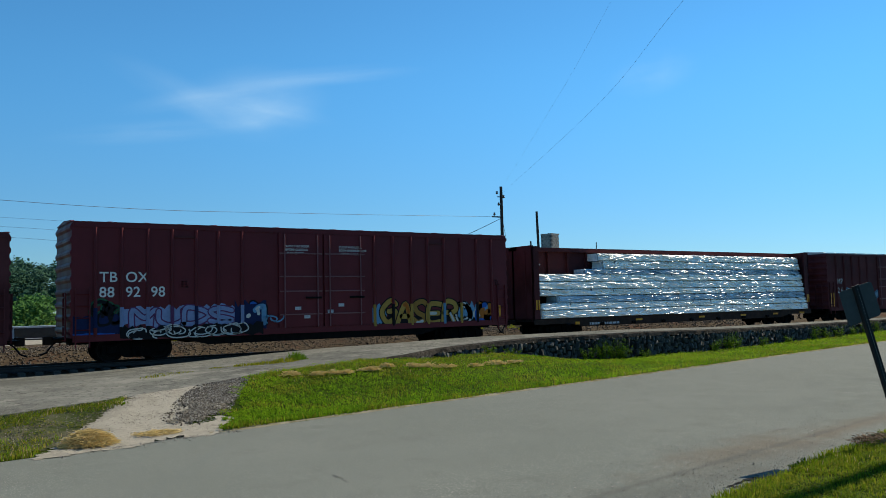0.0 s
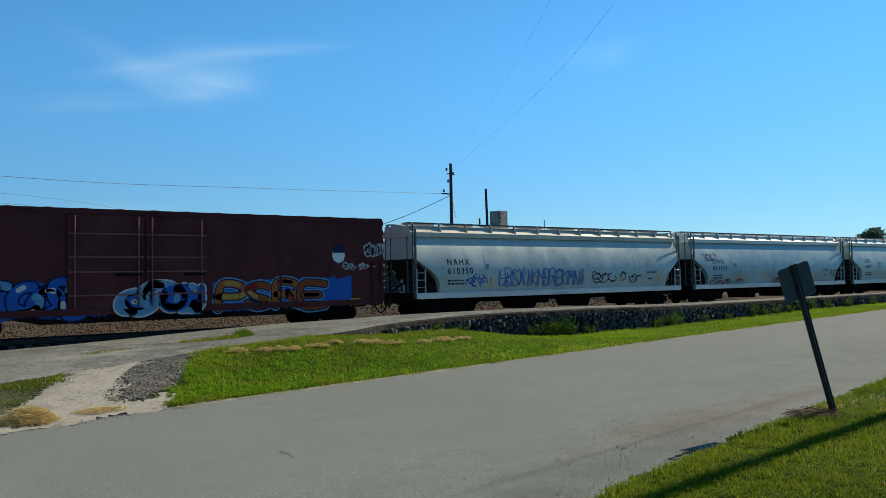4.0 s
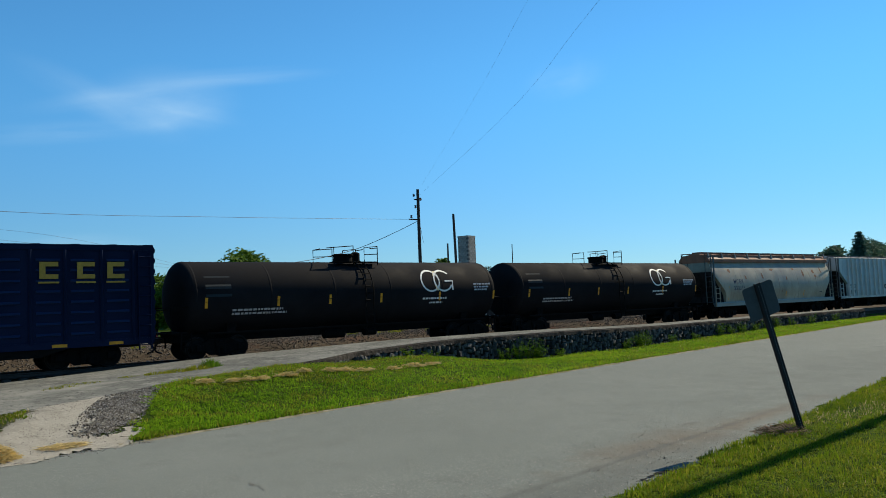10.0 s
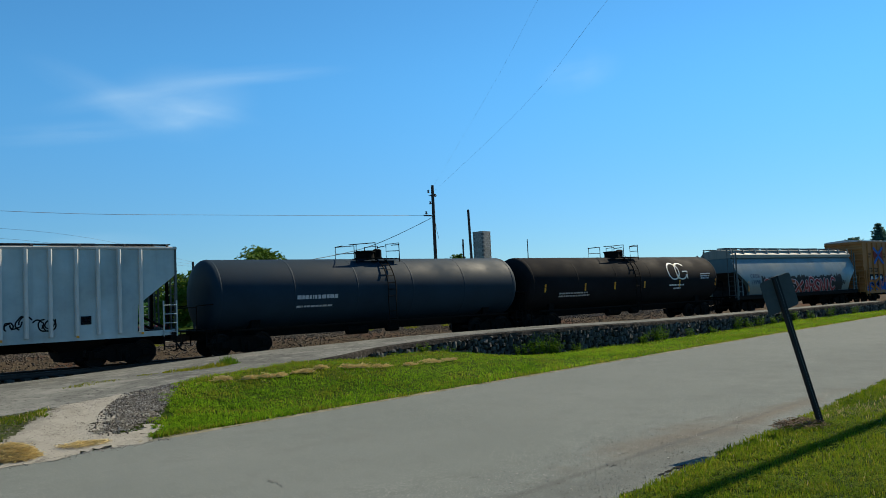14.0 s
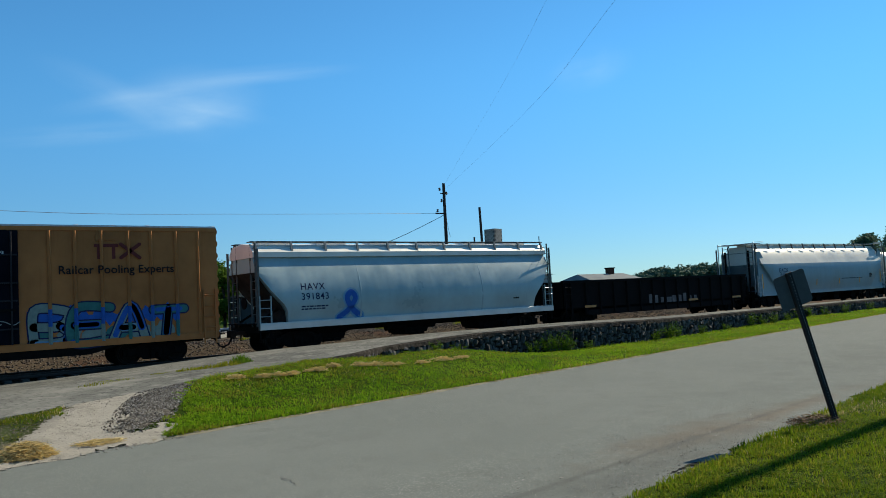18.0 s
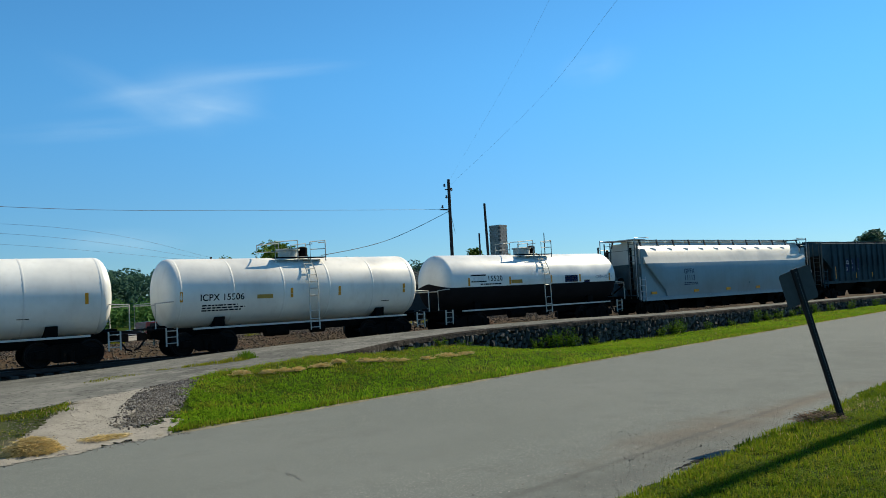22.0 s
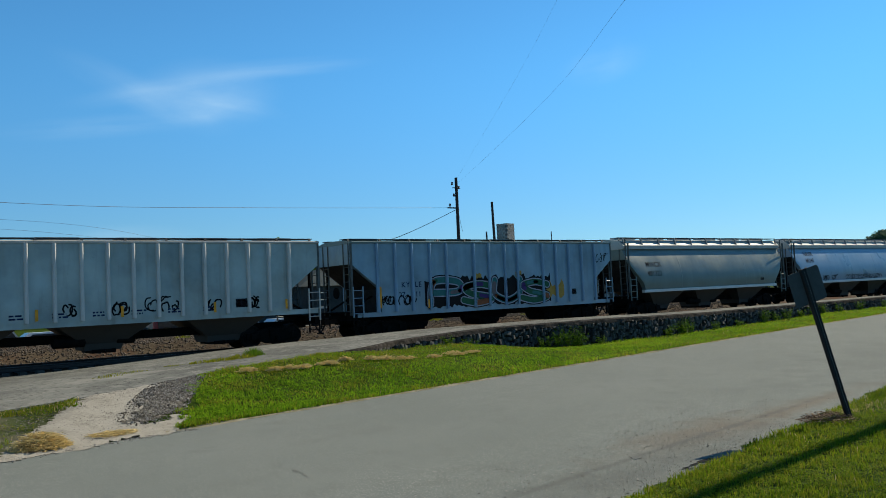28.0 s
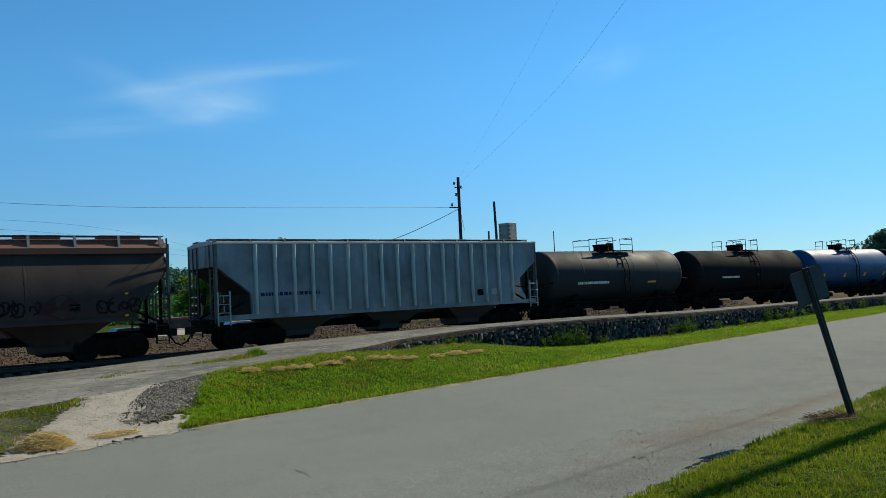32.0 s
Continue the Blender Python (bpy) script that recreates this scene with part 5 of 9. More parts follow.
def crease(x, z, seed):
    """Folds of slack film: long slanting ridges that cross each other."""
    a = noise.noise(Vector((x * 0.5, (z + 0.12 * x) * 9.0, seed)))
    b = noise.noise(Vector((x * 0.7, (z - 0.10 * x) * 11.0, seed + 9)))
    c = noise.noise(Vector((x * 1.2, (z + 0.12 * x) * 20.0, seed + 4)))
    return 0.085 * (1 - abs(a) * 2.2) + 0.06 * (1 - abs(b) * 2.0) + 0.022 * (1 - abs(c) * 2.0)


def lumber_pack(x0, x1, z0, z1, c, mat, seed):
    """One wrapped bundle of boards: plastic film with folds, and straps round it."""
    rnd = random.Random(seed)
    L, H, W = x1 - x0, z1 - z0, 0.9
    ob = thing("lumber_bundle", "white plastic-wrapped lumber bundle strapped on the flatcar", "lumber", "wrapped lumber bundles")
    nx = max(6, int(L / 0.045))
    zs = [0.0, 0.015] + [H * k / 20 for k in range(1, 20)] + [H - 0.02, H - 0.006, H]
    nz = len(zs) - 1
    g = Geo()
    for i in range(nx + 1):
        x = -L / 2 + L * i / nx
        sag = 0.012 * noise.noise(Vector((x * 0.8, seed, 2)))
        for j, z in enumerate(zs):
            y = -W / 2 + (0.02 if j == 0 else 0.0) + 0.06 * z / H + 0.05 * smoothstep(0.72, 1.0, z / H) ** 2
            if 0 < j < nz - 1 and 0 < i < nx:
                y -= crease(x, z, seed) * (0.5 if j in (1, nz - 2) else 1.0)
            g.v.append((x, y, z + (sag if 0 < j < nz else 0)))
    for i in range(nx):
        for j in range(nz):
            q = i * (nz + 1) + j
            g.f.append((q, q + nz + 1, q + nz + 2, q + 1))
    g.box(-L / 2, L / 2, -W / 2 + 0.11, W / 2, 0, H - 0.004)
    part("wrap", g, mat, ob, "creased plastic film", smooth=True)
    k = max(2, int(L / 1.3))
    for i in range(k):
        x = -L / 2 + L * (i + 0.5) / k + rnd.uniform(-0.1, 0.1)
        part("strap", Geo().box(x - 0.009, x + 0.009, -W / 2 - 0.03, W / 2 + 0.03, 0.01, H + 0.004), STRAP, ob)
    y = TRACK_Y - 1.08 + 0.16 * (z0 - 1.0) + rnd.uniform(-0.015, 0.015)
    ob.matrix_basis = pose(c + (x0 + x1) / 2, y, z0)
    RIDING.append((ob, c + (x0 + x1) / 2, y, z0))


STRAP = plain("grey steel strap", (0.16, 0.18, 0.2), 0.5)


def flatcar():
    c = 37.9
    car, L = new_car("centerbeam_flatcar", "dark red centre-beam flatcar loaded with wrapped lumber", 26.2, 49.6, "cars of the freight train")
    h = L / 2
    part("deck", Geo().box(-h, h, -1.5, 1.5, 0.86, 1.0), STEEL_BROWN, car)
    for s in (-1, 1):
        part("side_sill", lambda: Geo().prism_y([(-h, 0.72), (-h * 0.8, 0.72), (-h * 0.72, 0.55), (h * 0.72, 0.55), (h * 0.8, 0.72), (h, 0.72), (h, 0.98), (-h, 0.98)], -1.56, -1.5), STEEL_BROWN, car, m=pose(0, 0, 0, 0, 0, 0 if s > 0 else 180), key="beam sill")
        for e in (-1, 1):
            part("bulkhead_side", lambda: Geo().box(-0.45, 0.0, -1.5, -1.44, 0.95, 4.62), RED_OLD, car, m=pose(e * h if e > 0 else -h + 0.45, 0, 0) if s > 0 else pose(e * h if e > 0 else -h + 0.45, 2.94, 0), key="bulk side")
    for e in (-1, 1):
        part("bulkhead", Geo().box(*sorted((e * h, e * (h - 0.1))), -1.5, 1.5, 0.95, 4.66), RED_OLD, car, "tall end bulkhead")
        add_ladder(car, e * (h - 0.02), -1.2, 0.45, 0.9, 4.4, 10, RED_OLD, 90)
        reflectors(car, [e * (h - 0.18), e * (h - 0.34)], 1.45, 1.95, flat(1.505), 0.09)
    part("centre_beam", Geo().box(-h, h, -0.06, 0.06, 1.0, 4.45), RED_DULL, car, "solid centre partition")
    part("top_chord", Geo().box(-h, h, -0.32, 0.32, 4.45, 4.66), RED_OLD, car)
    for i in range(17):
        x = -h + 0.9 + (L - 1.8) * i / 16
        part("beam_post", lambda: Geo().box(-0.06, 0.06, -0.2, 0.2, 1.0, 4.45), RED_OLD, car, m=pose(x, 0, 0), key="beam post")
    part("placard", Geo().box(-10.9, -9.9, -0.09, -0.06, 3.7, 4.25), RED_DULL, car)
    bars(car, -10.85, 3.75, 0.95, 0.48, 4, GREY_INK, flat(0.09), 31)
    bars(car, -8.0, 0.62, 3.0, 0.2, 1, GREY_INK, flat(1.56), 32)
    reflectors(car, [-9.0], 0.66, 0.8, flat(1.56), 0.3)
    for x in (-4.6, 0.6, 4.4, 7.6, 10.4):
        part("reflector", Geo().box(x, x + 0.5, -1.575, -1.555, 0.74, 0.84), YELLOW, car, "yellow reflective strip")
    for i in range(9):
        part("winch", lambda: Geo().turned([(-0.12, 0.07), (0.12, 0.07)], 0, 8, "x", -1.6, 0.66), STEEL_DARK, car, m=pose(-9.5 + 2.35 * i, 0, 0), key="winch")
    running_gear(car, L, STEEL_DARK, 2.4)
    FILM = plain("white plastic film", (0.86, 0.85, 0.80), 0.26, 0, 0.16, 4.0, 0.3, gloss=0.9)
    FILM_B = plain("bluish plastic film", (0.36, 0.47, 0.55), 0.28, 0, 0.3, 1.5, gloss=0.8)
    rows = [  # z0, z1, bundle ends, film
        (1.005, 1.42, (-11.15, -2.0, 2.9, 11.3), FILM), (1.43, 1.76, (-11.15, -2.0, 4.0, 11.3), FILM),
        (1.77, 2.12, (-10.0, -3.0, 2.5, 11.2), FILM_B), (2.13, 2.46, (-11.2, -2.3, 5.0, 11.3), FILM), (2.47, 2.86, (-11.3, -2.3, 4.6, 11.3), FILM), (2.87, 3.25, (-11.3, -1.85, 3.6, 11.3), FILM),
        (3.26, 3.52, (-7.8, -2.0, 4.0, 11.2), FILM_B), (3.53, 3.96, (-6.4, -0.5, 6.0, 11.2), FILM), (3.97, 4.36, (-6.7, -1.9, 2.4, 11.2), FILM),
    ]
    for j, (z0, z1, ends, film) in enumerate(rows):
        for i in range(len(ends) - 1):
            lumber_pack(ends[i] + 0.004, ends[i + 1] - 0.004, z0, z1, c, film, j * 10 + i)


def gondola():
    car, L = new_car("gondola", "sooty black open gondola with ribbed sides", 363.2, 380.7, "cars of the freight train")
    h = L / 2
    part("floor", Geo().box(-h, h, -1.5, 1.5, 0.85, 0.98), BLACK_GON, car)
    for s in (-1, 1):
        rz = 0 if s > 0 else 180
        part("side_wall", lambda: Geo().box(-h, h, -1.5, -1.46, 0.85, 2.4), BLACK_GON, car, m=pose(0, 0, 0, 0, 0, rz), key="gon wall")
        part("top_rail", lambda: Geo().box(-h, h, -1.56, -1.4, 2.36, 2.5), BLACK_GON, car, m=pose(0, 0, 0, 0, 0, rz), key="gon rail")
        part("side_sill", lambda: Geo().box(-h * 0.78, h * 0.78, -1.54, -1.42, 0.55, 0.86), BLACK_GON, car, m=pose(0, 0, 0, 0, 0, rz), key="gon sill")
        for i in range(15):
            x = -h + 0.6 + (L - 1.2) * i / 14
            part("side_post", lambda: Geo().prism_z([(-0.07, 0.01), (-0.045, -0.11), (0.045, -0.11), (0.07, 0.01)], 0.6, 2.38), BLACK_GON, car, m=pose(x * s, -1.5 * s, 0, 0, 0, rz), key="gon post")
        for e in (-1, 1):
            add_ladder(car, e * (h - 0.3), -s * 1.6, 0.45, 0.5, 2.3, 5, BLACK_GON, rz)
    for e in (-1, 1):
        part("end_wall", Geo().box(*sorted((e * h, e * (h - 0.08))), -1.5, 1.5, 0.85, 2.45), BLACK_GON, car)
    for x in (-7.2, 2.2, 6.9):
        part("reflector", Geo().box(x, x + 0.9, -1.63, -1.6, 0.98, 1.1), plain("dull orange reflector", (0.35, 0.16, 0.04), 0.6), car, "dull orange reflective strip")
    rnd = random.Random(8)
    for i in range(9):
        x = -1.5 + i * 0.55
        patch = Geo().box(x, x + rnd.uniform(0.25, 0.5), -1.512, -1.5, 0.98, 0.98 + rnd.uniform(0.25, 0.55))
        part("paint_patch", patch, plain("scuffed pale paint", (0.09, 0.085, 0.085), 0.8, 0, 0.5, 5), car)
    running_gear(car, L, STEEL_DARK, 1.9)


TALL_RIBS = [-8.88, -7.99, -7.07, -6.19, -5.29, -4.44, -3.49, 2.41, 3.34, 4.29, 5.16, 6.04, 6.98, 7.89, 8.75]
OCHRE_RIBS = [-8.82, -7.92, -7.02, -6.08, -5.2, -4.24, -3.37, 3.49, 4.34, 5.25, 6.2, 7.03, 7.98, 8.85]
RED_RIBS = [-8.67, -7.71, -6.75, -5.78, -4.83, 2.71, 3.74, 4.81, 5.74, 6.71, 7.66, 8.64]
BLUE_RIBS = [-7.09, -6.13, -5.2, -4.18, -3.21, -1.52, -0.57, 0.47, 1.32, 3.07, 4.04, 5.0, 5.99, 7.0]


def build_train():
    W = flat(1.56)
    boxcar("dark red steel boxcar with ribbed sides", -15.9, 3.2, 4.75, RED_OLD, ribs=[-8.5 + 1.15 * i for i in range(6)] + [2.8 + 1.15 * i for i in range(6)])
    # high-cube boxcar
    car = boxcar("tall oxide-red high-cube boxcar with graffiti along its foot", 5.23, 24.48, 5.22, RED, ribs=TALL_RIBS, door=((-2.0, -0.05), (0.0, 1.95)), rod_mat=RED_GLINT)
    for txt, x, z in (("TB", -8.75, 2.92), ("OX", -7.86, 2.92), ("88", -8.76, 2.38), ("92", -7.86, 2.38), ("98", -6.97, 2.38)):
        lettering(car, txt, x, z, 0.52, WHITE_INK, W)
    door_notice(car, -1.75, 0.7)
    pale_violet, plum = spray((0.19, 0.24, 0.38)), spray((0.10, 0.035, 0.09))
    spray_cloud(car, -9.62, 0.84, 1.7, 0.95, W, S_NAVY, 11), spray_cloud(car, -9.62, 0.84, 1.4, 0.28, W, S_BLUE, 12, 0.006)
    graffiti(car, -9.0, 1.3, 1.0, 0.85, 2, W, [S_BLACK], S_GREEN, None, 13, 0.12)
    spray_cloud(car, -8.05, 1.28, 4.3, 0.82, W, pale_violet, 14, 0.005, 0.3), spray_cloud(car, -8.05, 0.8, 5.4, 0.56, flat(1.612), S_BLACK, 15, 0.002, 0.3)
    sprayed_posts(car, TALL_RIBS, -9.5, -3.0, 1.3, 2.0, 1.56, 0.06, [S_NAVY, pale_violet, pale_violet, plum]), sprayed_posts(car, TALL_RIBS, -8.5, -3.0, 0.97, 1.3, 1.56, 0.06, [S_BLACK]), sprayed_posts(car, TALL_RIBS, 2.4, 8.3, 0.97, 1.9, 1.56, 0.06, [S_GOLD, S_BLACK, S_GOLD, S_GOLD, S_SKY])
    sprayed_word(car, "MUDS", -7.7, 1.22, 3.8, 0.78, W, [pale_violet], plum, None, 16, 0.2, 0.05)
    scrawl(car, -7.8, 0.84, 4.2, 0.46, 6, flat(1.63), S_WHITE, 17, 0.045)
    spray_cloud(car, -3.8, 0.82, 1.3, 1.5, W, S_NAVY, 18, 0.0055, 0.4), graffiti(car, -3.7, 0.9, 1.1, 1.2, 2, W, [S_BLUE, S_SKY], S_BLACK, None, 19, 0.2, [S_WHITE])
    scrawl(car, -2.6, 1.2, 0.6, 0.5, 1, flat(1.64), S_SKY, 20, 0.06)
    spray_cloud(car, 2.3, 1.0, 0.7, 0.95, W, S_SKY, 12, 0.005, 0.4), spray_cloud(car, 2.6, 0.85, 5.9, 0.7, W, S_BLACK, 22, 0.0045, 0.3)
    sprayed_word(car, "GASER", 2.7, 0.95, 4.0, 1.1, W, [S_GOLD, S_GOLD, spray((0.26, 0.14, 0.03))], S_BLACK, None, 23, 0.2, 0.05, [S_WHITE, S_ORANGE], 1)
    spray_cloud(car, 6.7, 1.0, 1.9, 1.05, W, S_SKY, 24, 0.005, 0.5), graffiti(car, 6.7, 0.95, 1.9, 1.0, 3, W, [S_BLUE, S_WHITE, S_ORANGE], S_BLACK, None, 25, 0.2)
    for x in (-5.9, 8.9):
        placard(car, x, 2.65, 0.34, 0.34, W, RED, 3)
    for x, z in ((-1.3, 1.75), (0.15, 1.6), (0.65, 1.85), (-0.9, 1.4)):
        vent_panel(car, x, z, 0.26, flat(1.64), GREY_INK)
    reflectors(car, [-7.9], 0.86, 1.0, flat(1.57), 0.6), reflectors(car, [9.1], 1.2, 1.75, flat(1.58), 0.14)
    for x in (-6.1, 5.25):
        part("top_panel", Geo().box(x, x + 0.78, -1.6, -1.56, 4.56, 4.64), RED_DULL, car)
    flatcar()
    car = boxcar("dark red sixty-foot boxcar with sprayed lettering", 51.7, 70.97, 4.82, RED_OLD, ribs=RED_RIBS, door=((-3.54, -1.65), (-1.6, 1.53)), roof_mat=ALU, rod_mat=RED_GLINT)
    lettering(car, "MP", -8.57, 2.6, 0.5, PALE_STENCIL, W), lettering(car, "2 6 0", -8.57, 2.0, 0.5, PALE_STENCIL, W), lettering(car, "6 8", -6.7, 2.0, 0.5, PALE_STENCIL, W)
    sprayed_word(car, "DERK", -7.8, 0.74, 4.2, 1.5, W, [spray((0.12, 0.21, 0.28)), spray((0.15, 0.25, 0.33))], S_BLACK, S_SKY, 21, 0.2, 0.05, [S_WHITE], 1)
    spray_cloud(car, 1.9, 0.75, 4.6, 1.25, W, S_BLUE, 27, 0.0045, 0.5)
    sprayed_posts(car, RED_RIBS, -7.8, -3.7, 0.98, 2.0, 1.56, 0.06, [spray((0.12, 0.21, 0.28)), S_SKY]), sprayed_posts(car, RED_RIBS, 2.0, 6.4, 0.98, 1.95, 1.56, 0.06, [S_BLUE, S_WHITE, S_BLACK])
    sprayed_word(car, "AMG", 2.3, 0.78, 3.7, 1.6, W, [S_BLACK, S_BLUE, S_BLACK], S_WHITE, S_NAVY, 28, 0.24, 0.09, [S_SKY], 1)
    scrawl(car, 2.0, 2.3, 1.0, 0.5, 3, W, GREY_INK, 5, 0.05), scrawl(car, 4.0, 2.75, 1.5, 0.3, 5, W, GREY_INK, 6, 0.05)
    part("shield_emblem", Geo().prism_y([(6.9, 3.3), (7.3, 3.3), (7.35, 3.75), (6.85, 3.75)], -1.575, -1.56), S_SKY, car)
    reflectors(car, [-9.55, -9.2, 9.3], 1.1, 2.0, flat(1.62), 0.12), reflectors(car, [-1.9, -0.2, 6.4], 1.05, 1.55, flat(1.645), 0.1)
    placard(car, 6.85, 1.75, 0.45, 0.35, W, BLACK_INK, 7)
    car = boxcar("dark red smooth-sided boxcar with sprayed lettering", 73.35, 92.2, 4.78, RED_DULL, ribs=[-6.2, 4.4], door=((-3.86, -1.14), (-1.14, 1.26)), door_mat=RED_OLD, deep=0.02, rod_mat=RED_GLINT)
    lettering(car, "MP", -8.6, 2.22, 0.55, GREY_INK, W), lettering(car, "377076", -8.6, 1.68, 0.5, GREY_INK, W)
    graffiti(car, -7.4, 0.8, 4.8, 1.2, 6, W, [S_SKY, S_BLUE], S_NAVY, S_BLUE, 31, 0.24, [S_WHITE]), graffiti(car, -2.2, 0.85, 3.2, 1.05, 4, flat(1.645), [S_BLUE, S_SKY], S_WHITE, None, 32, 0.24)
    spray_cloud(car, 1.5, 0.72, 6.3, 1.4, W, S_BLUE, 33, 0.0045, 0.25), sprayed_word(car, "PSRE", 1.6, 0.72, 4.9, 1.2, W, [spray((0.27, 0.085, 0.02)), spray((0.2, 0.05, 0.015))], S_NAVY, S_SKY, 34, 0.22, 0.05, [S_GOLD, S_RED, S_ORANGE], 3)
    scrawl(car, 6.4, 0.95, 1.2, 0.9, 3, W, S_SKY, 36, 0.05)
    part("shield_emblem", Geo().prism_y([(6.85, 2.95), (6.95, 2.75), (7.17, 2.64), (7.4, 2.75), (7.48, 2.95), (7.44, 3.4), (6.9, 3.4)], -1.575, -1.56), WHITE_INK, car)
    part("shield_top", Geo().box(6.88, 7.46, -1.58, -1.572, 3.1, 3.4), S_NAVY, car)
    scrawl(car, 8.5, 2.95, 0.8, 0.6, 3, W, GREY_INK, 8, 0.05), scrawl(car, 7.4, 2.35, 1.2, 0.3, 4, W, GREY_INK, 9, 0.05)
    reflectors(car, [7.75], 0.8, 1.1, flat(1.58), 0.5)
    # grey covered hoppers
    marks = ((94.06, 113.95, "light grey covered hopper with rust-stained roof and blue tags", GREY_A, RUST_TOP, "NAHX", "610350"), (115.4, 134.15, "cool grey covered hopper with white sills", GREY_B, ROOF_WHITE, "CHVX", "893127"), (135.5, 154.25, "clean light grey covered hopper", GREY_A, ROOF_WHITE, "PSPX", "6999"), (155.6, 175.4, "pale grey covered hopper with black graffiti", GREY_PALE, ROOF_WHITE, "CBFX", "470043"))
    for k, (s0, s1, lab, m, r, a, b) in enumerate(marks):
        car, sd, L = hopper(lab, s0, s1, 4.62, "smooth", m, r, SILL_WHITE, bays=4, cut="curl")
        x = -L / 2 + 1.85
        lettering(car, a, x, 2.55, 0.42, BLACK_INK, sd, gap=0.25), lettering(car, b, x, 2.12, 0.42, BLACK_INK, sd, gap=0.25)
        bars(car, x, 1.6, 1.2, 0.3, 2, BLUE_INK, sd, 40 + k)
        placard(car, x + 2.35, 2.3, 0.26, 0.28, sd, GREY_INK, 44 + k), placard(car, L / 2 - 3.1, 1.66, 0.36, 0.24, sd, BLACK_INK, 45 + k)
        bars(car, L / 2 - 3.3, 2.0, 1.1, 0.2, 2, BLUE_INK, sd, 48 + k)
        reflectors(car, [-L / 2 + 1.5], 1.42, 2.4, sd, 0.12), reflectors(car, [-L / 2 + 4.5 + 3.3 * i for i in range(5)], 1.5, 1.9, sd, 0.1)
        bars(car, -1.2, 1.0, 1.6, 0.12, 1, GREY_INK, flat(1.62), 50 + k)
        if k == 0:
            scrawl(car, -7.0, 1.5, 1.2, 0.55, 3, sd, S_BLUE, 1, 0.06), scrawl(car, 2.0, 1.55, 2.6, 0.55, 4, sd, S_NAVY, 3, 0.06), scrawl(car, 5.2, 1.5, 0.9, 0.4, 2, sd, S_NAVY, 4, 0.05)
            hazy_blue = spray((0.07, 0.17, 0.36))
            sprayed_word(car, "UBSXIKMBREKMNI", -4.9, 1.42, 6.3, 0.9, sd, [hazy_blue], None, None, 60, 0.075)
            sprayed_word(car, "HKNXIHMIAENMHI", -4.8, 1.45, 6.3, 0.8, sd, [S_BLUE], None, None, 61, 0.045)
        if k == 1:
            scrawl(car, -8.7, 2.75, 1.5, 0.55, 3, sd, BLUE_INK, 7, 0.04), scrawl(car, -7.8, 1.05, 3.6, 0.5, 6, flat(1.6), S_RED, 8, 0.04), scrawl(car, -0.6, 1.05, 2.0, 0.55, 4, flat(1.6), S_RED, 9, 0.05), scrawl(car, L / 2 - 2.6, 1.6, 1.7, 0.5, 4, sd, BLUE_INK, 10, 0.04)
            part("orange_placard", Geo().box(-0.2, 0.9, -1.6, -1.56, 1.42, 1.6), S_GOLD, car)
        if k == 3:
            for word, x0, w, h2, q in (("CAK", -4.7, 2.3, 0.72, 71), ("PHERE", -2.1, 3.4, 1.1, 72), ("BEANS", 2.6, 3.8, 0.85, 73)):
                sprayed_word(car, word, x0, 1.36, w, h2, sd, [GREY_PALE], S_BLACK, None, q, 0.2, 0.055)
            sprayed_word(car, "PHERES", -7.1, 1.0, 1.35, 0.26, flat(1.62), [S_BLACK], None, None, 78, 0.16)
            scrawl(car, -5.7, 1.0, 1.3, 0.24, 6, flat(1.62), S_PURPLE, 75, 0.05), scrawl(car, 0.9, 1.0, 1.6, 0.2, 7, flat(1.62), S_BLACK, 76, 0.05), scrawl(car, 7.2, 1.5, 0.9, 0.4, 4, sd, S_BLACK, 77, 0.04)
    # blue boxcar
    car = boxcar("dark blue boxcar with ribbed sides and corrugated door", 177.0, 192.9, 4.66, BLUE, BLUE_DOOR, ribs=[-7.38, -6.24, -5.11, -3.93, -2.69, -1.78, 2.35, 3.67, 4.81, 6.07, 7.21], door=((-1.46, 1.29),), door_bars=False, long_ladder=True)
    cells = [(-7.2, -6.4), (-6.1, -5.25), (-4.95, -4.1), (-3.75, -2.9), (2.55, 3.45), (3.85, 4.65), (5.0, 5.9), (6.25, 7.05)]
    for a, b in cells:
        for z in (1.3, 1.68, 2.06, 2.44, 2.82, 3.2, 3.58, 3.94):
            part("pressed_ridge", lambda: Geo().prism_x([(0.0, -0.05), (-0.05, -0.02), (-0.045, 0.0), (0.0, 0.06)], 0.0, 0.8), RIDGE_GLINT, car, m=pose(a, -1.56, z), key="ridge")
    for x, z in ((-7.02, 2.53), (-5.95, 2.53), (-7.03, 1.96), (-5.96, 1.96)):
        bars(car, x, z, 0.72, 0.38, 1, GOLD_INK, flat(1.62), int(x * 10) % 7)
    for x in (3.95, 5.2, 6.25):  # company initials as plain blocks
        part("sign_block", Geo().prism_y([(x, 3.28), (x + 0.62, 3.28), (x + 0.62, 3.44), (x + 0.2, 3.44), (x + 0.2, 3.72), (x + 0.62, 3.72), (x + 0.62, 3.88), (x, 3.88)], -1.635, -1.62), GOLD_INK, car)
        part("sign_bar", Geo().box(x - 0.03, x + 0.65, -1.635, -1.62, 3.12, 3.18), GOLD_INK, car)
    for x in (-7.3, -4.4, -2.4, -0.3, 1.9, 4.35, 6.3):
        part("reflector", Geo().box(x, x + (0.9 if x < -7 else 0.5), -1.63, -1.6, 0.85, 0.96), YELLOW, car, "yellow reflective strip")
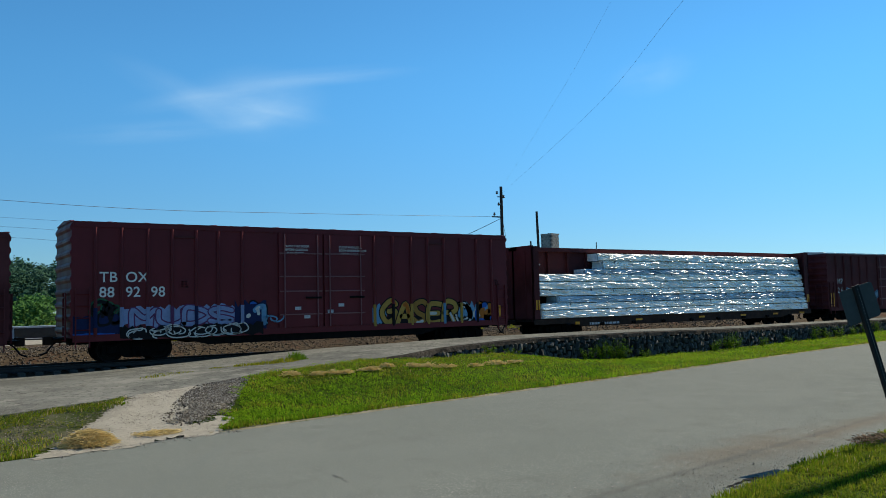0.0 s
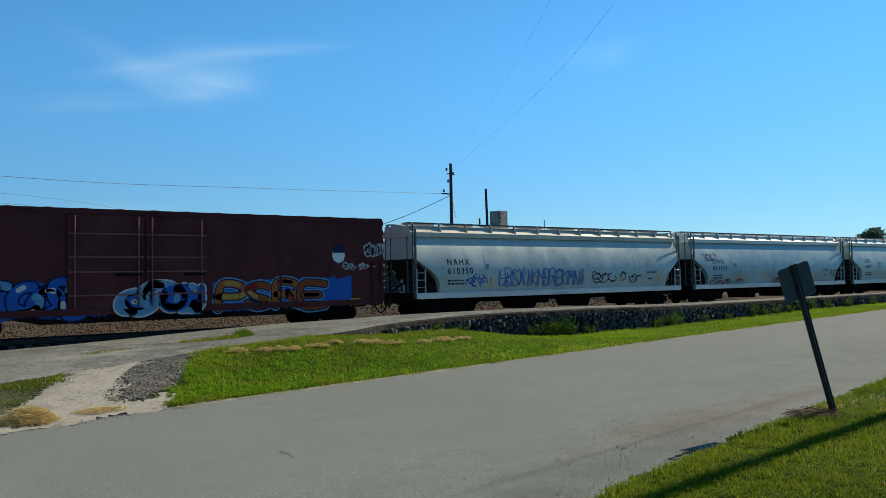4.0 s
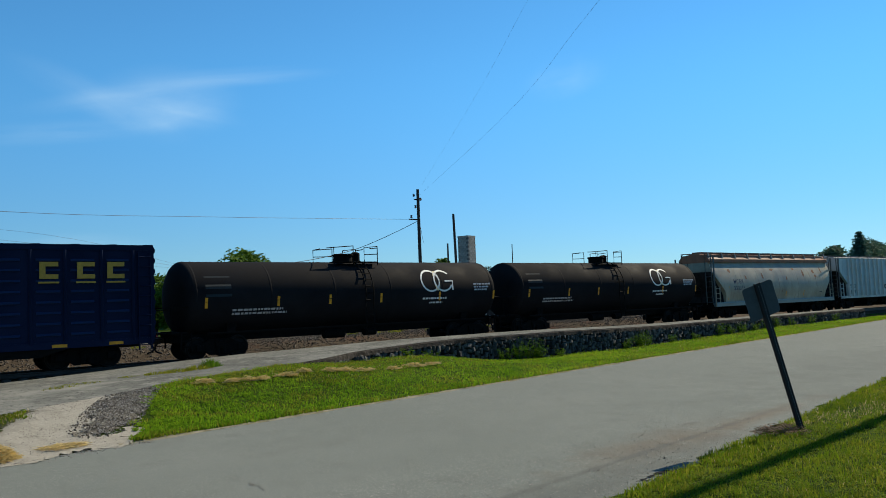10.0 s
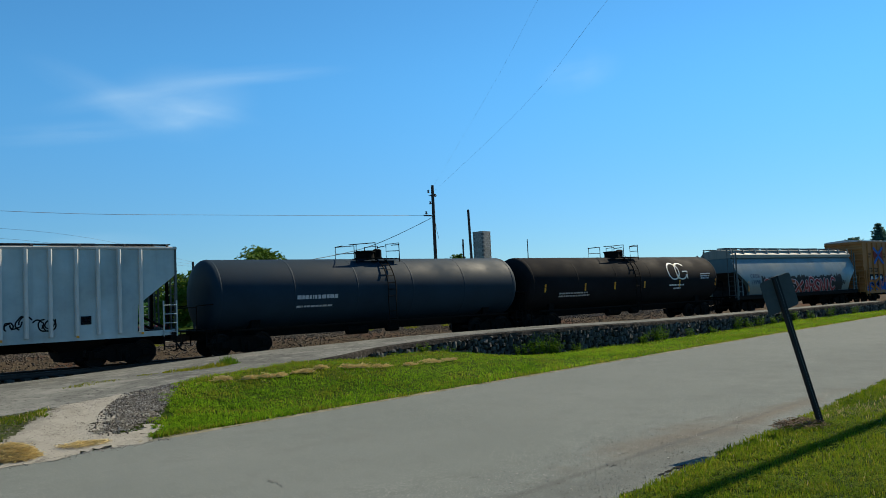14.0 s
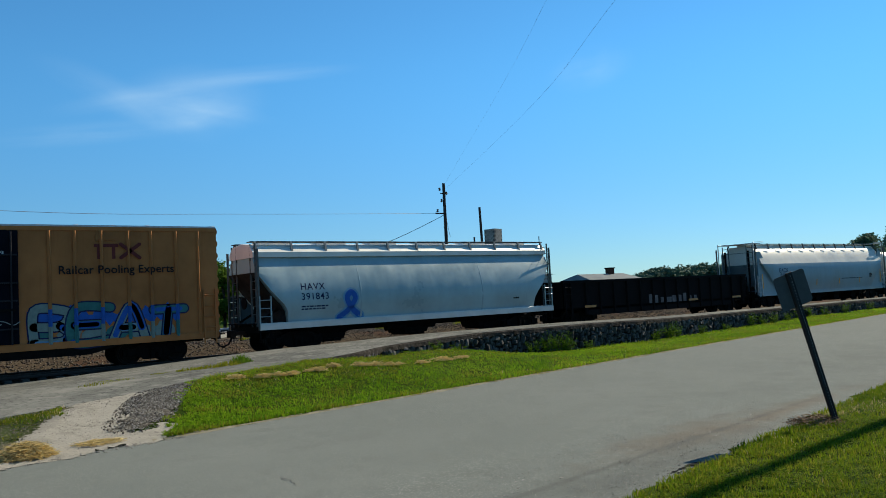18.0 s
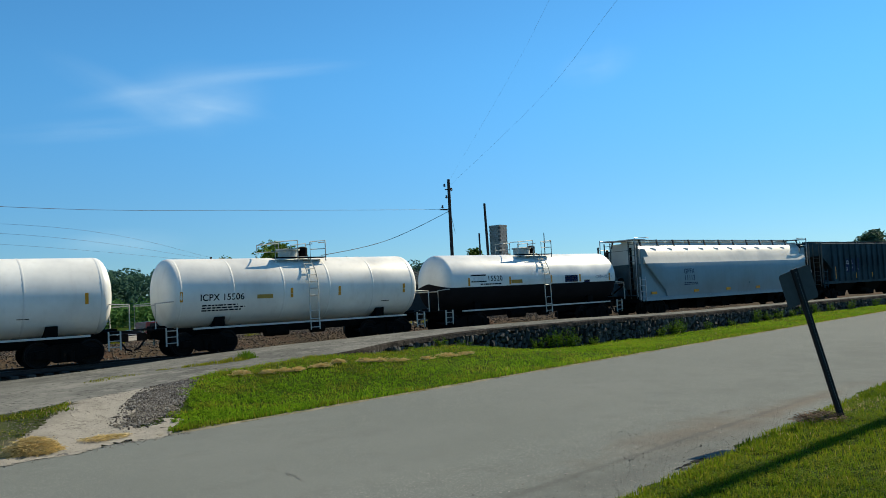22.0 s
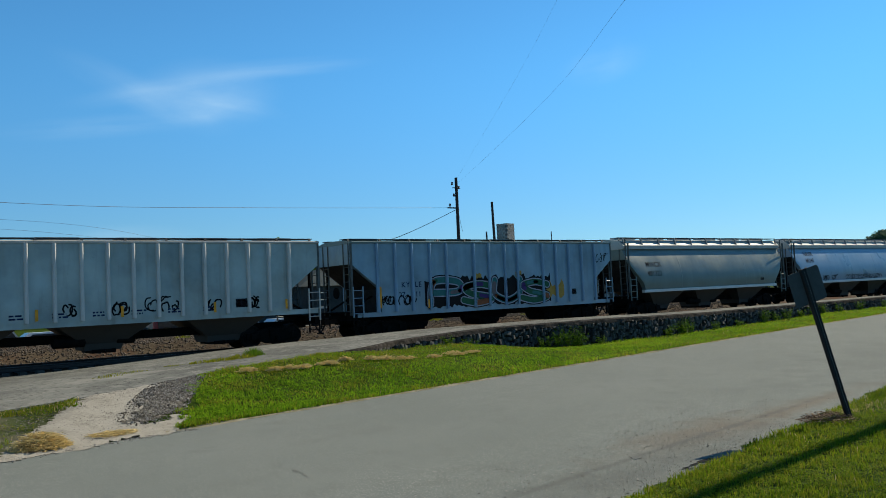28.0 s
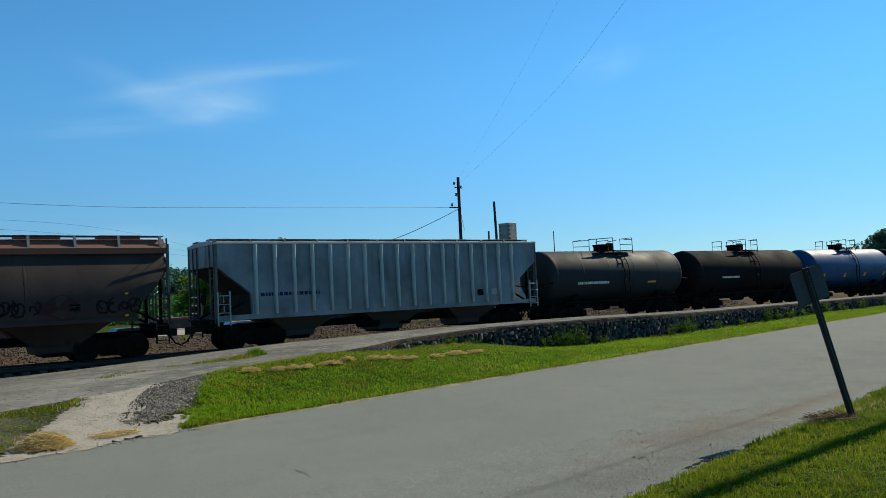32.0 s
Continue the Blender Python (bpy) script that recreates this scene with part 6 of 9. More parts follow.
    part("paper_label", Geo().box(-3.5, -3.2, -1.575, -1.56, 2.85, 2.97), WHITE_INK, car)
    # tanks
    for lab, s0, s1 in (("black tank car with white ring emblem and dusty shell", 194.1, 211.1), ("black tank car with white ring emblem", 212.3, 229.4)):
        car, sd, L = tank(lab, s0, s1, 4.0, 1.5, BLACK)
        emblem(car, 3.95, 3.02, 1.1, sd), tank_marks(car, sd, (-7.6, -4.4, -1.85, 0.9, 4.4, 8.0))
        part("patched_panel", Geo().add([(-7.55 + 1.1 * i, -(sd(2.5 + 0.42 * j) + 0.008), 2.5 + 0.42 * j) for i in (0, 1) for j in range(3)], [(0, 3, 4, 1), (1, 4, 5, 2)]), TANK_GREY, car)
    car, sd, L = hopper("rust-streaked grey covered hopper with orange roof edge", 231.1, 248.1, 4.72, "smooth", RUST_GREY, RUST_ROOF, GREY_C, bays=4, seams=5)
    lettering(car, "MCEX", -6.2, 2.5, 0.4, BLUE_INK, sd, gap=0.25), lettering(car, "330315", -6.25, 2.05, 0.4, BLUE_INK, sd, gap=0.2)
    placard(car, 6.2, 1.65, 0.4, 0.28, sd), reflectors(car, [-6.9], 1.4, 2.3, sd, 0.12), reflectors(car, [-4.2, -1.7, 0.9, 3.6], 1.45, 1.85, sd, 0.1)
    for i, (x, z, rx, rz) in enumerate(((-4.5, 2.9, 0.1, 0.22), (-2.2, 3.0, 0.12, 0.3), (1.2, 2.8, 0.1, 0.22), (3.9, 3.15, 0.2, 0.28), (5.6, 3.3, 0.26, 0.2), (5.75, 2.95, 0.2, 0.14), (6.9, 3.4, 0.12, 0.3), (-6.4, 3.4, 0.2, 0.16), (-0.6, 3.45, 0.3, 0.1), (2.6, 3.5, 0.25, 0.09), (-3.3, 2.2, 0.06, 0.2), (0.3, 1.9, 0.05, 0.16))):
        blotch(car, x, z, rx, rz, sd, RUST_DEEP, 300 + i)
    car, sd, L = hopper("light grey covered hopper with vertical ribs", 249.4, 267.45, 4.59, "rib", PALE_RIB, ROOF_DULL, bays=4, zb=1.24, rib_x=[-7.45, -6.74, -5.94, -5.13, -4.26, -3.49, -2.55, -1.73, -0.88, 0.13, 1.13, 2.0, 2.91, 3.72, 4.5, 5.37, 6.11, 6.86, 7.64], ribs=19, rib_mat=RIB_LIT)
    for txt, x, z in (("PT", -7.3, 1.9), ("LX", -6.6, 1.9), ("45", -7.33, 1.43), ("03", -6.6, 1.43), ("7", -5.8, 1.43)):
        lettering(car, txt, x, z, 0.38, BLACK_INK, sd)
    reflectors(car, [-7.5, -5.18, -2.6, 0.08, 2.86, 5.32, 7.6], 1.14, 1.65, flat(1.6), 0.1), placard(car, 5.5, 1.6, 0.36, 0.3, sd)
    scrawl(car, -0.85, 1.7, 0.95, 0.42, 3, sd, S_BLACK, 81, 0.05), scrawl(car, 3.0, 1.45, 1.5, 0.5, 4, sd, S_BLACK, 82, 0.05)
    car, sd, L = tank("slate-black tank car with a pale number", 268.7, 285.8, 4.0, 1.5, TANK_SLATE)
    bars(car, -4.6, 2.2, 2.4, 0.3, 1, GREY_INK, sd, 83), bars(car, -4.6, 1.85, 1.9, 0.14, 1, GREY_INK, sd, 84)
    car, sd, L = tank("black tank car with white ring emblem", 286.2, 304.1, 4.0, 1.5, BLACK)
    emblem(car, 3.95, 3.02, 1.1, sd), tank_marks(car, sd, (-7.6, -4.4, -1.85, 0.9, 4.4, 8.3))
    car, sd, L = hopper("grey-blue covered hopper with red graffiti", 306.0, 323.15, 4.56, "smooth", GREY_DEEP, ROOF_TAN, STEEL_DARK, bays=3, seams=4, cut="curl")
    lettering(car, "CRDX", -6.96, 2.4, 0.4, BLUE_INK, sd, gap=0.1), lettering(car, "13998", -6.97, 1.98, 0.4, BLUE_INK, sd, gap=0.15)
    spray_cloud(car, -5.6, 1.16, 11.6, 1.42, sd, S_BLACK, 91, 0.004, 0.2)
    rose = spray((0.40, 0.30, 0.31))
    sprayed_word(car, "ROMEX", -5.4, 1.14, 5.3, 1.12, sd, [S_RED, spray((0.15, 0.02, 0.012))], rose, None, 92, 0.21, 0.05, [spray((0.24, 0.05, 0.012))], 2), sprayed_word(car, "ARSNIC", 0.1, 1.16, 4.7, 1.05, sd, [S_RED, spray((0.2, 0.02, 0.02))], rose, None, 94, 0.19, 0.045)
    scrawl(car, 5.0, 1.6, 1.4, 0.5, 4, sd, S_BLACK, 93, 0.07), reflectors(car, [-7.35], 1.5, 2.2, sd, 0.12)
    # yellow high-cube boxcar
    car = boxcar("tall yellow-ochre high-cube boxcar with black doors", 324.62, 343.74, 5.32, OCHRE, DOOR_BLACK, ribs=OCHRE_RIBS, door=((-2.55, -0.05), (-0.05, 2.52)), roof_mat=ALU, rod_mat=DARK_GLINT)
    for txt, x, z in (("TB", -8.7, 2.55), ("OX", -7.85, 2.55)):
        lettering(car, txt, x, z, 0.5, BLACK_INK, W)
    part("number_panel", Geo().box(-8.62, -7.1, -1.57, -1.56, 1.35, 2.38), DOOR_BLACK, car), part("number_panel", Geo().box(-6.95, -6.3, -1.57, -1.56, 1.75, 2.35), DOOR_BLACK, car)
    for txt, x in (("66", -8.5), ("23", -7.8), ("46", -6.88)):
        lettering(car, txt, x, 1.96, 0.42, WHITE_INK, flat(1.575))
    for a, b, c, d in ((-7.8, 4.55, -7.0, 4.05), (-7.0, 4.05, -6.2, 4.55), (-7.75, 3.32, -7.05, 3.85), (-6.95, 3.85, -6.2, 3.32)):
        part("emblem_arm", Geo().add(*ribbon([(a, b), (c, d)], 0.24, flat(1.625), 0.012)), S_BLUE, car)
    for sgn in (-1, 1):
        part("emblem_wedge", Geo().prism_y([(-7.0 + sgn * 0.12, 3.95), (-7.0 + sgn * 0.8, 4.3), (-7.0 + sgn * 0.8, 3.6)], -1.63, -1.6), S_RED, car)
    bars(car, -8.75, 3.75, 0.65, 0.5, 2, BLACK_INK, W, 95), bars(car, -6.0, 3.75, 0.65, 0.45, 2, BLACK_INK, W, 96)
    lettering(car, "Railcar Pooling Experts", 3.75, 3.42, 0.42, BLACK_INK, flat(1.652))
    faded = spray((0.11, 0.022, 0.02))
    for x0, x1, z0, z1 in ((5.0, 5.85, 4.38, 4.5), (5.1, 5.22, 3.95, 4.38), (5.62, 5.74, 3.95, 4.38)):
        part("emblem_bar", Geo().box(x0, x1, -1.575, -1.56, z0, z1), faded, car)
    for pts in ([(5.92, 3.98), (6.6, 4.48)], [(5.92, 4.48), (6.6, 3.98)]):
        part("emblem_arm", Geo().add(*ribbon(pts, 0.13, flat(1.61), 0.012)), faded, car)
    part("route_board", Geo().box(5.05, 5.7, -1.60, -1.56, 4.62, 4.82), OCHRE, car)
    spray_cloud(car, -9.4, 0.86, 6.0, 0.9, W, S_BLUE, 97, 0.0045, 0.7), spray_cloud(car, -6.4, 1.2, 1.7, 1.25, W, S_BLUE, 120, 0.005, 0.6)
    sprayed_word(car, "SKME", -8.9, 0.86, 3.9, 1.2, W, [S_ORANGE, S_ORANGE, S_PINK, S_PINK], S_NAVY, S_BLUE, 121, 0.17, 0.045, [S_PINK, S_ORANGE], 1)
    sage = spray((0.15, 0.21, 0.19))
    sprayed_posts(car, OCHRE_RIBS, -9.2, -4.7, 0.98, 1.7, 1.56, 0.06, [S_BLUE, S_ORANGE, S_PINK, S_BLUE]), sprayed_posts(car, OCHRE_RIBS, 2.8, 8.2, 0.98, 1.6, 1.56, 0.06, [sage, S_TEAL]), sprayed_posts(car, OCHRE_RIBS, 2.8, 8.2, 1.6, 2.2, 1.56, 0.06, [S_BLUE])
    spray_cloud(car, 2.75, 1.5, 5.3, 0.85, W, S_BLUE, 98, 0.0045, 0.6), sprayed_word(car, "BEAT", 2.8, 0.86, 5.4, 1.45, W, [sage, S_TEAL], S_NAVY, None, 122, 0.2, 0.05, [S_BLUE, S_BLUE, S_BLUE, S_SKY], 5)
    for i, x in enumerate((3.2, 4.1, 5.0, 5.8, 6.6, 7.4)):
        blotch(car, x, 1.15 + 0.12 * (i % 2), 0.5, 0.34, flat(1.568), sage if i % 3 else S_TEAL, 130 + i, "sprayed_patch")
    scrawl(car, -1.9, 0.95, 4.1, 0.85, 5, flat(1.645), spray((0.17, 0.19, 0.18)), 99, 0.035)
    for x, z, mat in ((-0.9, 1.5, S_SKY), (0.55, 1.35, S_GOLD), (-1.45, 1.15, S_BLUE), (1.15, 1.2, S_BLUE), (1.7, 1.3, S_TEAL), (0.9, 1.55, S_RED)):
        blotch(car, x, z, 0.14, 0.18, flat(1.642), mat, int(x * 10) + 140, "sprayed_patch")
    mist = spray((0.15, 0.21, 0.25))
    for x, z, rx, rz, mat in ((-5.9, 1.35, 0.55, 0.6, S_BLUE), (-5.35, 1.2, 0.5, 0.45, S_SKY), (-4.75, 1.45, 0.6, 0.55, mist), (-4.0, 1.4, 0.6, 0.5, mist), (-3.6, 1.55, 0.4, 0.42, S_SKY), (-4.4, 1.1, 0.7, 0.3, mist)):
        blotch(car, x, z, rx, rz, flat(1.57 + rx * 0.003), mat, int(z * 100), "sprayed_patch")
    sprayed_posts(car, OCHRE_RIBS, -4.6, -3.3, 0.95, 1.8, 1.56, 0.06, [mist])
    door_notice(car, -1.85, 0.75)
    car, sd, L = hopper("pale grey covered hopper with a blue tag", 345.5, 362.35, 4.69, "smooth", GREY_B, ROOF_WHITE, SILL_WHITE, bays=3, seams=2)
    lettering(car, "HAVX", -6.5, 2.55, 0.4, BLUE_INK, sd, gap=0.1), lettering(car, "391843", -6.5, 2.13, 0.4, BLUE_INK, sd, gap=0.1)
    
    loop = smooth_line([(-4.65, 1.3), (-4.2, 1.62), (-3.86, 2.1), (-4.05, 2.38), (-4.28, 2.12), (-4.0, 1.65), (-3.55, 1.32)], 6)
    part("sprayed_halo", Geo().add(*ribbon(loop, 0.42, sd, 0.006)), S_SKY, car), part("sprayed_stroke", Geo().add(*ribbon(loop, 0.25, sd, 0.009)), S_BLUE, car)
    placard(car, 5.6, 1.7, 0.36, 0.26, sd), bars(car, -6.5, 1.7, 1.3, 0.22, 2, BLUE_INK, sd, 104)
    gondola()
    car, sd, L = hopper("round-topped covered hopper with sunlit top and shaded sides painted in", 382.0, 401.0, 4.62, "round", SIDE_SHADED, TOP_SUNLIT, bays=5, rail=True, ladder_mat=ALU, end_in=0.7, seams=0)
    lettering(car, "GACX", -6.8, 2.5, 0.42, BLUE_INK, sd), lettering(car, "10103", -6.8, 2.15, 0.42, BLUE_INK, sd)
    placard(car, 6.5, 1.9, 0.36, 0.3, sd), reflectors(car, [-4.95, -1.75, 1.6, 4.8], 1.5, 1.9, sd, 0.1), reflectors(car, [-8.75, 8.6], 1.45, 2.45, flat(1.45), 0.14), bars(car, -6.8, 1.7, 2.2, 0.25, 2, BLUE_INK, sd, 105), bars(car, 2.0, 1.85, 3.6, 0.1, 1, BLUE_INK, sd, 106)
    car, sd, L = tank("white tank car with black lettering", 402.1, 416.0, 3.95, 1.45, WHITE, dome_mat=PALE_STEEL, rail_mat=PALE_STEEL, walk_x=0.6)
    lettering(car, "SHPX", -4.5, 1.97, 0.36, BLACK_INK, sd, gap=0.1), lettering(car, "205678", -3.2, 1.97, 0.36, BLACK_INK, sd, gap=0.1), bars(car, -4.6, 1.55, 3.4, 0.26, 2, GREY_INK, sd, 107)
    reflectors(car, [-5.9, -3.2, -0.6, 2.4, 5.8], 2.2, 2.6, sd, 0.12), placard(car, 3.6, 1.75, 0.4, 0.3, sd)
    car, sd, L = tank("cream-white tank car with black lettering", 417.8, 429.8, 3.85, 1.4, CREAM, dome_mat=PALE_STEEL, rail_mat=PALE_STEEL, walk_x=0.0)
    lettering(car, "ICPX 15506", -4.7, 2.12, 0.36, BLACK_INK, sd), bars(car, -4.6, 1.7, 2.0, 0.3, 3, BLACK_INK, sd, 108), placard(car, 3.8, 1.75, 0.4, 0.3, sd), reflectors(car, [-5.5, -0.8, 1.5, 4.9], 2.1, 2.5, sd, 0.12), part("amber_placard", Geo().box(-2.3, -1.6, -sd(2.2) - 0.012, -sd(2.2) + 0.03, 2.12, 2.28), S_GOLD, car)
    car, sd, L = tank("white tank car with a black lower half", 431.2, 443.8, 3.85, 1.4, WHITE, low_mat=BLACK, dome_mat=PALE_STEEL, rail_mat=PALE_STEEL, walk_x=0.2)
    part("mark_panel", Geo().add([(-4.7 + 0.98 * i, -(sd(2.42 + 0.38 * j) + 0.006), 2.42 + 0.38 * j) for i in (0, 1) for j in (0, 1)], [(0, 2, 3, 1)]), BLACK_INK, car)
    lettering(car, "ICPX", -4.62, 2.47, 0.34, WHITE_INK, lambda z: sd(z) + 0.003), lettering(car, "15520", -3.65, 2.47, 0.36, BLACK_INK, sd, gap=0.1)
    bars(car, -4.1, 2.28, 1.8, 0.12, 1, BLACK_INK, sd, 109), reflectors(car, [-4.9, -2.2, 0.75, 2.95, 5.35], 2.25, 2.65, sd, 0.12)
    placard(car, 1.85, 2.25, 0.98, 0.36, sd, BLUE_INK, 9), placard(car, 3.35, 2.2, 0.42, 0.34, sd, BLUE_INK, 10), scrawl(car, 4.25, 2.4, 1.3, 0.16, 6, sd, GREY_INK, 110, 0.03), part("amber_placard", Geo().box(-2.05, -1.3, -sd(2.4) - 0.012, -sd(2.4) + 0.03, 2.3, 2.48), S_GOLD, car)
    car, sd, L = hopper("round-topped covered hopper with painted-in sunlit top, shaded sides and amber patches", 445.3, 464.5, 4.62, "round", SIDE_SHADED, TOP_SUNLIT, bays=5, rail=True, ladder_mat=ALU, end_in=0.7, seams=0)
    lettering(car, "GPFX", -5.4, 2.45, 0.42, BLUE_INK, sd), lettering(car, "11113", -5.4, 2.05, 0.42, BLUE_INK, sd), placard(car, 6.5, 1.9, 0.36, 0.3, sd), bars(car, -5.4, 1.75, 1.6, 0.2, 2, BLUE_INK, sd, 112)
    for x in (-8.5, -4.4, -1.0, 2.4, 5.6, 8.4):
        part("reflector", Geo().box(x, x + 0.45, -1.56, -1.5, 1.3, 1.45), YELLOW, car, "amber reflective patch")
    # ribbed hoppers
    rx = [-7.2 + 0.9 * i for i in range(17)]
    car, sd, L = hopper("dark green-black ribbed covered hopper with blue graffiti", 466.2, 483.5, 4.47, "rib", GREEN_BLACK, GREEN_BLACK, bays=3, ribs=17, rib_x=rx, zb=1.45)
    for txt, x, z in (("NO", -5.35, 2.67), ("KL", -4.56, 2.67), ("83", -5.36, 2.18), ("47", -4.58, 2.18), ("16", -3.7, 2.18)):
        lettering(car, txt, x, z, 0.42, GREY_INK, sd)
    for x in (-5.42, -4.62, -3.76):
        part("repaint_patch", Geo().box(x, x + 0.66, -1.5225, -1.51, 2.1, 3.1), S_NAVY, car)
    reflectors(car, [-7.0, 7.2], 1.6, 2.5, flat(1.61), 0.1), reflectors(car, [-3.9, -1.3, 1.55, 4.1], 1.6, 2.0, flat(1.61), 0.1), scrawl(car, 1.5, 1.7, 0.7, 1.5, 2, sd, GREY_INK, 113, 0.05), graffiti(car, 1.9, 1.7, 1.0, 1.3, 1, sd, [S_BLUE], S_NAVY, None, 114, 0.12), vent_panel(car, 3.6, 1.75, 0.5, sd, S_BLUE)
    for k, (s0, s1, m, nums) in enumerate(((484.7, 502.35, GREY_RIB, None), (503.9, 521.3, GREY_RIB, ("82", "84", "15")), (522.8, 540.05, GREY_RIB, ("82", "54", "08")))):
        car, sd, L = hopper("dull grey ribbed covered hopper with rust spots and tan funnels", s0, s1, 4.53, "rib", m, ROOF_DULL, bays=3, ribs=17, rib_x=rx, rib_mat=RIB_LIT, zb=1.5, low=FUNNEL, ladder_mat=RIB_LIT)
        reflectors(car, [-7.25, -4.95, -2.45, 0.4, 3.9, 6.95], 1.55, 1.95, flat(1.61), 0.1)
        if nums:
            for txt, x, z in (("NO", -7.06, 2.5), ("KL", -6.25, 2.5), (nums[0], -7.06, 1.98), (nums[1], -6.25, 1.98), (nums[2], -5.4, 1.98)):
                lettering(car, txt, x, z, 0.42, BLUE_INK, sd)
        else:
            bars(car, -6.0, 2.0, 2.2, 0.3, 1, BLUE_INK, sd, 115)
        placard(car, 4.85, 1.7, 0.5, 0.34, sd)
        for q in range(7):
            bars(car, -4.6 + q * 1.35, 1.62, 0.55, 0.22, 2, BLUE_INK, sd, 120 + q)
        scrawl(car, 1.4, 1.72, 0.75, 0.5, 2, sd, S_BLACK, 130 + k, 0.05)
        if k == 2:
            for q in range(5):
                scrawl(car, -1.6 + q * 1.75, 1.65, 0.5, 0.45, 2, sd, S_BLACK, 140 + q, 0.06)
    car, sd, L = hopper("blue-grey ribbed covered hopper with a big colourful graffiti piece", 541.6, 558.45, 4.53, "rib", KYLE_BLUE, GREY_C, bays=3, ribs=17, rib_x=BLUE_RIBS, rib_mat=SKY_PAINT, zb=1.18)
    lettering(car, "KY", -5.8, 2.25, 0.34, BLUE_INK, sd, gap=0.2), lettering(car, "LE", -5.05, 2.25, 0.34, BLUE_INK, sd, gap=0.2), lettering(car, "27", -5.95, 1.8, 0.34, BLUE_INK, sd), lettering(car, "11", -5.05, 1.8, 0.34, BLUE_INK, sd)
    lilac = spray((0.27, 0.29, 0.34))
    spray_cloud(car, -4.5, 1.16, 8.1, 1.6, sd, S_BLACK, 151, 0.004, 0.22)
    for x0, w0, z0, h0, q in ((3.3, 1.3, 1.35, 1.05, 152), (-1.5, 0.45, 2.5, 0.4, 153), (1.2, 0.4, 2.5, 0.4, 157)):
        spray_cloud(car, x0, z0, w0, h0, sd, S_GOLD, q, 0.0052, 0.4)
    sprayed_posts(car, BLUE_RIBS, -4.3, 3.6, 1.2, 2.4, 1.52, 0.105, [S_TEAL, S_PURPLE, S_GREEN])
    sprayed_word(car, "PSUS", -4.2, 1.2, 7.6, 1.3, sd, [S_TEAL, S_GREEN, S_TEAL, S_GREEN], lilac, S_BLACK, 158, 0.22, 0.05, [S_PURPLE, S_TEAL, S_GREEN, spray((0.12, 0.10, 0.10)), S_SKY, spray((0.20, 0.07, 0.03))], 6)
    reflectors(car, [-7.05, 6.95], 1.35, 2.3, flat(1.61), 0.11), reflectors(car, [-4.4], 1.25, 1.65, flat(1.61), 0.1), placard(car, 5.2, 1.55, 0.3, 0.28, sd), scrawl(car, -6.9, 1.5, 0.8, 0.4, 4, sd, S_BLACK, 154, 0.06), scrawl(car, 7.1, 3.2, 0.9, 0.5, 4, sd, S_BLACK, 155, 0.04), scrawl(car, -6.0, 1.4, 0.9, 0.5, 3, sd, S_BLACK, 156, 0.05)
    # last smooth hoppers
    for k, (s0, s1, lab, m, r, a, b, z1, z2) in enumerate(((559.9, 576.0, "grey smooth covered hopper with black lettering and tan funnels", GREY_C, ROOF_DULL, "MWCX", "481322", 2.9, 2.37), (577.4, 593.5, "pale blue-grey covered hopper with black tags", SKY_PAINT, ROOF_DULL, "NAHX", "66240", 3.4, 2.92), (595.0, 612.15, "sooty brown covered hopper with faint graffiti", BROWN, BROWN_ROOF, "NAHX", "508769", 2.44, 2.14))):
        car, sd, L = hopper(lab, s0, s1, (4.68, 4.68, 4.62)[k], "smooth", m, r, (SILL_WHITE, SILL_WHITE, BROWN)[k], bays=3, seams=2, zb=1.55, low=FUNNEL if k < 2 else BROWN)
        if k == 2:
            part("repaint_patch", Geo().add([(-6.76 + 1.25 * i, -(sd(1.65 + 0.35 * j) + 0.005), 1.65 + 0.35 * j) for i in (0, 1) for j in range(4)], [(j, j + 4, j + 5, j + 1) for j in range(3)]), plain("slate patch paint", (0.10, 0.12, 0.14), 0.6), car)
        lettering(car, a, -6.5 if k < 2 else -6.73, z1, 0.42 if k < 2 else 0.34, BLACK_INK, lambda z: sd(z) + 0.003), lettering(car, b, -6.5 if k < 2 else -6.73, z2, 0.42 if k < 2 else 0.34, BLACK_INK, lambda z: sd(z) + 0.003)
        placard(car, 5.0, 1.85, 0.36, 0.26, sd)
        if k == 1:
            for x, w, q in ((-6.2, 1.2, 161), (-4.8, 1.0, 162), (-3.3, 0.7, 163), (-1.5, 1.4, 164), (0.3, 2.3, 165), (3.0, 1.2, 166), (5.0, 1.5, 167)):
                scrawl(car, x, 1.6, w, 0.36, max(2, int(w / 0.3)), sd, S_BLACK, q, 0.05)
            reflectors(car, [-6.8, 6.6], 1.75, 2.6, sd, 0.13)
        if k == 2:
            reflectors(car, [-7.38, 6.9], 1.58, 2.45, sd, 0.12)
            for x, z, rx, rz, mat in ((-4.3, 2.1, 0.7, 0.65, spray((0.042, 0.014, 0.011))), (-2.7, 2.1, 0.6, 0.7, spray((0.016, 0.026, 0.023))), (-0.9, 2.2, 0.7, 0.6, spray((0.036, 0.017, 0.012))), (1.4, 1.9, 0.8, 0.45, spray((0.018, 0.022, 0.02))), (4.6, 2.0, 0.9, 0.5, spray((0.034, 0.016, 0.012)))):
                blotch(car, x, z, rx, rz, lambda q: sd(q) - 0.002, mat, int(x * 7) + 300, "faded_patch")
            for x, q in ((-5.2, 171), (-2.9, 172), (-1.2, 173), (0.8, 174), (2.6, 175), (6.0, 176)):
                scrawl(car, x, 1.75, 1.3, 0.5, 4, sd, S_BLACK, q, 0.07)
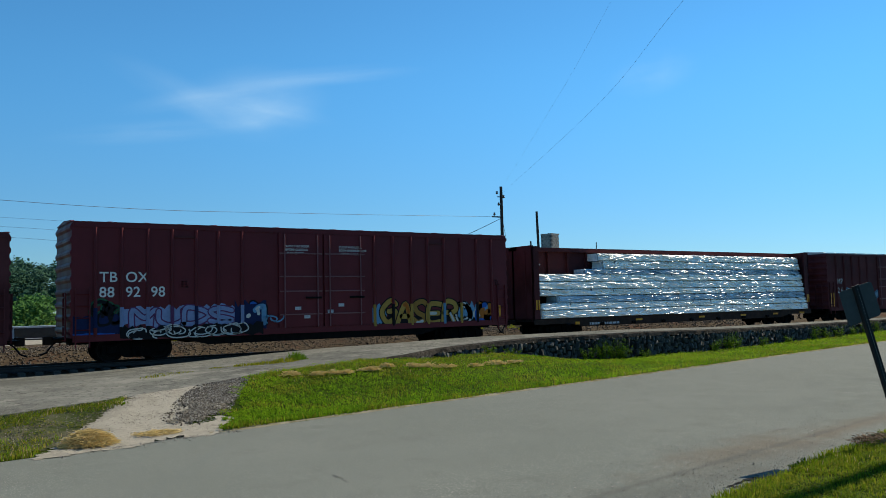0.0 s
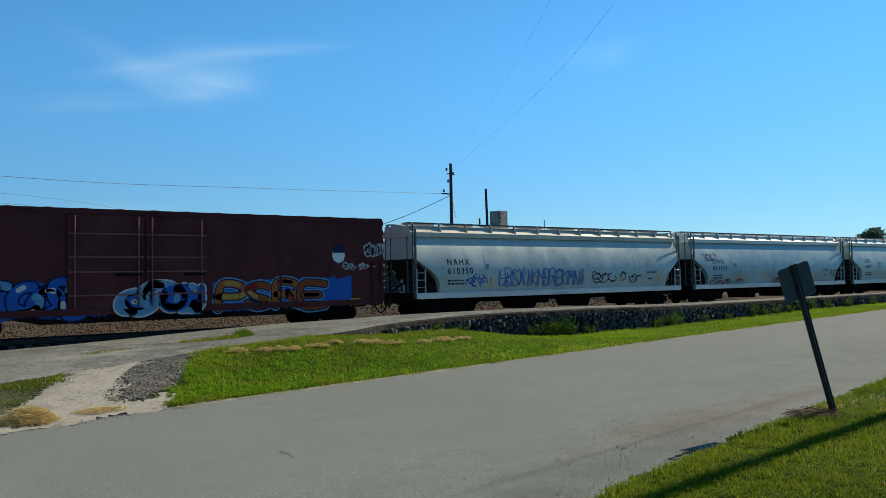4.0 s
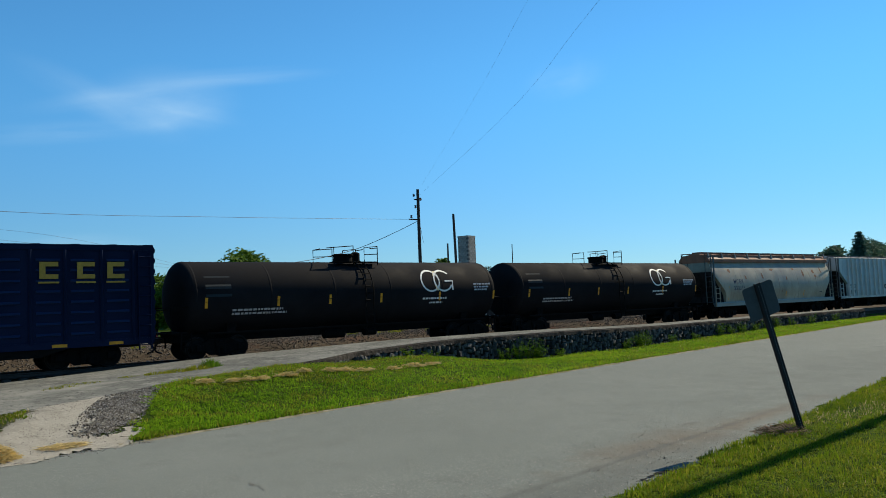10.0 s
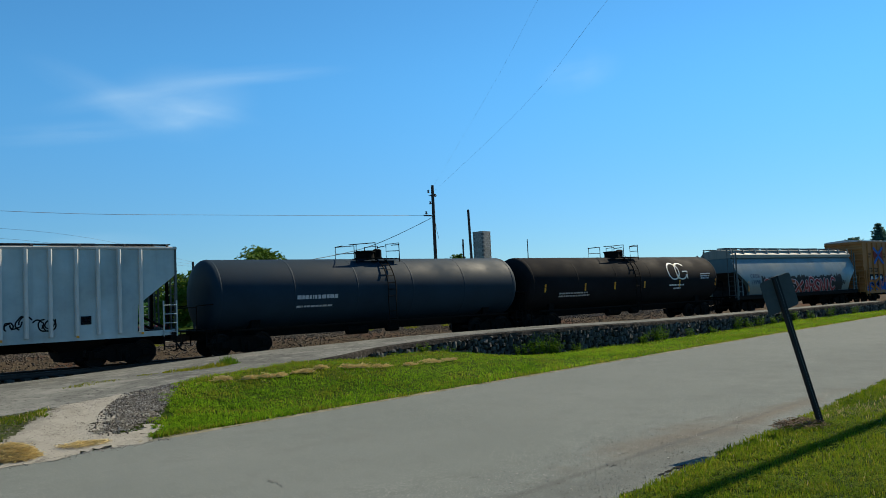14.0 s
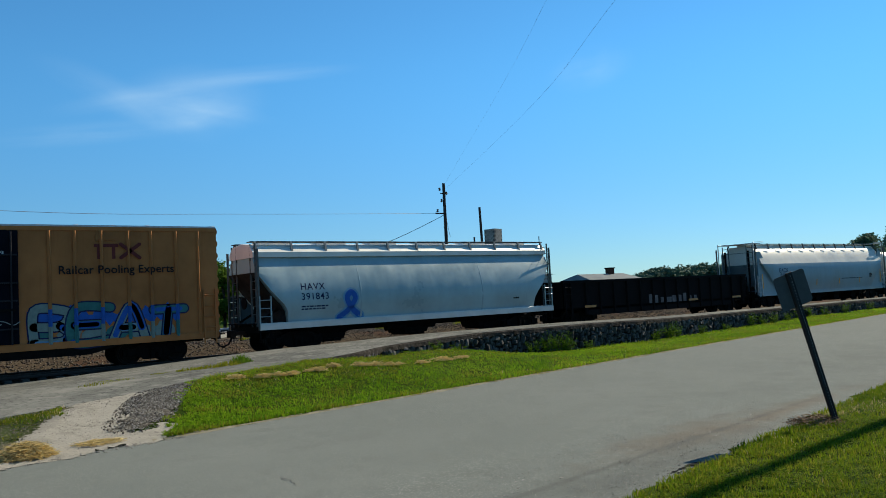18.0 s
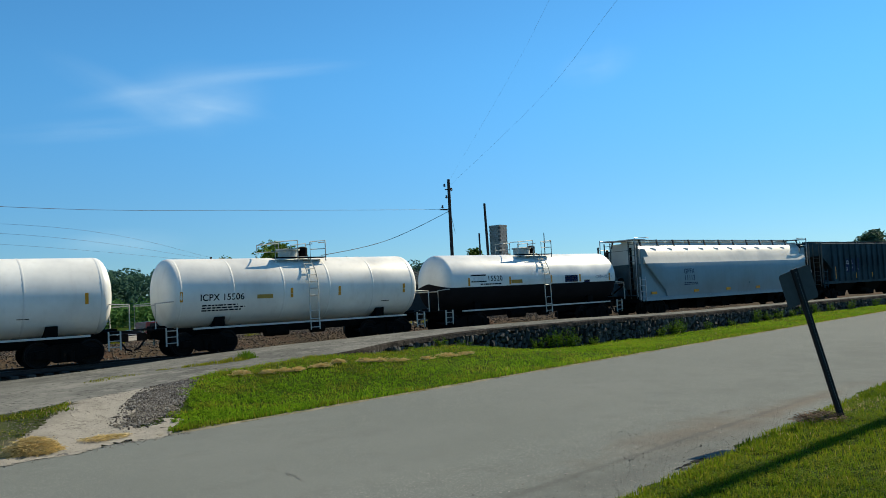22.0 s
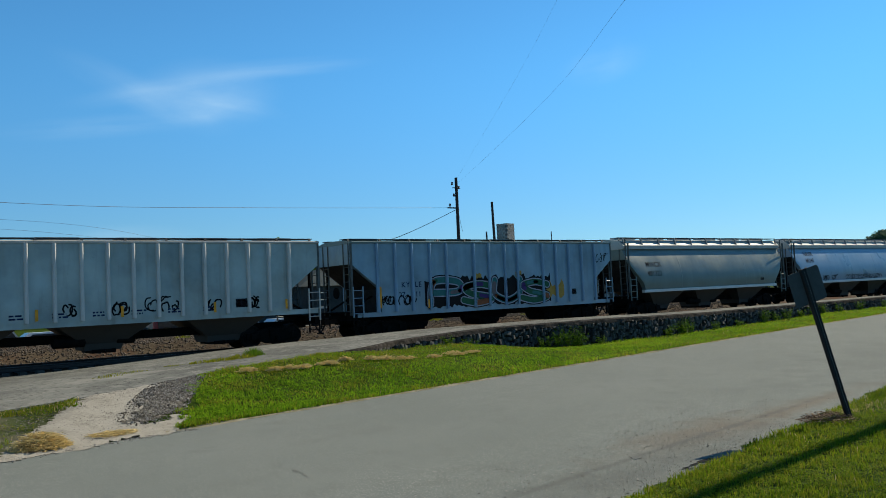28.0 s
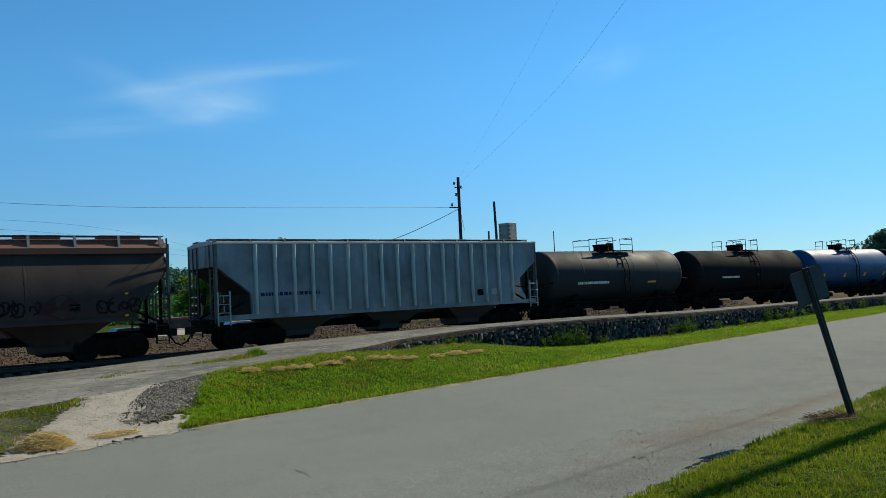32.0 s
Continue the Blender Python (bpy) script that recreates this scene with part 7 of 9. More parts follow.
            for x in (-4.3, -1.4, 2.2, 5.0):
                part("reflector", Geo().box(x, x + 0.5, -1.57, -1.5, 1.46, 1.54), GOLD_INK, car)
    car, sd, L = hopper("dark grey ribbed covered hopper with tan funnels", 613.95, 631.1, 4.5, "rib", DARK_RIB, ROOF_DULL, bays=3, ribs=17, rib_x=[-6.9 + 0.86 * i for i in range(17)], rib_mat=GREY_RIB, zb=1.4, low=FUNNEL, ladder_mat=GREY_RIB)
    bars(car, -6.7, 2.1, 3.6, 0.26, 1, BLUE_INK, sd, 180), reflectors(car, [-6.95, -4.4, -1.8, 0.8, 2.5, 4.2, 6.8], 1.45, 1.9, flat(1.61), 0.1), placard(car, 4.6, 1.7, 0.36, 0.3, sd), placard(car, 5.5, 1.72, 0.32, 0.28, sd, GREY_INK)
    car, sd, L = tank("dusty dark grey tank car with tall guard rails", 632.2, 643.6, 3.9, 1.42, TANK_GREY, wide_rail=3.0)
    bars(car, -3.6, 2.0, 2.8, 0.25, 1, WHITE_INK, sd, 181), part("amber_placard", Geo().box(2.2, 2.9, -sd(2.0) - 0.012, -sd(2.0) + 0.03, 1.95, 2.3), YELLOW, car)
    car, sd, L = tank("black tank car with pale stencils", 644.7, 657.2, 3.85, 1.42, BLACK)
    bars(car, -3.6, 2.0, 2.2, 0.22, 1, WHITE_INK, sd, 182)
    car, sd, L = tank("bright blue tank car with yellow marks", 658.3, 670.0, 3.85, 1.42, TANK_BLUE)
    reflectors(car, [-4.5, -1.5, 1.5, 4.5], 1.7, 2.0, sd, 0.3)
    tank("black tank car at the tail", 671.2, 684.0, 3.8, 1.4, BLACK)


build_train()

# ---- beside the road ----
BLADE = leaf_mat("grass blade green", (0.04, 0.135, 0.006), (0.30, 0.47, 0.022), 0.54)
BLADE_DRY = leaf_mat("dry straw", (0.72, 0.56, 0.30), (0.48, 0.35, 0.16), 0.3, 0.9)
HAY = leaf_mat("tawny hay", (0.82, 0.66, 0.31), (0.50, 0.38, 0.16), 0.4, 0.9)
BLADE_NEAR = leaf_mat("verge blade green", (0.036, 0.095, 0.004), (0.25, 0.34, 0.016), 0.42)
BLADE_DULL = leaf_mat("olive grass blade", (0.075, 0.12, 0.005), (0.34, 0.33, 0.04), 0.5)
WEED_DARK = leaf_mat("dark weed green", (0.028, 0.065, 0.012), (0.09, 0.13, 0.02), 0.4)
WEED = leaf_mat("weed leaf green", (0.07, 0.15, 0.010), (0.14, 0.25, 0.018), 0.4)
WALL_STONE = island_mat("dark wall stone", (0.012, 0.012, 0.011), (0.17, 0.162, 0.145), 0.92, 6.0)
MORTAR = ground_mat("dark wall mortar", [(0.014, 0.013, 0.012), (0.025, 0.023, 0.02)], [(3.0, 0.4, 0.6)], 0.95, 0.6, 0.03)
PEBBLE = island_mat("loose grey stone", (0.085, 0.078, 0.062), (0.28, 0.255, 0.205), 0.95, 12.0)
DARK_PEBBLE = island_mat("dark loose stone", (0.022, 0.019, 0.015), (0.22, 0.19, 0.145), 0.95, 12.0)
PALE_PEBBLE = island_mat("pale ballast stone", (0.16, 0.15, 0.135), (0.38, 0.36, 0.32), 0.95, 12.0)
BALLAST = island_mat("ballast stone", (0.025, 0.019, 0.013), (0.145, 0.115, 0.078), 0.95, 12.0)
POLE_WOOD = ground_mat("weathered pole wood", [(0.055, 0.052, 0.05), (0.035, 0.033, 0.032), (0.085, 0.08, 0.075)], [(2.0, 0.4, 0.6), (9.0, 0.5, 0.7)], 0.9, 0.5, 0.02)
WIRE = plain("dark cable", (0.04, 0.045, 0.05), 0.6)


def stuff(name, label, category, g, mat):
    """Uncountable small things in one mesh."""
    me = bpy.data.meshes.new(name)
    me.from_pydata(g.v, [], g.f)
    me.materials.append(mat)
    return tagged(new(name, me), label, category, kind="stuff")


def blade(g, x, y, z, h, w, rnd):
    a, b = rnd.uniform(0, math.tau), rnd.uniform(0, 0.6) * h
    dx, dy = math.cos(a) * w / 2, math.sin(a) * w / 2
    c = rnd.uniform(0, math.tau)
    lx, ly = math.cos(c) * b, math.sin(c) * b
    n = len(g.v)
    g.v += [(x - dx, y - dy, z - 0.01), (x + dx, y + dy, z - 0.01), (x + lx * 0.4 + dx * 0.7, y + ly * 0.4 + dy * 0.7, z + h * 0.6), (x + lx, y + ly, z + h)]
    g.f += [(n, n + 1, n + 2), (n, n + 2, n + 3)]


def leaflet(g, x, y, z, size, rnd):
    """One small broad leaf lying at an odd tilt."""
    a, tilt = rnd.uniform(0, math.tau), rnd.uniform(-0.7, 0.7)
    c, q, n = math.cos(a), math.sin(a), len(g.v)
    ux, uy, uz = c * math.cos(tilt) * size, q * math.cos(tilt) * size, math.sin(tilt) * size
    vx, vy = -q * size * 0.45, c * size * 0.45
    g.v += [(x - ux, y - uy, z - uz), (x + vx, y + vy, z + size * 0.15), (x + ux, y + uy, z + uz), (x - vx, y - vy, z + size * 0.15)]
    g.f.append((n, n + 1, n + 2, n + 3))


def bank_edge(x, y):
    """True where grass grows on the strip beyond the road."""
    left = 5.35 + (y - 15.6) * 0.43 + 0.45 * noise.noise(Vector((y * 0.9, 0, 7))) + 0.45 * noise.noise(Vector((x * 2.6, y * 2.6, 17)))
    return x > left and y > road_far(x) + 0.12 * noise.noise(Vector((x * 0.8, 0, 2)))


def build_grass():
    rnd = random.Random(5)
    g, dry, dull, near, dark = Geo(), Geo(), Geo(), Geo(), Geo()
    n = 0
    while n < 100000:  # strip between road and dock
        x = 4.5 + 66 * rnd.random() ** 1.6
        y = rnd.uniform(road_far(x) - 0.1, dock_edge(x) + 0.05)
        if road_far(x) > dock_edge(x) - 0.4 or not bank_edge(x, y):
            n += 0.2
            continue
        t = noise.noise(Vector((x * 0.35, y * 0.35, 0)))
        u = (y - road_far(x)) / max(0.5, dock_edge(x) - road_far(x))
        tired = smoothstep(0.42, 0.75, u + 0.3 * t) if x < 24 else 0.25
        h = rnd.uniform(0.025, 0.08) * (1 + 0.6 * t) * (1 + 0.8 * noise.noise(Vector((x * 2.4, y * 2.4, 31)))) * (1.5 if y > dock_edge(x) - 0.7 else 1.0) * (1.3 if y < road_far(x) + 0.5 else 1.0) * (1 - 0.35 * tired)
        q = rnd.random()
        blade(dry if q < 0.004 + 0.03 * tired else dull if q < 0.15 + 0.6 * tired + 0.7 * noise.noise(Vector((x * 0.8, y * 1.1, 12))) + 0.35 * (1 - smoothstep(0.0, 0.09, u)) else g, x, y, ground_z(x, y), h, rnd.uniform(0.012, 0.03), rnd)
        n += 1 if noise.noise(Vector((x * 1.7, y * 1.7, 21))) > -0.25 else 1.6
    n = 0
    while n < 60000:  # low broad leaves in tufts on the same strip
        x = 5.0 + 55 * rnd.random() ** 1.7
        y = rnd.uniform(road_far(x), dock_edge(x))
        n += 0.25
        if not bank_edge(x, y) or noise.noise(Vector((x * 3.4, y * 3.4, 41))) + 0.5 * noise.noise(Vector((x * 1.1, y * 1.1, 43))) < rnd.uniform(-0.25, 0.3):
            continue
        leaflet(dull if noise.noise(Vector((x * 0.8, y * 1.1, 12))) > 0.12 and rnd.random() < 0.7 else g, x, y, ground_z(x, y) + rnd.uniform(0.02, 0.085), rnd.uniform(0.016, 0.04), rnd)
        n += 0.75
    for _ in range(120000):  # and on the verge
        x = 5.8 + 14 * rnd.random() ** 1.3
        d = 0.1 + 3.4 * rnd.random()
        y = road_near(x) - d
        if noise.noise(Vector((x * 5.0, y * 5.0, 45))) + 0.4 * noise.noise(Vector((x * 1.4, y * 1.4, 47))) < rnd.uniform(-0.3, 0.3):
            continue
        leaflet(dull if rnd.random() < 0.3 else near, x, y, ground_z(x, y) + rnd.uniform(0.01, 0.055), rnd.uniform(0.009, 0.022), rnd)
    for _ in range(9000):  # beside the ramp, and along the road before the ditch
        x = rnd.uniform(-5, 3.0)
        y = road_far(x) + 2.6 * rnd.random() ** 1.7
        if x > ramp_left(y) - 0.25 or noise.noise(Vector((x * 1.2, y * 1.2, 4))) < (y - road_far(x) - 1.0) * 0.35:
            continue
        blade(dull if rnd.random() < 0.65 else dry if rnd.random() < 0.3 else g, x, y, ground_z(x, y), rnd.uniform(0.03, 0.12), rnd.uniform(0.012, 0.028), rnd)
    for _ in range(15000):  # low weeds over the ditch, thickest by the dock
        x = rnd.uniform(-1.5, 4.6)
        y = dock_edge(x) - 3.4 * rnd.random() ** 1.5
        if x > ramp_left(y) - 0.1 or y < road_far(x) or noise.noise(Vector((x * 1.6, y * 1.6, 51))) < -0.12 + 0.1 * (dock_edge(x) - y - 1.5) + rnd.uniform(-0.15, 0.15):
            continue
        leaflet(dark if rnd.random() < 0.6 else dull, x, y, ground_z(x, y) + rnd.uniform(0.02, 0.10), rnd.uniform(0.014, 0.034), rnd)
    for _ in range(5200):  # foot of the dock's low edge
        x = rnd.uniform(-2, 4.6)
        y = dock_edge(x) - 1.2 * rnd.random() ** 1.3
        if noise.noise(Vector((x * 0.9, y * 0.9, 8))) < -0.05:
            continue
        blade(g if rnd.random() < 0.2 else dry if rnd.random() < 0.12 else dull, x, y, ground_z(x, y), rnd.uniform(0.03, 0.12), rnd.uniform(0.012, 0.03), rnd)
    for _ in range(105000):  # verge on the camera's side
        x = 5.5 + 30 * rnd.random() ** 1.4
        d = 3.6 * rnd.random() ** 1.15
        y = road_near(x) - d + 0.1
        rag = 0.25 * noise.noise(Vector((x * 0.9, 4, 0)))
        if d < 0.12 + rag or (noise.noise(Vector((x * 3.1, y * 3.1, 6))) < -0.18 and rnd.random() < 0.75):
            continue
        t = noise.noise(Vector((x * 0.5, y * 0.5, 3)))
        t2 = noise.noise(Vector((x * 2.3, y * 2.3, 11)))
        h = rnd.uniform(0.03, 0.075) * (1.15 if d < 0.5 else 1.0) * (1 + 0.5 * t + 0.4 * t2)
        q = rnd.random()
        bare = (x - 15.6) ** 2 / 4.0 + (y - 6.95) ** 2 / 0.2 < 1 + 1.5 * t2
        if bare and q < 0.6:
            continue
        blade(dry if q < 0.006 + 0.03 * max(0, t) or (bare and q > 0.8) else dull if q < 0.38 + 0.5 * t2 else near, x, y, ground_z(x, y), h, rnd.uniform(0.006, 0.013), rnd)
    stuff("ditch_weeds", "low dark green weeds below the dock's edge", "weeds", dark, WEED_DARK)
    stuff("verge_grass", "short green grass of the near verge", "grass", near, BLADE_NEAR)
    stuff("grass", "mown green grass blades along the road", "grass", g, BLADE)
    stuff("olive_grass", "tired olive-green grass blades", "grass", dull, BLADE_DULL)
    stuff("dry_grass", "dry straw-coloured grass blades", "grass", dry, BLADE_DRY)


def clump(name, label, category, x, y, z, r, h, n, mat, seed, w=0.02, lay=0.0):
    rnd = random.Random(seed)
    g = Geo()
    lobes = [(rnd.uniform(-0.8, 0.8) * r, rnd.uniform(-0.35, 0.35) * r, rnd.uniform(0.35, 1.0)) for _ in range(4)] if name == "hay_clump" else [(0, 0, 1.0)]
    for _ in range(n):
        lx, ly, lk = lobes[rnd.randrange(len(lobes))]
        a, q = rnd.uniform(0, math.tau), r * math.sqrt(rnd.random())
        hh = h * (1 - 0.7 * (q / r) ** 2) * rnd.uniform(0.5, 1.1)
        if lay > 0.5:  # cut stalks that lie over one another
            x1, y1, z1 = lx + math.cos(a) * q * lk, ly + math.sin(a) * q * 0.8 * lk, h * lk * max(0.0, 1 - (q / r) ** 2) * rnd.uniform(0.3, 1.0) + 0.012
            c, s = rnd.uniform(0, math.tau), rnd.uniform(0.06, 0.13)
            dx, dy, dz, k = math.cos(c) * s, math.sin(c) * s, rnd.uniform(-0.045, 0.045), len(g.v)
            e = w * 0.3
            g.v += [(x1 - dx, y1 - dy, max(0.0, z1 - dz) + e), (x1 - dx, y1 - dy, max(0.0, z1 - dz)), (x1 + dx, y1 + dy, max(0.0, z1 + dz)), (x1 + dx, y1 + dy, max(0.0, z1 + dz) + e), (x1 + dy * 0.1, y1 - dx * 0.1, z1 + e * 2)]
            g.f += [(k, k + 1, k + 4), (k + 1, k + 2, k + 4), (k + 2, k + 3, k + 4), (k + 3, k, k + 4)]
            continue
        blade(g, math.cos(a) * q, math.sin(a) * q * 0.8, 0.0 if not lay else rnd.uniform(0, hh * lay), hh * (1 - lay * 0.6), w * rnd.uniform(0.7, 1.6), rnd)
    ob = tagged(new(name, g.mesh(name, mat)), label, category)
    ob.matrix_basis = pose(x, y, z)
    return ob


def leafy_weed(x, y, z, r, h, n, seed):
    """A bushy weed: thin stems with many small leaves."""
    rnd = random.Random(seed)
    ob = tagged(new("wall_weed"), "leafy green weed against the stone wall", "weeds", "weeds along the wall")
    ob.matrix_basis = pose(x, y, z)
    stems, leaves = Geo(), Geo()
    for _ in range(max(4, n // 22)):
        a, q, top = rnd.uniform(0, math.tau), r * math.sqrt(rnd.random()), h * rnd.uniform(0.45, 1.05)
        tip = (math.cos(a) * q, math.sin(a) * q * 0.5 - 0.03, top)
        stems.tube([(tip[0] * 0.3, tip[1] * 0.3, -0.03), tip], 0.006, 3, 0.003)
        for _ in range(22):
            u = rnd.uniform(0.2, 1.05)
            leaflet(leaves, tip[0] * (0.3 + 0.7 * u) + rnd.gauss(0, 0.05), tip[1] * (0.3 + 0.7 * u) + rnd.gauss(0, 0.05), top * u + rnd.gauss(0, 0.03), rnd.uniform(0.025, 0.06), rnd)
    tagged(part("stems", stems, WEED, ob), kind="stuff"), tagged(part("leaves", leaves, WEED, ob), kind="stuff")


def build_clumps():
    for i, (x, y, r) in enumerate(((9.05, 21.1, 0.3), (9.75, 20.8, 0.3), (10.1, 20.75, 0.35), (10.5, 20.7, 0.35), (11.25, 20.75, 0.42), (12.1, 20.95, 0.35), (12.9, 21.0, 0.4), (13.5, 21.05, 0.35), (14.2, 21.15, 0.55), (15.7, 21.65, 0.5), (16.9, 22.0, 0.75), (17.8, 22.2, 0.5))):
        tagged(clump("hay_clump", "clump of dry mown hay on the grass", "hay", x, y, ground_z(x, y) + 0.02, r * 0.58, 0.13, 190, HAY, 20 + i, 0.026, 0.6), group="hay clumps")
    tagged(clump("straw_heap", "heap of dry straw by the gravel", "straw", 2.9, 15.62, ground_z(2.9, 15.62), 0.46, 0.27, 2400, HAY, 40, 0.017, 0.6), kind="stuff")
    tagged(clump("straw_litter", "thin litter of brown straw on the gravel", "straw", 4.2, 15.95, ground_z(4.2, 15.95) + 0.03, 0.42, 0.02, 260, HAY, 42, 0.012, 0.6), kind="stuff")
    clump("dead_weeds", "brown dead weeds at the foot of the sign", "weeds", 12.85, 7.0, ROAD_Z + 0.04, 0.5, 0.14, 380, island_mat("dead weed brown", (0.26, 0.15, 0.08), (0.12, 0.075, 0.035), 0.9), 41, 0.012, 0.55)
    for i, (x, y, r, h, n) in enumerate(((9.4, 25.2, 0.5, 0.12, 260), (9.9, 25.0, 0.5, 0.14, 300), (10.5, 24.9, 0.5, 0.2, 330), (11.0, 25.1, 0.4, 0.32, 260), (8.6, 25.4, 0.4, 0.07, 140), (6.4, 24.6, 0.5, 0.12, 110), (7.3, 25.0, 0.5, 0.09, 110), (6.9, 25.3, 0.4, 0.07, 80))):
        tagged(clump("weed_tuft", "olive weeds growing through the concrete", "weeds", x, y, slab_z(x) + 0.01, r, h, n, WEED if i == 3 else BLADE_DULL, 50 + i, 0.022), group="weed tufts", kind="stuff")
    rnd = random.Random(66)
    for i in range(14):
        x, y = rnd.uniform(2, 40), rnd.uniform(38.5, 43.0)
        tagged(clump("bank_weed", "green weed growing on the ballast bank", "weeds", x, y, yard_z(x, y), rnd.uniform(0.3, 0.7), rnd.uniform(0.15, 0.4), 60, BLADE_DULL, 90 + i, 0.04), group="weeds on the bank", kind="stuff")
    for i, (x, h) in enumerate(((19.0, 0.35), (20.3, 0.3), (24.6, 0.6), (25.6, 0.95), (26.2, 0.9), (26.9, 0.6), (28.3, 0.35), (33.4, 0.6), (34.6, 0.85), (35.4, 0.7), (38.2, 0.45), (41.0, 0.4), (43.6, 0.75), (45.0, 0.6), (46.3, 0.7), (48.0, 0.6), (49.6, 0.8), (51.0, 0.7), (53.0, 0.6), (56.0, 0.7), (60.0, 0.6))):
        leafy_weed(x, dock_edge(x) - 0.32, ground_z(x, dock_edge(x) - 0.32), 0.3 + 0.35 * h, h * 0.95, int(520 * h), 70 + i)


def rock(g, x, y, z, r, rnd, flat_z=0.7):
    n = len(g.v)
    for sx, sy, sz in ((1, 0, 0), (-1, 0, 0), (0, 1, 0), (0, -1, 0), (0, 0, 1), (0, 0, -1)):
        q = r * rnd.uniform(0.7, 1.25)
        g.v.append((x + sx * q + rnd.uniform(-0.2, 0.2) * r, y + sy * q + rnd.uniform(-0.2, 0.2) * r, z + sz * q * flat_z))
    for a, b, c in ((0, 2, 4), (2, 1, 4), (1, 3, 4), (3, 0, 4), (2, 0, 5), (1, 2, 5), (3, 1, 5), (0, 3, 5)):
        g.f.append((n + a, n + b, n + c))


def patch(name, label, category, outline, mat, lift=0.012, step=0.35, dz=None):
    """A sheet lying on the land inside an uneven outline."""
    xs, ys = [p[0] for p in outline], [p[1] for p in outline]

    def inside(x, y):
        c = False
        for i in range(len(outline)):
            (x0, y0), (x1, y1) = outline[i - 1], outline[i]
            if (y0 > y) != (y1 > y) and x < (x1 - x0) * (y - y0) / (y1 - y0) + x0:
                c = not c
        return c
    g, idx = Geo(), {}
    for i in range(int((max(xs) - min(xs)) / step) + 1):
        for j in range(int((max(ys) - min(ys)) / step) + 1):
            x, y = min(xs) + i * step, min(ys) + j * step
            wob = 0.5 * noise.noise(Vector((x * 1.3, y * 1.3, 9)))
            if not inside(x + wob, y + wob):
                continue
            q = []
            for a, b in ((0, 0), (1, 0), (1, 1), (0, 1)):
                k = (i + a, j + b)
                if k not in idx:
                    px, py = min(xs) + k[0] * step + 0.12 * noise.noise(Vector((k[0] * 3.1, k[1] * 2.7, 1))), min(ys) + k[1] * step + 0.12 * noise.noise(Vector((k[0] * 2.3, k[1] * 3.3, 5)))
                    idx[k] = len(g.v)
                    z = (dz(px, py) if dz else ground_z(px, py)) + lift + 0.012 * noise.noise(Vector((px * 2, py * 2, 0)))
                    g.v.append((px, py, z))
                q.append(idx[k])
            g.f.append(tuple(q))
    ob = tagged(new(name, g.mesh(name, mat, True)), label, category, kind="structure")
    return ob


def ramp_edge(y):
    """X where the ramp's pale crown gives way to dark gravel."""
    return float(np.interp(y, (15.0, 16.2, 17.2, 18.7, 21.2, 22.2), (5.3, 4.8, 4.85, 5.6, 6.95, 7.6)))


def dark_right(y):
    return float(np.interp(y, (15.9, 16.8, 18.4, 21.2, 23.3), (5.2, 5.5, 6.3, 7.7, 9.2)))


def on_road(x, y):
    return max(ground_z(x, y), road_z(x, y) - 0.008 if y < road_far(x) + 0.1 else ROAD_Z)


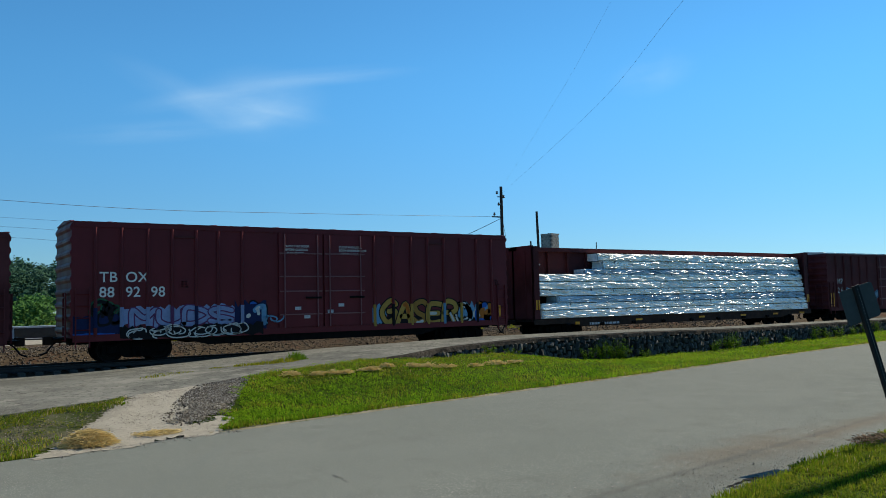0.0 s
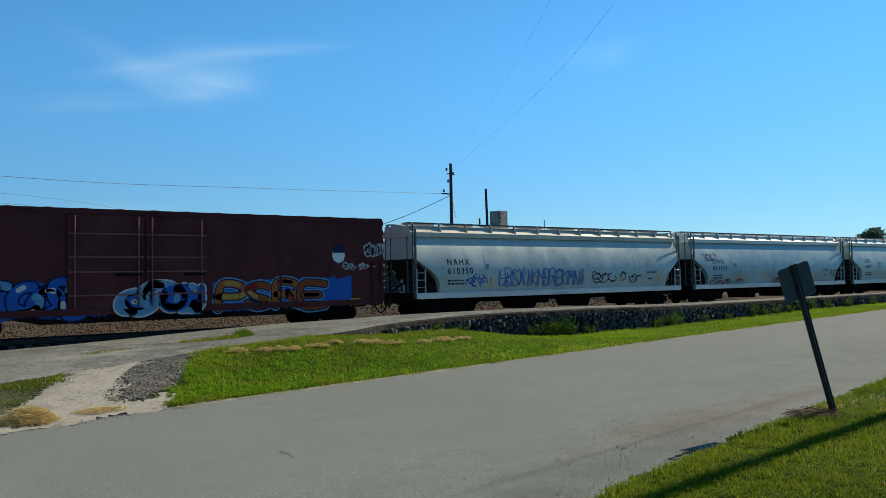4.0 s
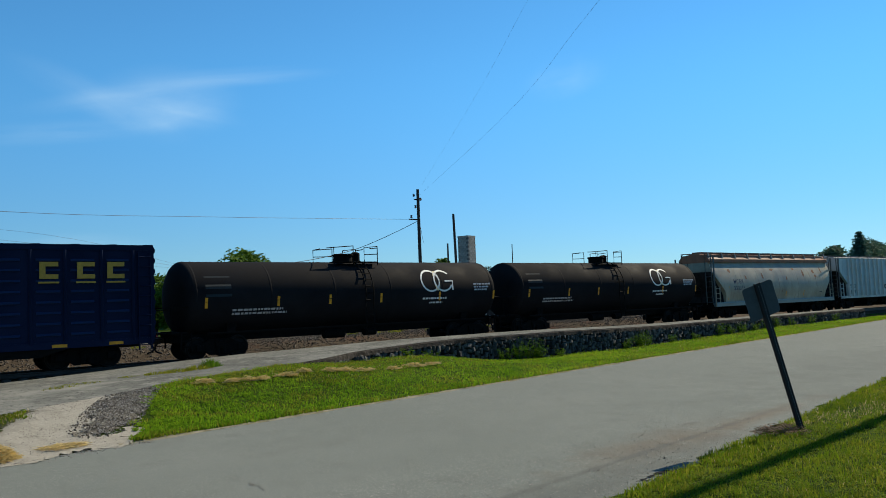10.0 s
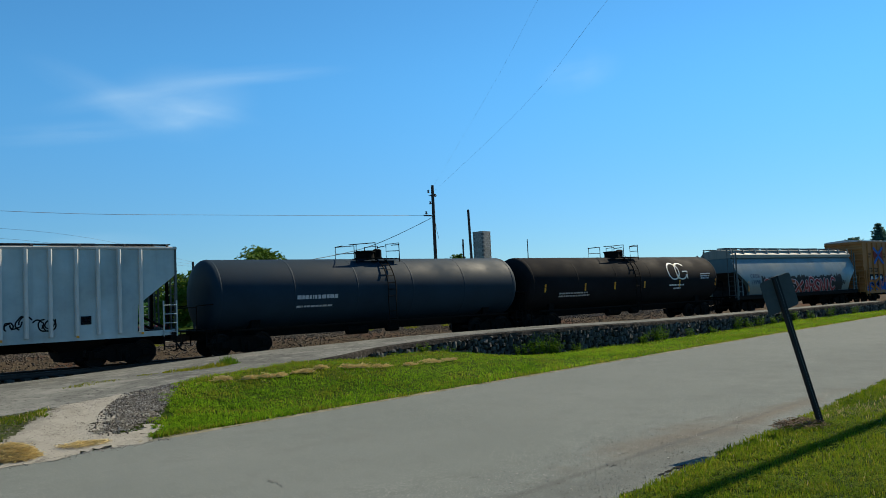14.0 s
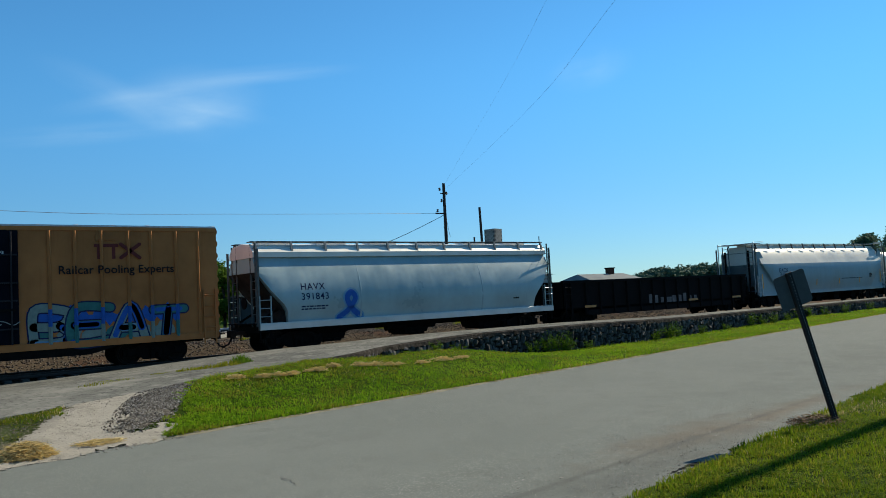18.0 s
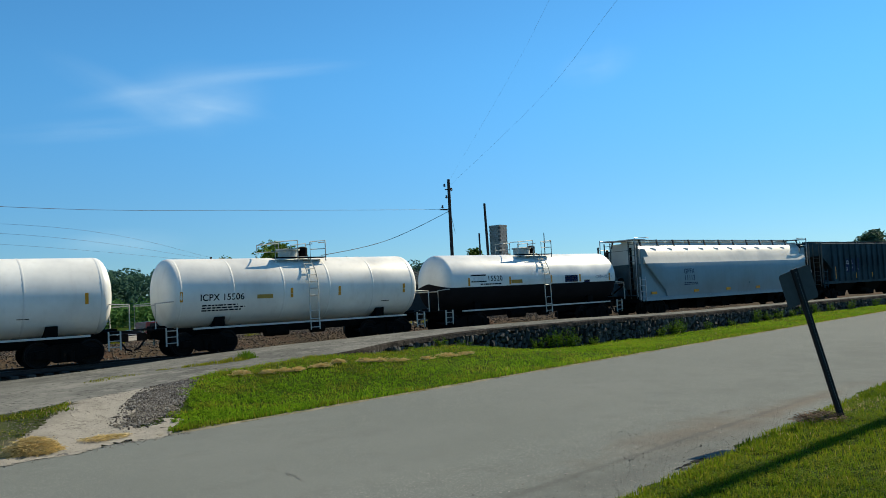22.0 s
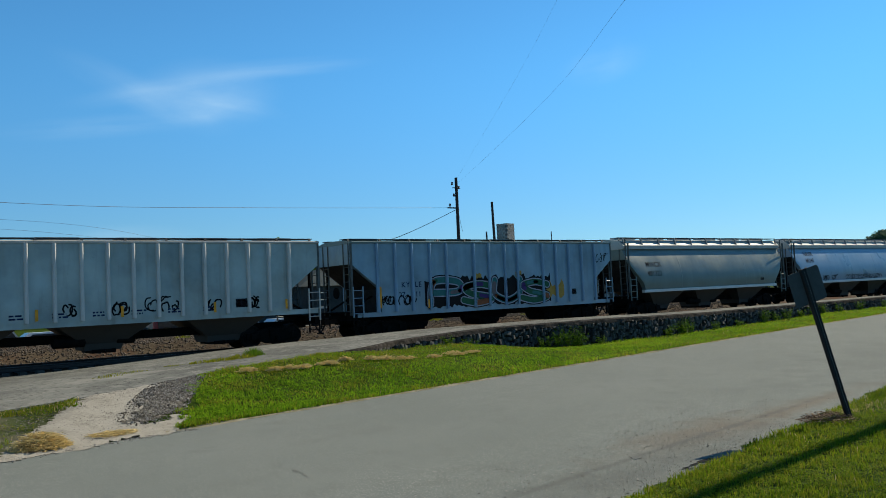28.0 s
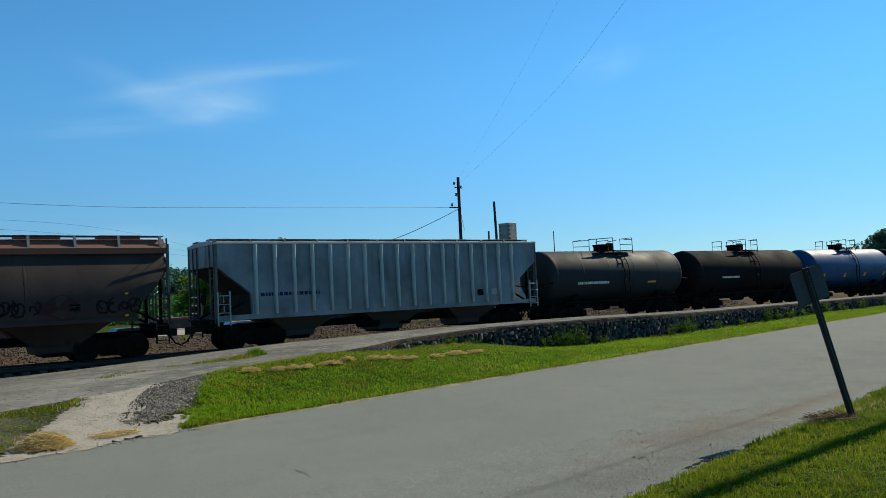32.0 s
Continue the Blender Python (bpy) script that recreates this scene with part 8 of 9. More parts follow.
def build_gravel():
    patch("gravel_apron", "pale gravel ramp from the road up to the dock", "gravel", [(1.9, 14.75), (3.5, 15.1), (5.2, 15.5), (5.7, 16.7), (5.0, 16.9), (6.1, 19.2), (7.2, 21.6), (6.4, 21.3), (4.7, 20.6), (3.4, 17.9), (2.7, 16.6)], GRAVEL, 0.016, 0.11, on_road)
    patch("dark_gravel", "dark loose gravel beside the ramp", "gravel", [(4.6, 16.9), (5.7, 17.0), (6.6, 18.8), (7.7, 21.2), (9.0, 23.2), (7.6, 22.3), (7.0, 21.2), (5.8, 18.9), (5.0, 17.4)], ground_mat("dark gravel", [(0.16, 0.145, 0.115), (0.07, 0.062, 0.05), (0.27, 0.25, 0.2)], [(2.0, 0.42, 0.6), (18.0, 0.48, 0.68)], 0.95, 0.9, 0.05), 0.03, 0.14, on_road)
    patch("stony_ditch", "stony ground below the dock's edge", "gravel", [(-6, 13.9), (2.0, 15.25), (2.6, 16.4), (3.4, 17.9), (4.6, 20.3), (1.4, 18.6), (-6, 16.2)], ground_mat("stony weeds", [(0.10, 0.095, 0.06), (0.055, 0.07, 0.022), (0.21, 0.195, 0.15)], [(1.5, 0.42, 0.58), (12.0, 0.58, 0.78)], 0.95, 0.9, 0.05), 0.02, 0.2)
    rnd = random.Random(9)
    g, dk, pale = Geo(), Geo(), Geo()
    for _ in range(10000):
        y = rnd.triangular(16.5, 23.6, 20.0)
        x = rnd.gauss(0.5 * (ramp_edge(y) + dark_right(y)), 0.36 * (dark_right(y) - ramp_edge(y)) + 0.1)
        if y < dock_edge(x) + 0.1 and (noise.noise(Vector((x * 1.3, y * 1.3, 14))) > -0.12 or rnd.random() < 0.3) and ramp_edge(y) - 0.35 < x < dark_right(y) + 0.25:
            rock(dk if rnd.random() < 0.72 else pale, x, y, ground_z(x, y) + 0.032, rnd.uniform(0.008, 0.03), rnd)
    for _ in range(1300):
        y = rnd.uniform(15.1, 20.5)
        x = rnd.uniform(ramp_left(y), ramp_edge(y) + 0.4)
        rock(g, x, y, ground_z(x, y) + 0.018, rnd.uniform(0.004, 0.014), rnd)
    for _ in range(1600):  # gravel dragged out along the road's edge
        x = rnd.uniform(2.0, 5.6)
        y = road_far(x) + rnd.gauss(0.1, 0.22)
        rock(g if rnd.random() < 0.4 else pale, x, y, (road_z(x, y) if y < road_far(x) else ROAD_Z + 0.01) + 0.004, rnd.uniform(0.005, 0.02), rnd)
    for _ in range(6000):
        x = rnd.uniform(-5, 4)
        y = rnd.uniform(road_far(x) + 0.8, dock_edge(x) - 0.1)
        if x < ramp_left(y):
            rock(g if rnd.random() < 0.6 else dk, x, y, ground_z(x, y) + 0.02, rnd.uniform(0.006, 0.024), rnd)
    stuff("loose_gravel", "loose grey gravel stones", "gravel", g, PEBBLE)
    stuff("loose_dark_gravel", "loose dark gravel stones beside the ramp", "gravel", dk, DARK_PEBBLE)
    for _ in range(5200):
        x, y = -8 + 66 * rnd.random(), DOCK_FAR + rnd.uniform(0.05, 0.75)
        rock(pale, x, y, -0.42 + rnd.uniform(0, 0.06), rnd.uniform(0.03, 0.07), rnd)
    stuff("pale_ballast", "pale grey ballast stones along the dock", "ballast", pale, PALE_PEBBLE)
    g = Geo()  # sandy line where the asphalt meets the grass
    for i in range(260):
        x = 5.0 + i * 0.25
        patchy = max(0.0, 0.25 + noise.noise(Vector((x * 0.9, 0, 1))) + 0.5 * noise.noise(Vector((x * 3.1, 0, 6))))
        y, w = road_far(x) - 0.02, 0.01 + 0.16 * patchy * rnd.uniform(0.6, 1.0)
        g.v += [(x, y - w, road_z(x, y - w) + 0.004), (x, y + 0.03 + 0.14 * patchy, ROAD_Z + 0.03)]
    g.f = [(2 * i, 2 * i + 2, 2 * i + 3, 2 * i + 1) for i in range(259)]
    tagged(new("sandy_edge", g.mesh("sandy_edge", ground_mat("pale road sand", [(0.26, 0.235, 0.17), (0.14, 0.13, 0.07), (0.32, 0.29, 0.22)], [(2.0, 0.4, 0.6), (14.0, 0.5, 0.7)], 0.95, 0.5, 0.02))), "pale sandy edge of the asphalt", "sand", kind="structure")
    hole = Geo()  # broken, tar-black pieces of the asphalt's edge
    for x, y, rx, ry in ((9.25, 6.76, 0.22, 0.05), (8.95, 6.72, 0.12, 0.03), (8.72, 6.68, 0.1, 0.025), (9.25, 6.66, 0.2, 0.035), (9.05, 6.62, 0.14, 0.03), (9.5, 6.7, 0.2, 0.03), (8.8, 6.5, 0.16, 0.035), (8.62, 6.42, 0.12, 0.03), (8.5, 6.36, 0.1, 0.02), (9.0, 6.5, 0.1, 0.02), (8.7, 6.6, 0.08, 0.018), (10.3, 6.8, 0.15, 0.03)):
        k = 12
        q = [(x + rx * rnd.uniform(0.6, 1.1) * math.cos(a), y + ry * rnd.uniform(0.6, 1.1) * math.sin(a)) for a in np.linspace(0, math.tau, k, endpoint=False)]
        hole.add([(a, b, road_z(a, b) + 0.012) for a, b in q], [tuple(range(k))])
    tagged(new("broken_edge", hole.mesh("broken_edge", plain("black broken asphalt", (0.012, 0.012, 0.012), 0.95, gloss=0.05))), "tar-black broken edge of the asphalt", "asphalt", kind="stuff")
    g = Geo()
    for _ in range(5200):
        x = rnd.gauss(9.2, 3.0)
        d = 0.05 + rnd.random() ** 2 * 2.2
        y = road_near(x) + d
        rock(g, x, y, road_z(x, y) + 0.002, rnd.uniform(0.003, 0.01) * (2.0 if rnd.random() < 0.06 else 1), rnd, 0.5)
    stuff("road_grit", "scattered grit on the asphalt", "grit", g, island_mat("road grit", (0.05, 0.048, 0.042), (0.42, 0.40, 0.34), 0.95, 12.0))
    g = Geo()
    for _ in range(30000):
        x, y = -8 + 66 * rnd.random() ** 1.2, TRACK_Y + rnd.uniform(-0.65, 10.0)
        base = -0.21 if abs(y - TRACK_Y) < 1.7 else -0.29 if y < TRACK_Y + 2.2 else yard_z(x, y)
        rock(g, x, y, base + rnd.uniform(0, 0.03), rnd.uniform(0.022, 0.055) * (1.35 if y > TRACK_Y + 3 else 1.0), rnd)
    stuff("ballast_stones", "brown ballast stones between and beside the rails", "ballast", g, BALLAST)


def road_z(x, y):
    u = (y - road_near(x)) / (road_far(x) - road_near(x))
    return ROAD_Z + 0.07 * (1 - (2 * u - 1) ** 2)


def build_cracks():
    rnd = random.Random(3)
    tar = plain("dark crack filler", (0.075, 0.076, 0.07), 0.9)
    for (x0, y0, x1, y1, w) in ((5.05, 10.3, 4.95, 9.7, 0.018), (12.6, 8.75, 13.2, 8.8, 0.05), (18.0, 8.6, 20.5, 9.0, 0.03)):
        n = 14
        pts = [(x0 + (x1 - x0) * i / n + rnd.uniform(-0.05, 0.05), y0 + (y1 - y0) * i / n + rnd.uniform(-0.05, 0.05)) for i in range(n + 1)]
        g = Geo()
        for i, (x, y) in enumerate(pts):
            k = w * rnd.uniform(0.3, 1.0)
            g.v += [(x - k * 0.5, y - k * 0.5, road_z(x, y) + 0.005), (x + k * 0.5, y + k * 0.5, road_z(x, y) + 0.005)]
        g.f = [(2 * i, 2 * i + 1, 2 * i + 3, 2 * i + 2) for i in range(n)]
        tagged(new("road_crack", g.mesh("road_crack", tar)), "dark crack in the asphalt", "crack", "cracks in the road", "structure")


def build_sign():
    base, top = Vector((13.22, 6.84, -0.5)), Vector((12.47, 7.06, 2.0))
    up = (top - base).normalized()
    side = Vector((0.9, -0.44, 0.0))
    side = (side - up * side.dot(up)).normalized()
    nrm = side.cross(up).normalized()
    m = Matrix((side, nrm, up)).transposed().to_4x4()
    m.translation = base
    sign = thing("road_sign", "leaning road sign with grey back on a punched steel post", "road sign", m=m)
    L = (top - base).length
    zinc = plain("dull black post", (0.008, 0.008, 0.009), 0.7, 0.2, 0.2, 6)
    g = Geo().prism_z([(-0.06, -0.012), (-0.042, 0.03), (0.042, 0.03), (0.06, -0.012), (0.048, -0.014), (0.03, 0.016), (-0.03, 0.016), (-0.048, -0.014)], -0.25, L)
    part("post", g, zinc, sign, "punched steel channel post")
    hole = Geo()
    for i in range(int(L / 0.05) - 1):
        hole.add([(-0.007, 0.0315, 0.05 + i * 0.05), (0.007, 0.0315, 0.05 + i * 0.05), (0.007, 0.0315, 0.066 + i * 0.05), (-0.007, 0.0315, 0.066 + i * 0.05)], [(0, 1, 2, 3)])
    tagged(part("post_holes", hole, plain("pale hole", (0.2, 0.2, 0.2), 0.8), sign), kind="stuff")
    w, h, r = 0.29, 0.56, 0.05
    pts = []
    for cx, cz, a0 in ((w - r, L - 0.02 - r, 0), (-w + r, L - 0.02 - r, 90), (-w + r, L - 0.02 - h + r, 180), (w - r, L - 0.02 - h + r, 270)):
        pts += [(cx + r * math.cos(radians(a0 + q)), cz + r * math.sin(radians(a0 + q))) for q in (0, 30, 60, 90)]
    part("panel", Geo().prism_y(pts, -0.02, -0.015), plain("dull aluminium sheet", (0.075, 0.078, 0.078), 0.7, 0.3, 0.12, 8, gloss=0.2), sign, "bare aluminium back of the sign panel")
    for z in (L - 0.12, L - 0.52):
        part("bolt", Geo().turned([(0.02, 0.012), (0.035, 0.012)], 0, 8, "y", 0, z), zinc, sign)


def pole(name, label, x, y, z0, top, r0, r1, lean=(0, 0)):
    ob = thing(name, label, "utility pole", m=pose(x, y, z0))
    H = top - z0
    pts = [(lean[0] * k / 8, lean[1] * k / 8, H * k / 8 - (0.5 if k == 0 else 0)) for k in range(9)]
    part("mast", Geo().tube(pts, r0, 12, r1), POLE_WOOD, ob, "weathered wooden mast", smooth=True)
    return ob


def cable(label, pts, r=0.02, sag=0.0):
    out = smooth_line([Vector(p) for p in pts], 14)
    n = len(out) - 1
    out = [(p[0], p[1], p[2] - sag * 4 * (k / n) * (1 - k / n)) for k, p in enumerate(out)]
    g = Geo().tube(out, r, 4)
    return thing("overhead_wire", label, "wire", "overhead wires", geo=g, mat=WIRE)


def build_poles():
    p = pole("utility_pole", "tall weathered wooden utility pole behind the track", 41.96, 53.6, -0.95, 11.5, 0.17, 0.12)
    part("pole_bracket", Geo().box(-1.0, 0.05, -0.05, 0.05, 9.85, 9.95), POLE_WOOD, p)
    for x, z in ((-0.95, 10.1), (0.32, 11.6), (-0.36, 10.95), (-0.55, 11.9)):
        part("insulator", lambda: Geo().turned([(-0.1, 0.05), (-0.02, 0.11), (0.05, 0.06), (0.12, 0.1), (0.16, 0.03)], 0, 10, "z"), plain("dark glazed insulator", (0.05, 0.05, 0.055), 0.3), p, m=pose(x * 0.8, 0, z if z < 12.3 else 12.2), key="insul")
    part("insulator_pin", Geo().box(-0.4, 0.4, -0.03, 0.03, 11.55, 11.62), STEEL_DARK, p)
    pole("utility_pole", "shorter wooden pole leaning a little", 45.55, 53.0, -0.95, 9.5, 0.14, 0.10, (-0.3, 0))
    pole("utility_pole", "short thin wooden pole by the sheds", 44.5, 53.0, -0.95, 6.95, 0.09, 0.07)
    pole("utility_pole", "tall wooden pole standing beside the road", 24.0, 7.0, -0.5, 15.5, 0.19, 0.15, (0, 0.0))
    pole("utility_pole", "pale wooden pole beyond the track", 27.7, 70.0, -0.95, 6.3, 0.13, 0.1)
    pole("utility_pole", "slim far pole with a lamp arm", 68.8, 70.0, -0.95, 8.7, 0.06, 0.05)
    cable("thin dark overhead wire along the track", [(41.2, 53.6, 8.95), (22.3, 50.0, 8.05), (8.3, 45.0, 7.3), (-12, 38, 7.2)], 0.011)
    cable("thin dark overhead wire crossing above the road", [(41.96, 53.6, 10.9), (25.2, 25.7, 10.1), (19.0, 15.4, 10.55), (9.0, -1.5, 11.6)], 0.0042)
    cable("thin dark overhead wire crossing above the road", [(41.96, 53.6, 11.3), (23.6, 25.7, 10.9), (17.0, 15.4, 11.3), (7.0, -1.5, 12.4)], 0.0022)
    cable("slack service wire from the pole to the shed", [(41.9, 53.6, 8.85), (35.2, 53.0, 6.45), (29.0, 52.4, 5.2)], 0.022, 0.1)
    cable("slack service wire from the pole to the shed", [(41.96, 53.6, 9.4), (47.5, 60.0, 7.6)], 0.015, 0.3)
    for dz, x in ((0.0, 0), (0.65, 2), (1.25, 4)):
        cable("faint far telephone wire", [(-10, 72, 8.4 + dz), (9 + x, 60 + dz, 6.9 + dz), (27.7, 70, 5.9 + dz * 0.3)], 0.007, 0.2)


def build_wall():
    g = Geo()
    xs = list(np.arange(13.0, 66.1, 0.5))
    for x in xs:
        y, zt = dock_edge(x), slab_z(x) - 0.07
        zb = min(ground_z(x, y - 0.1), slab_z(x) - 0.1) - 0.2
        g.v += [(float(x), y - 0.02, zb), (float(x), y - 0.02, zt), (float(x), y + 0.3, zt), (float(x), y + 0.3, zb)]
    g.f = [(4 * i + j, 4 * (i + 1) + j, 4 * (i + 1) + (j + 1) % 4, 4 * i + (j + 1) % 4) for i in range(len(xs) - 1) for j in range(4)] + [(0, 1, 2, 3), tuple(4 * len(xs) - 1 - k for k in range(4))]
    wall = thing("retaining_wall", "dark rubble-stone retaining wall under the dock", "wall", geo=g, mat=MORTAR, kind="structure")
    ledge_geo = Geo()  # dark, ragged ledge under the slab
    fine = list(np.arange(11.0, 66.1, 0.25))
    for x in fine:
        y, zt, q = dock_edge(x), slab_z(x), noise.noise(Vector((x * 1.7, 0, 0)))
        ledge_geo.v += [(float(x), y - 0.02, zt - 0.24 + 0.05 * q), (float(x), y - 0.13 + 0.05 * q, zt - 0.20 + 0.06 * noise.noise(Vector((x * 2.9, 4, 0)))), (float(x), y - 0.10 + 0.05 * noise.noise(Vector((x * 3.1, 8, 0))), zt - 0.06), (float(x), y - 0.04, zt - 0.008), (float(x), y + 0.15, zt - 0.02)]
    ledge_geo.f = [(5 * i + j, 5 * i + 5 + j, 5 * i + 6 + j, 5 * i + 1 + j) for i in range(len(fine) - 1) for j in range(4)]
    part("coping", ledge_geo, ground_mat("dark ragged coping", [(0.05, 0.044, 0.038), (0.016, 0.015, 0.013), (0.09, 0.08, 0.07)], [(2.0, 0.4, 0.6), (8.0, 0.5, 0.7)], 0.95, 0.9, 0.05), wall, "dark ragged edge under the slab")
    rnd = random.Random(17)
    shapes = []
    for k in range(14):
        q = Geo()
        nz = [(-0.5, -0.5), (0.5, -0.5), (0.5, 0.5), (-0.5, 0.5)]
        for f, y in ((1.0, 0.0), (0.8, -0.9)):
            q.v += [(a * f + rnd.uniform(-0.13, 0.13), y + rnd.uniform(-0.3, 0.3), b * f + rnd.uniform(-0.13, 0.13)) for a, b in nz]
        q.v.append((rnd.uniform(-0.25, 0.25), -1.1, rnd.uniform(-0.25, 0.25)))
        q.f = [(0, 1, 5, 4), (1, 2, 6, 5), (2, 3, 7, 6), (3, 0, 4, 7), (4, 5, 8), (5, 6, 8), (6, 7, 8), (7, 4, 8)]
        shapes.append((q, q.mesh("stone", WALL_STONE)))
    rest, count = Geo(), 0
    x = 14.2
    while x < 66:
        w = rnd.uniform(0.10, 0.22)
        y0, zt = dock_edge(x), slab_z(x) - 0.22
        z = min(ground_z(x, y0 - 0.1), zt - 0.06) - 0.05 - rnd.uniform(0, 0.2)
        while z < zt - 0.05:
            h = min(rnd.uniform(0.16, 0.42), zt - z + 0.06)
            q, me = shapes[rnd.randrange(14)]
            m = Matrix.LocRotScale((x + rnd.uniform(-0.06, 0.06), y0 - 0.01, z + h / 2), Euler((rnd.uniform(-0.3, 0.15), rnd.uniform(-0.1, 0.55), rnd.uniform(-0.4, 0.4))), (w * rnd.uniform(0.7, 0.95), rnd.uniform(0.08, 0.2), h * 0.88))
            if count < 300:
                ob = new("stone", me)
                ob.parent, ob.matrix_basis = wall, m
                count += 1
            else:
                rest.add([tuple(m @ Vector(v)) for v in q.v], q.f)
            z += h
        x += w * 0.95
    ob = stuff("stones", "", "", rest, WALL_STONE)
    ob.parent = wall


build_gravel()
build_grass()
build_clumps()
build_cracks()
build_sign()
build_poles()

# ---- beyond the track ----
LEAF = leaf_mat("tree leaf green", (0.06, 0.12, 0.014), (0.13, 0.22, 0.025), 0.45)
# The next four greens have distance haze mixed into their colour.
NEEDLE_HAZY = leaf_mat("hazed conifer needle", (0.07, 0.16, 0.12), (0.11, 0.22, 0.16), 0.45)
LEAF_HAZE = leaf_mat("sunlit hazy leaf", (0.055, 0.15, 0.04), (0.12, 0.25, 0.07), 0.4)
LEAF_RIGHT_HAZY = leaf_mat("hazed blue-green leaf", (0.05, 0.11, 0.075), (0.10, 0.19, 0.11), 0.45)
LEAF_FAR = leaf_mat("hazy far wood", (0.032, 0.085, 0.062), (0.065, 0.14, 0.09), 0.25)
BARK = ground_mat("grey bark", [(0.09, 0.075, 0.06), (0.05, 0.042, 0.035)], [(4.0, 0.4, 0.65)], 0.95, 0.7, 0.04)


def leaf_cloud(g, c, r, n, size, rnd, squash=0.8):
    for _ in range(n):
        d = Vector((rnd.gauss(0, 1), rnd.gauss(0, 1), rnd.gauss(0, 1))).normalized() * r * rnd.uniform(0.55, 1.05)
        p = Vector(c) + Vector((d.x, d.y, d.z * squash))
        a = Vector((rnd.gauss(0, 1), rnd.gauss(0, 1), rnd.gauss(0, 0.6))).normalized()
        b = a.orthogonal().normalized()
        s = size * rnd.uniform(0.6, 1.3)
        k = len(g.v)
        g.v += [tuple(p - a * s), tuple(p + b * s * 0.5), tuple(p + a * s), tuple(p - b * s * 0.5)]
        g.f.append((k, k + 1, k + 2, k + 3))


def tree(label, x, y, z0, H, R, seed, clumps=34, leaves=85, size=0.2, mat=LEAF, trunk=0.3):
    rnd = random.Random(seed)
    ob = thing("tree", label, "tree", "trees beyond the track", m=pose(x, y, z0))
    tg = Geo().tube([(0, 0, -0.3), (0.05, 0, H * 0.3), (0.1, 0.05, H * 0.62)], 0.022 * H + 0.06, 9, 0.05)
    cg = Geo()
    for i in range(clumps):
        u = rnd.random()
        zz = H * (trunk + (0.96 - trunk) * u)
        env = R * (math.sin(math.pi * min(1, 0.12 + 0.86 * u)) ** 0.6)
        a, q = rnd.uniform(0, math.tau), env * math.sqrt(rnd.random()) * rnd.uniform(0.75, 1.12)
        c = (math.cos(a) * q, math.sin(a) * q, zz)
        leaf_cloud(cg, c, R * rnd.uniform(0.2, 0.36), leaves, size, rnd)
        if i % 4 == 0:
            part("limb", Geo().tube([(0.05, 0, max(H * 0.2, zz * 0.6)), (c[0] * 0.5, c[1] * 0.5, zz * 0.85), (c[0] * 0.9, c[1] * 0.9, zz)], 0.06, 5, 0.02), BARK, ob)
    part("trunk", tg, BARK, ob, smooth=True)
    cr = part("crown", cg, mat, ob)
    tagged(cr, kind="stuff")
    return ob


def conifer(x, y, z0, H, R, seed):
    rnd = random.Random(seed)
    ob = thing("conifer", "dark spruce tree with layered boughs", "tree", "trees beyond the track", m=pose(x, y, z0))
    part("trunk", Geo().tube([(0, 0, -0.3), (0, 0, H)], 0.22, 8, 0.03), BARK, ob, smooth=True)
    g = Geo()
    for i in range(26):
        u = i / 25
        z, r = H * (0.15 + 0.85 * u), R * (1 - u) ** 0.85 + 0.15
        for k in range(9):
            a = k * math.tau / 9 + i * 0.7 + rnd.uniform(-0.2, 0.2)
            for s in np.linspace(0.2, 1.0, 5):
                q = r * s * rnd.uniform(0.85, 1.1)
                leaf_cloud(g, (math.cos(a) * q, math.sin(a) * q, z - 0.28 * q), 0.32, 7, 0.2, rnd, 0.4)
    tagged(part("crown", g, NEEDLE_HAZY, ob), kind="stuff")


def woods(label, x0, x1, y0, y1, zfun, n, size, leaf, mat, seed):
    rnd = random.Random(seed)
    g = Geo()
    for _ in range(n):
        x, y = rnd.uniform(x0, x1), rnd.uniform(y0, y1)
        top = zfun(x) * rnd.uniform(0.72, 1.08)
        r = size * rnd.uniform(0.7, 1.3)
        leaf_cloud(g, (x, y, top - r), r, 110, leaf, rnd, 0.9)
        leaf_cloud(g, (x, y, max(0, (top - 2 * r) * 0.6)), r * 1.1, 60, leaf * 1.3, rnd, 1.2)
    stuff("far_woods", label, "woods", g, mat)


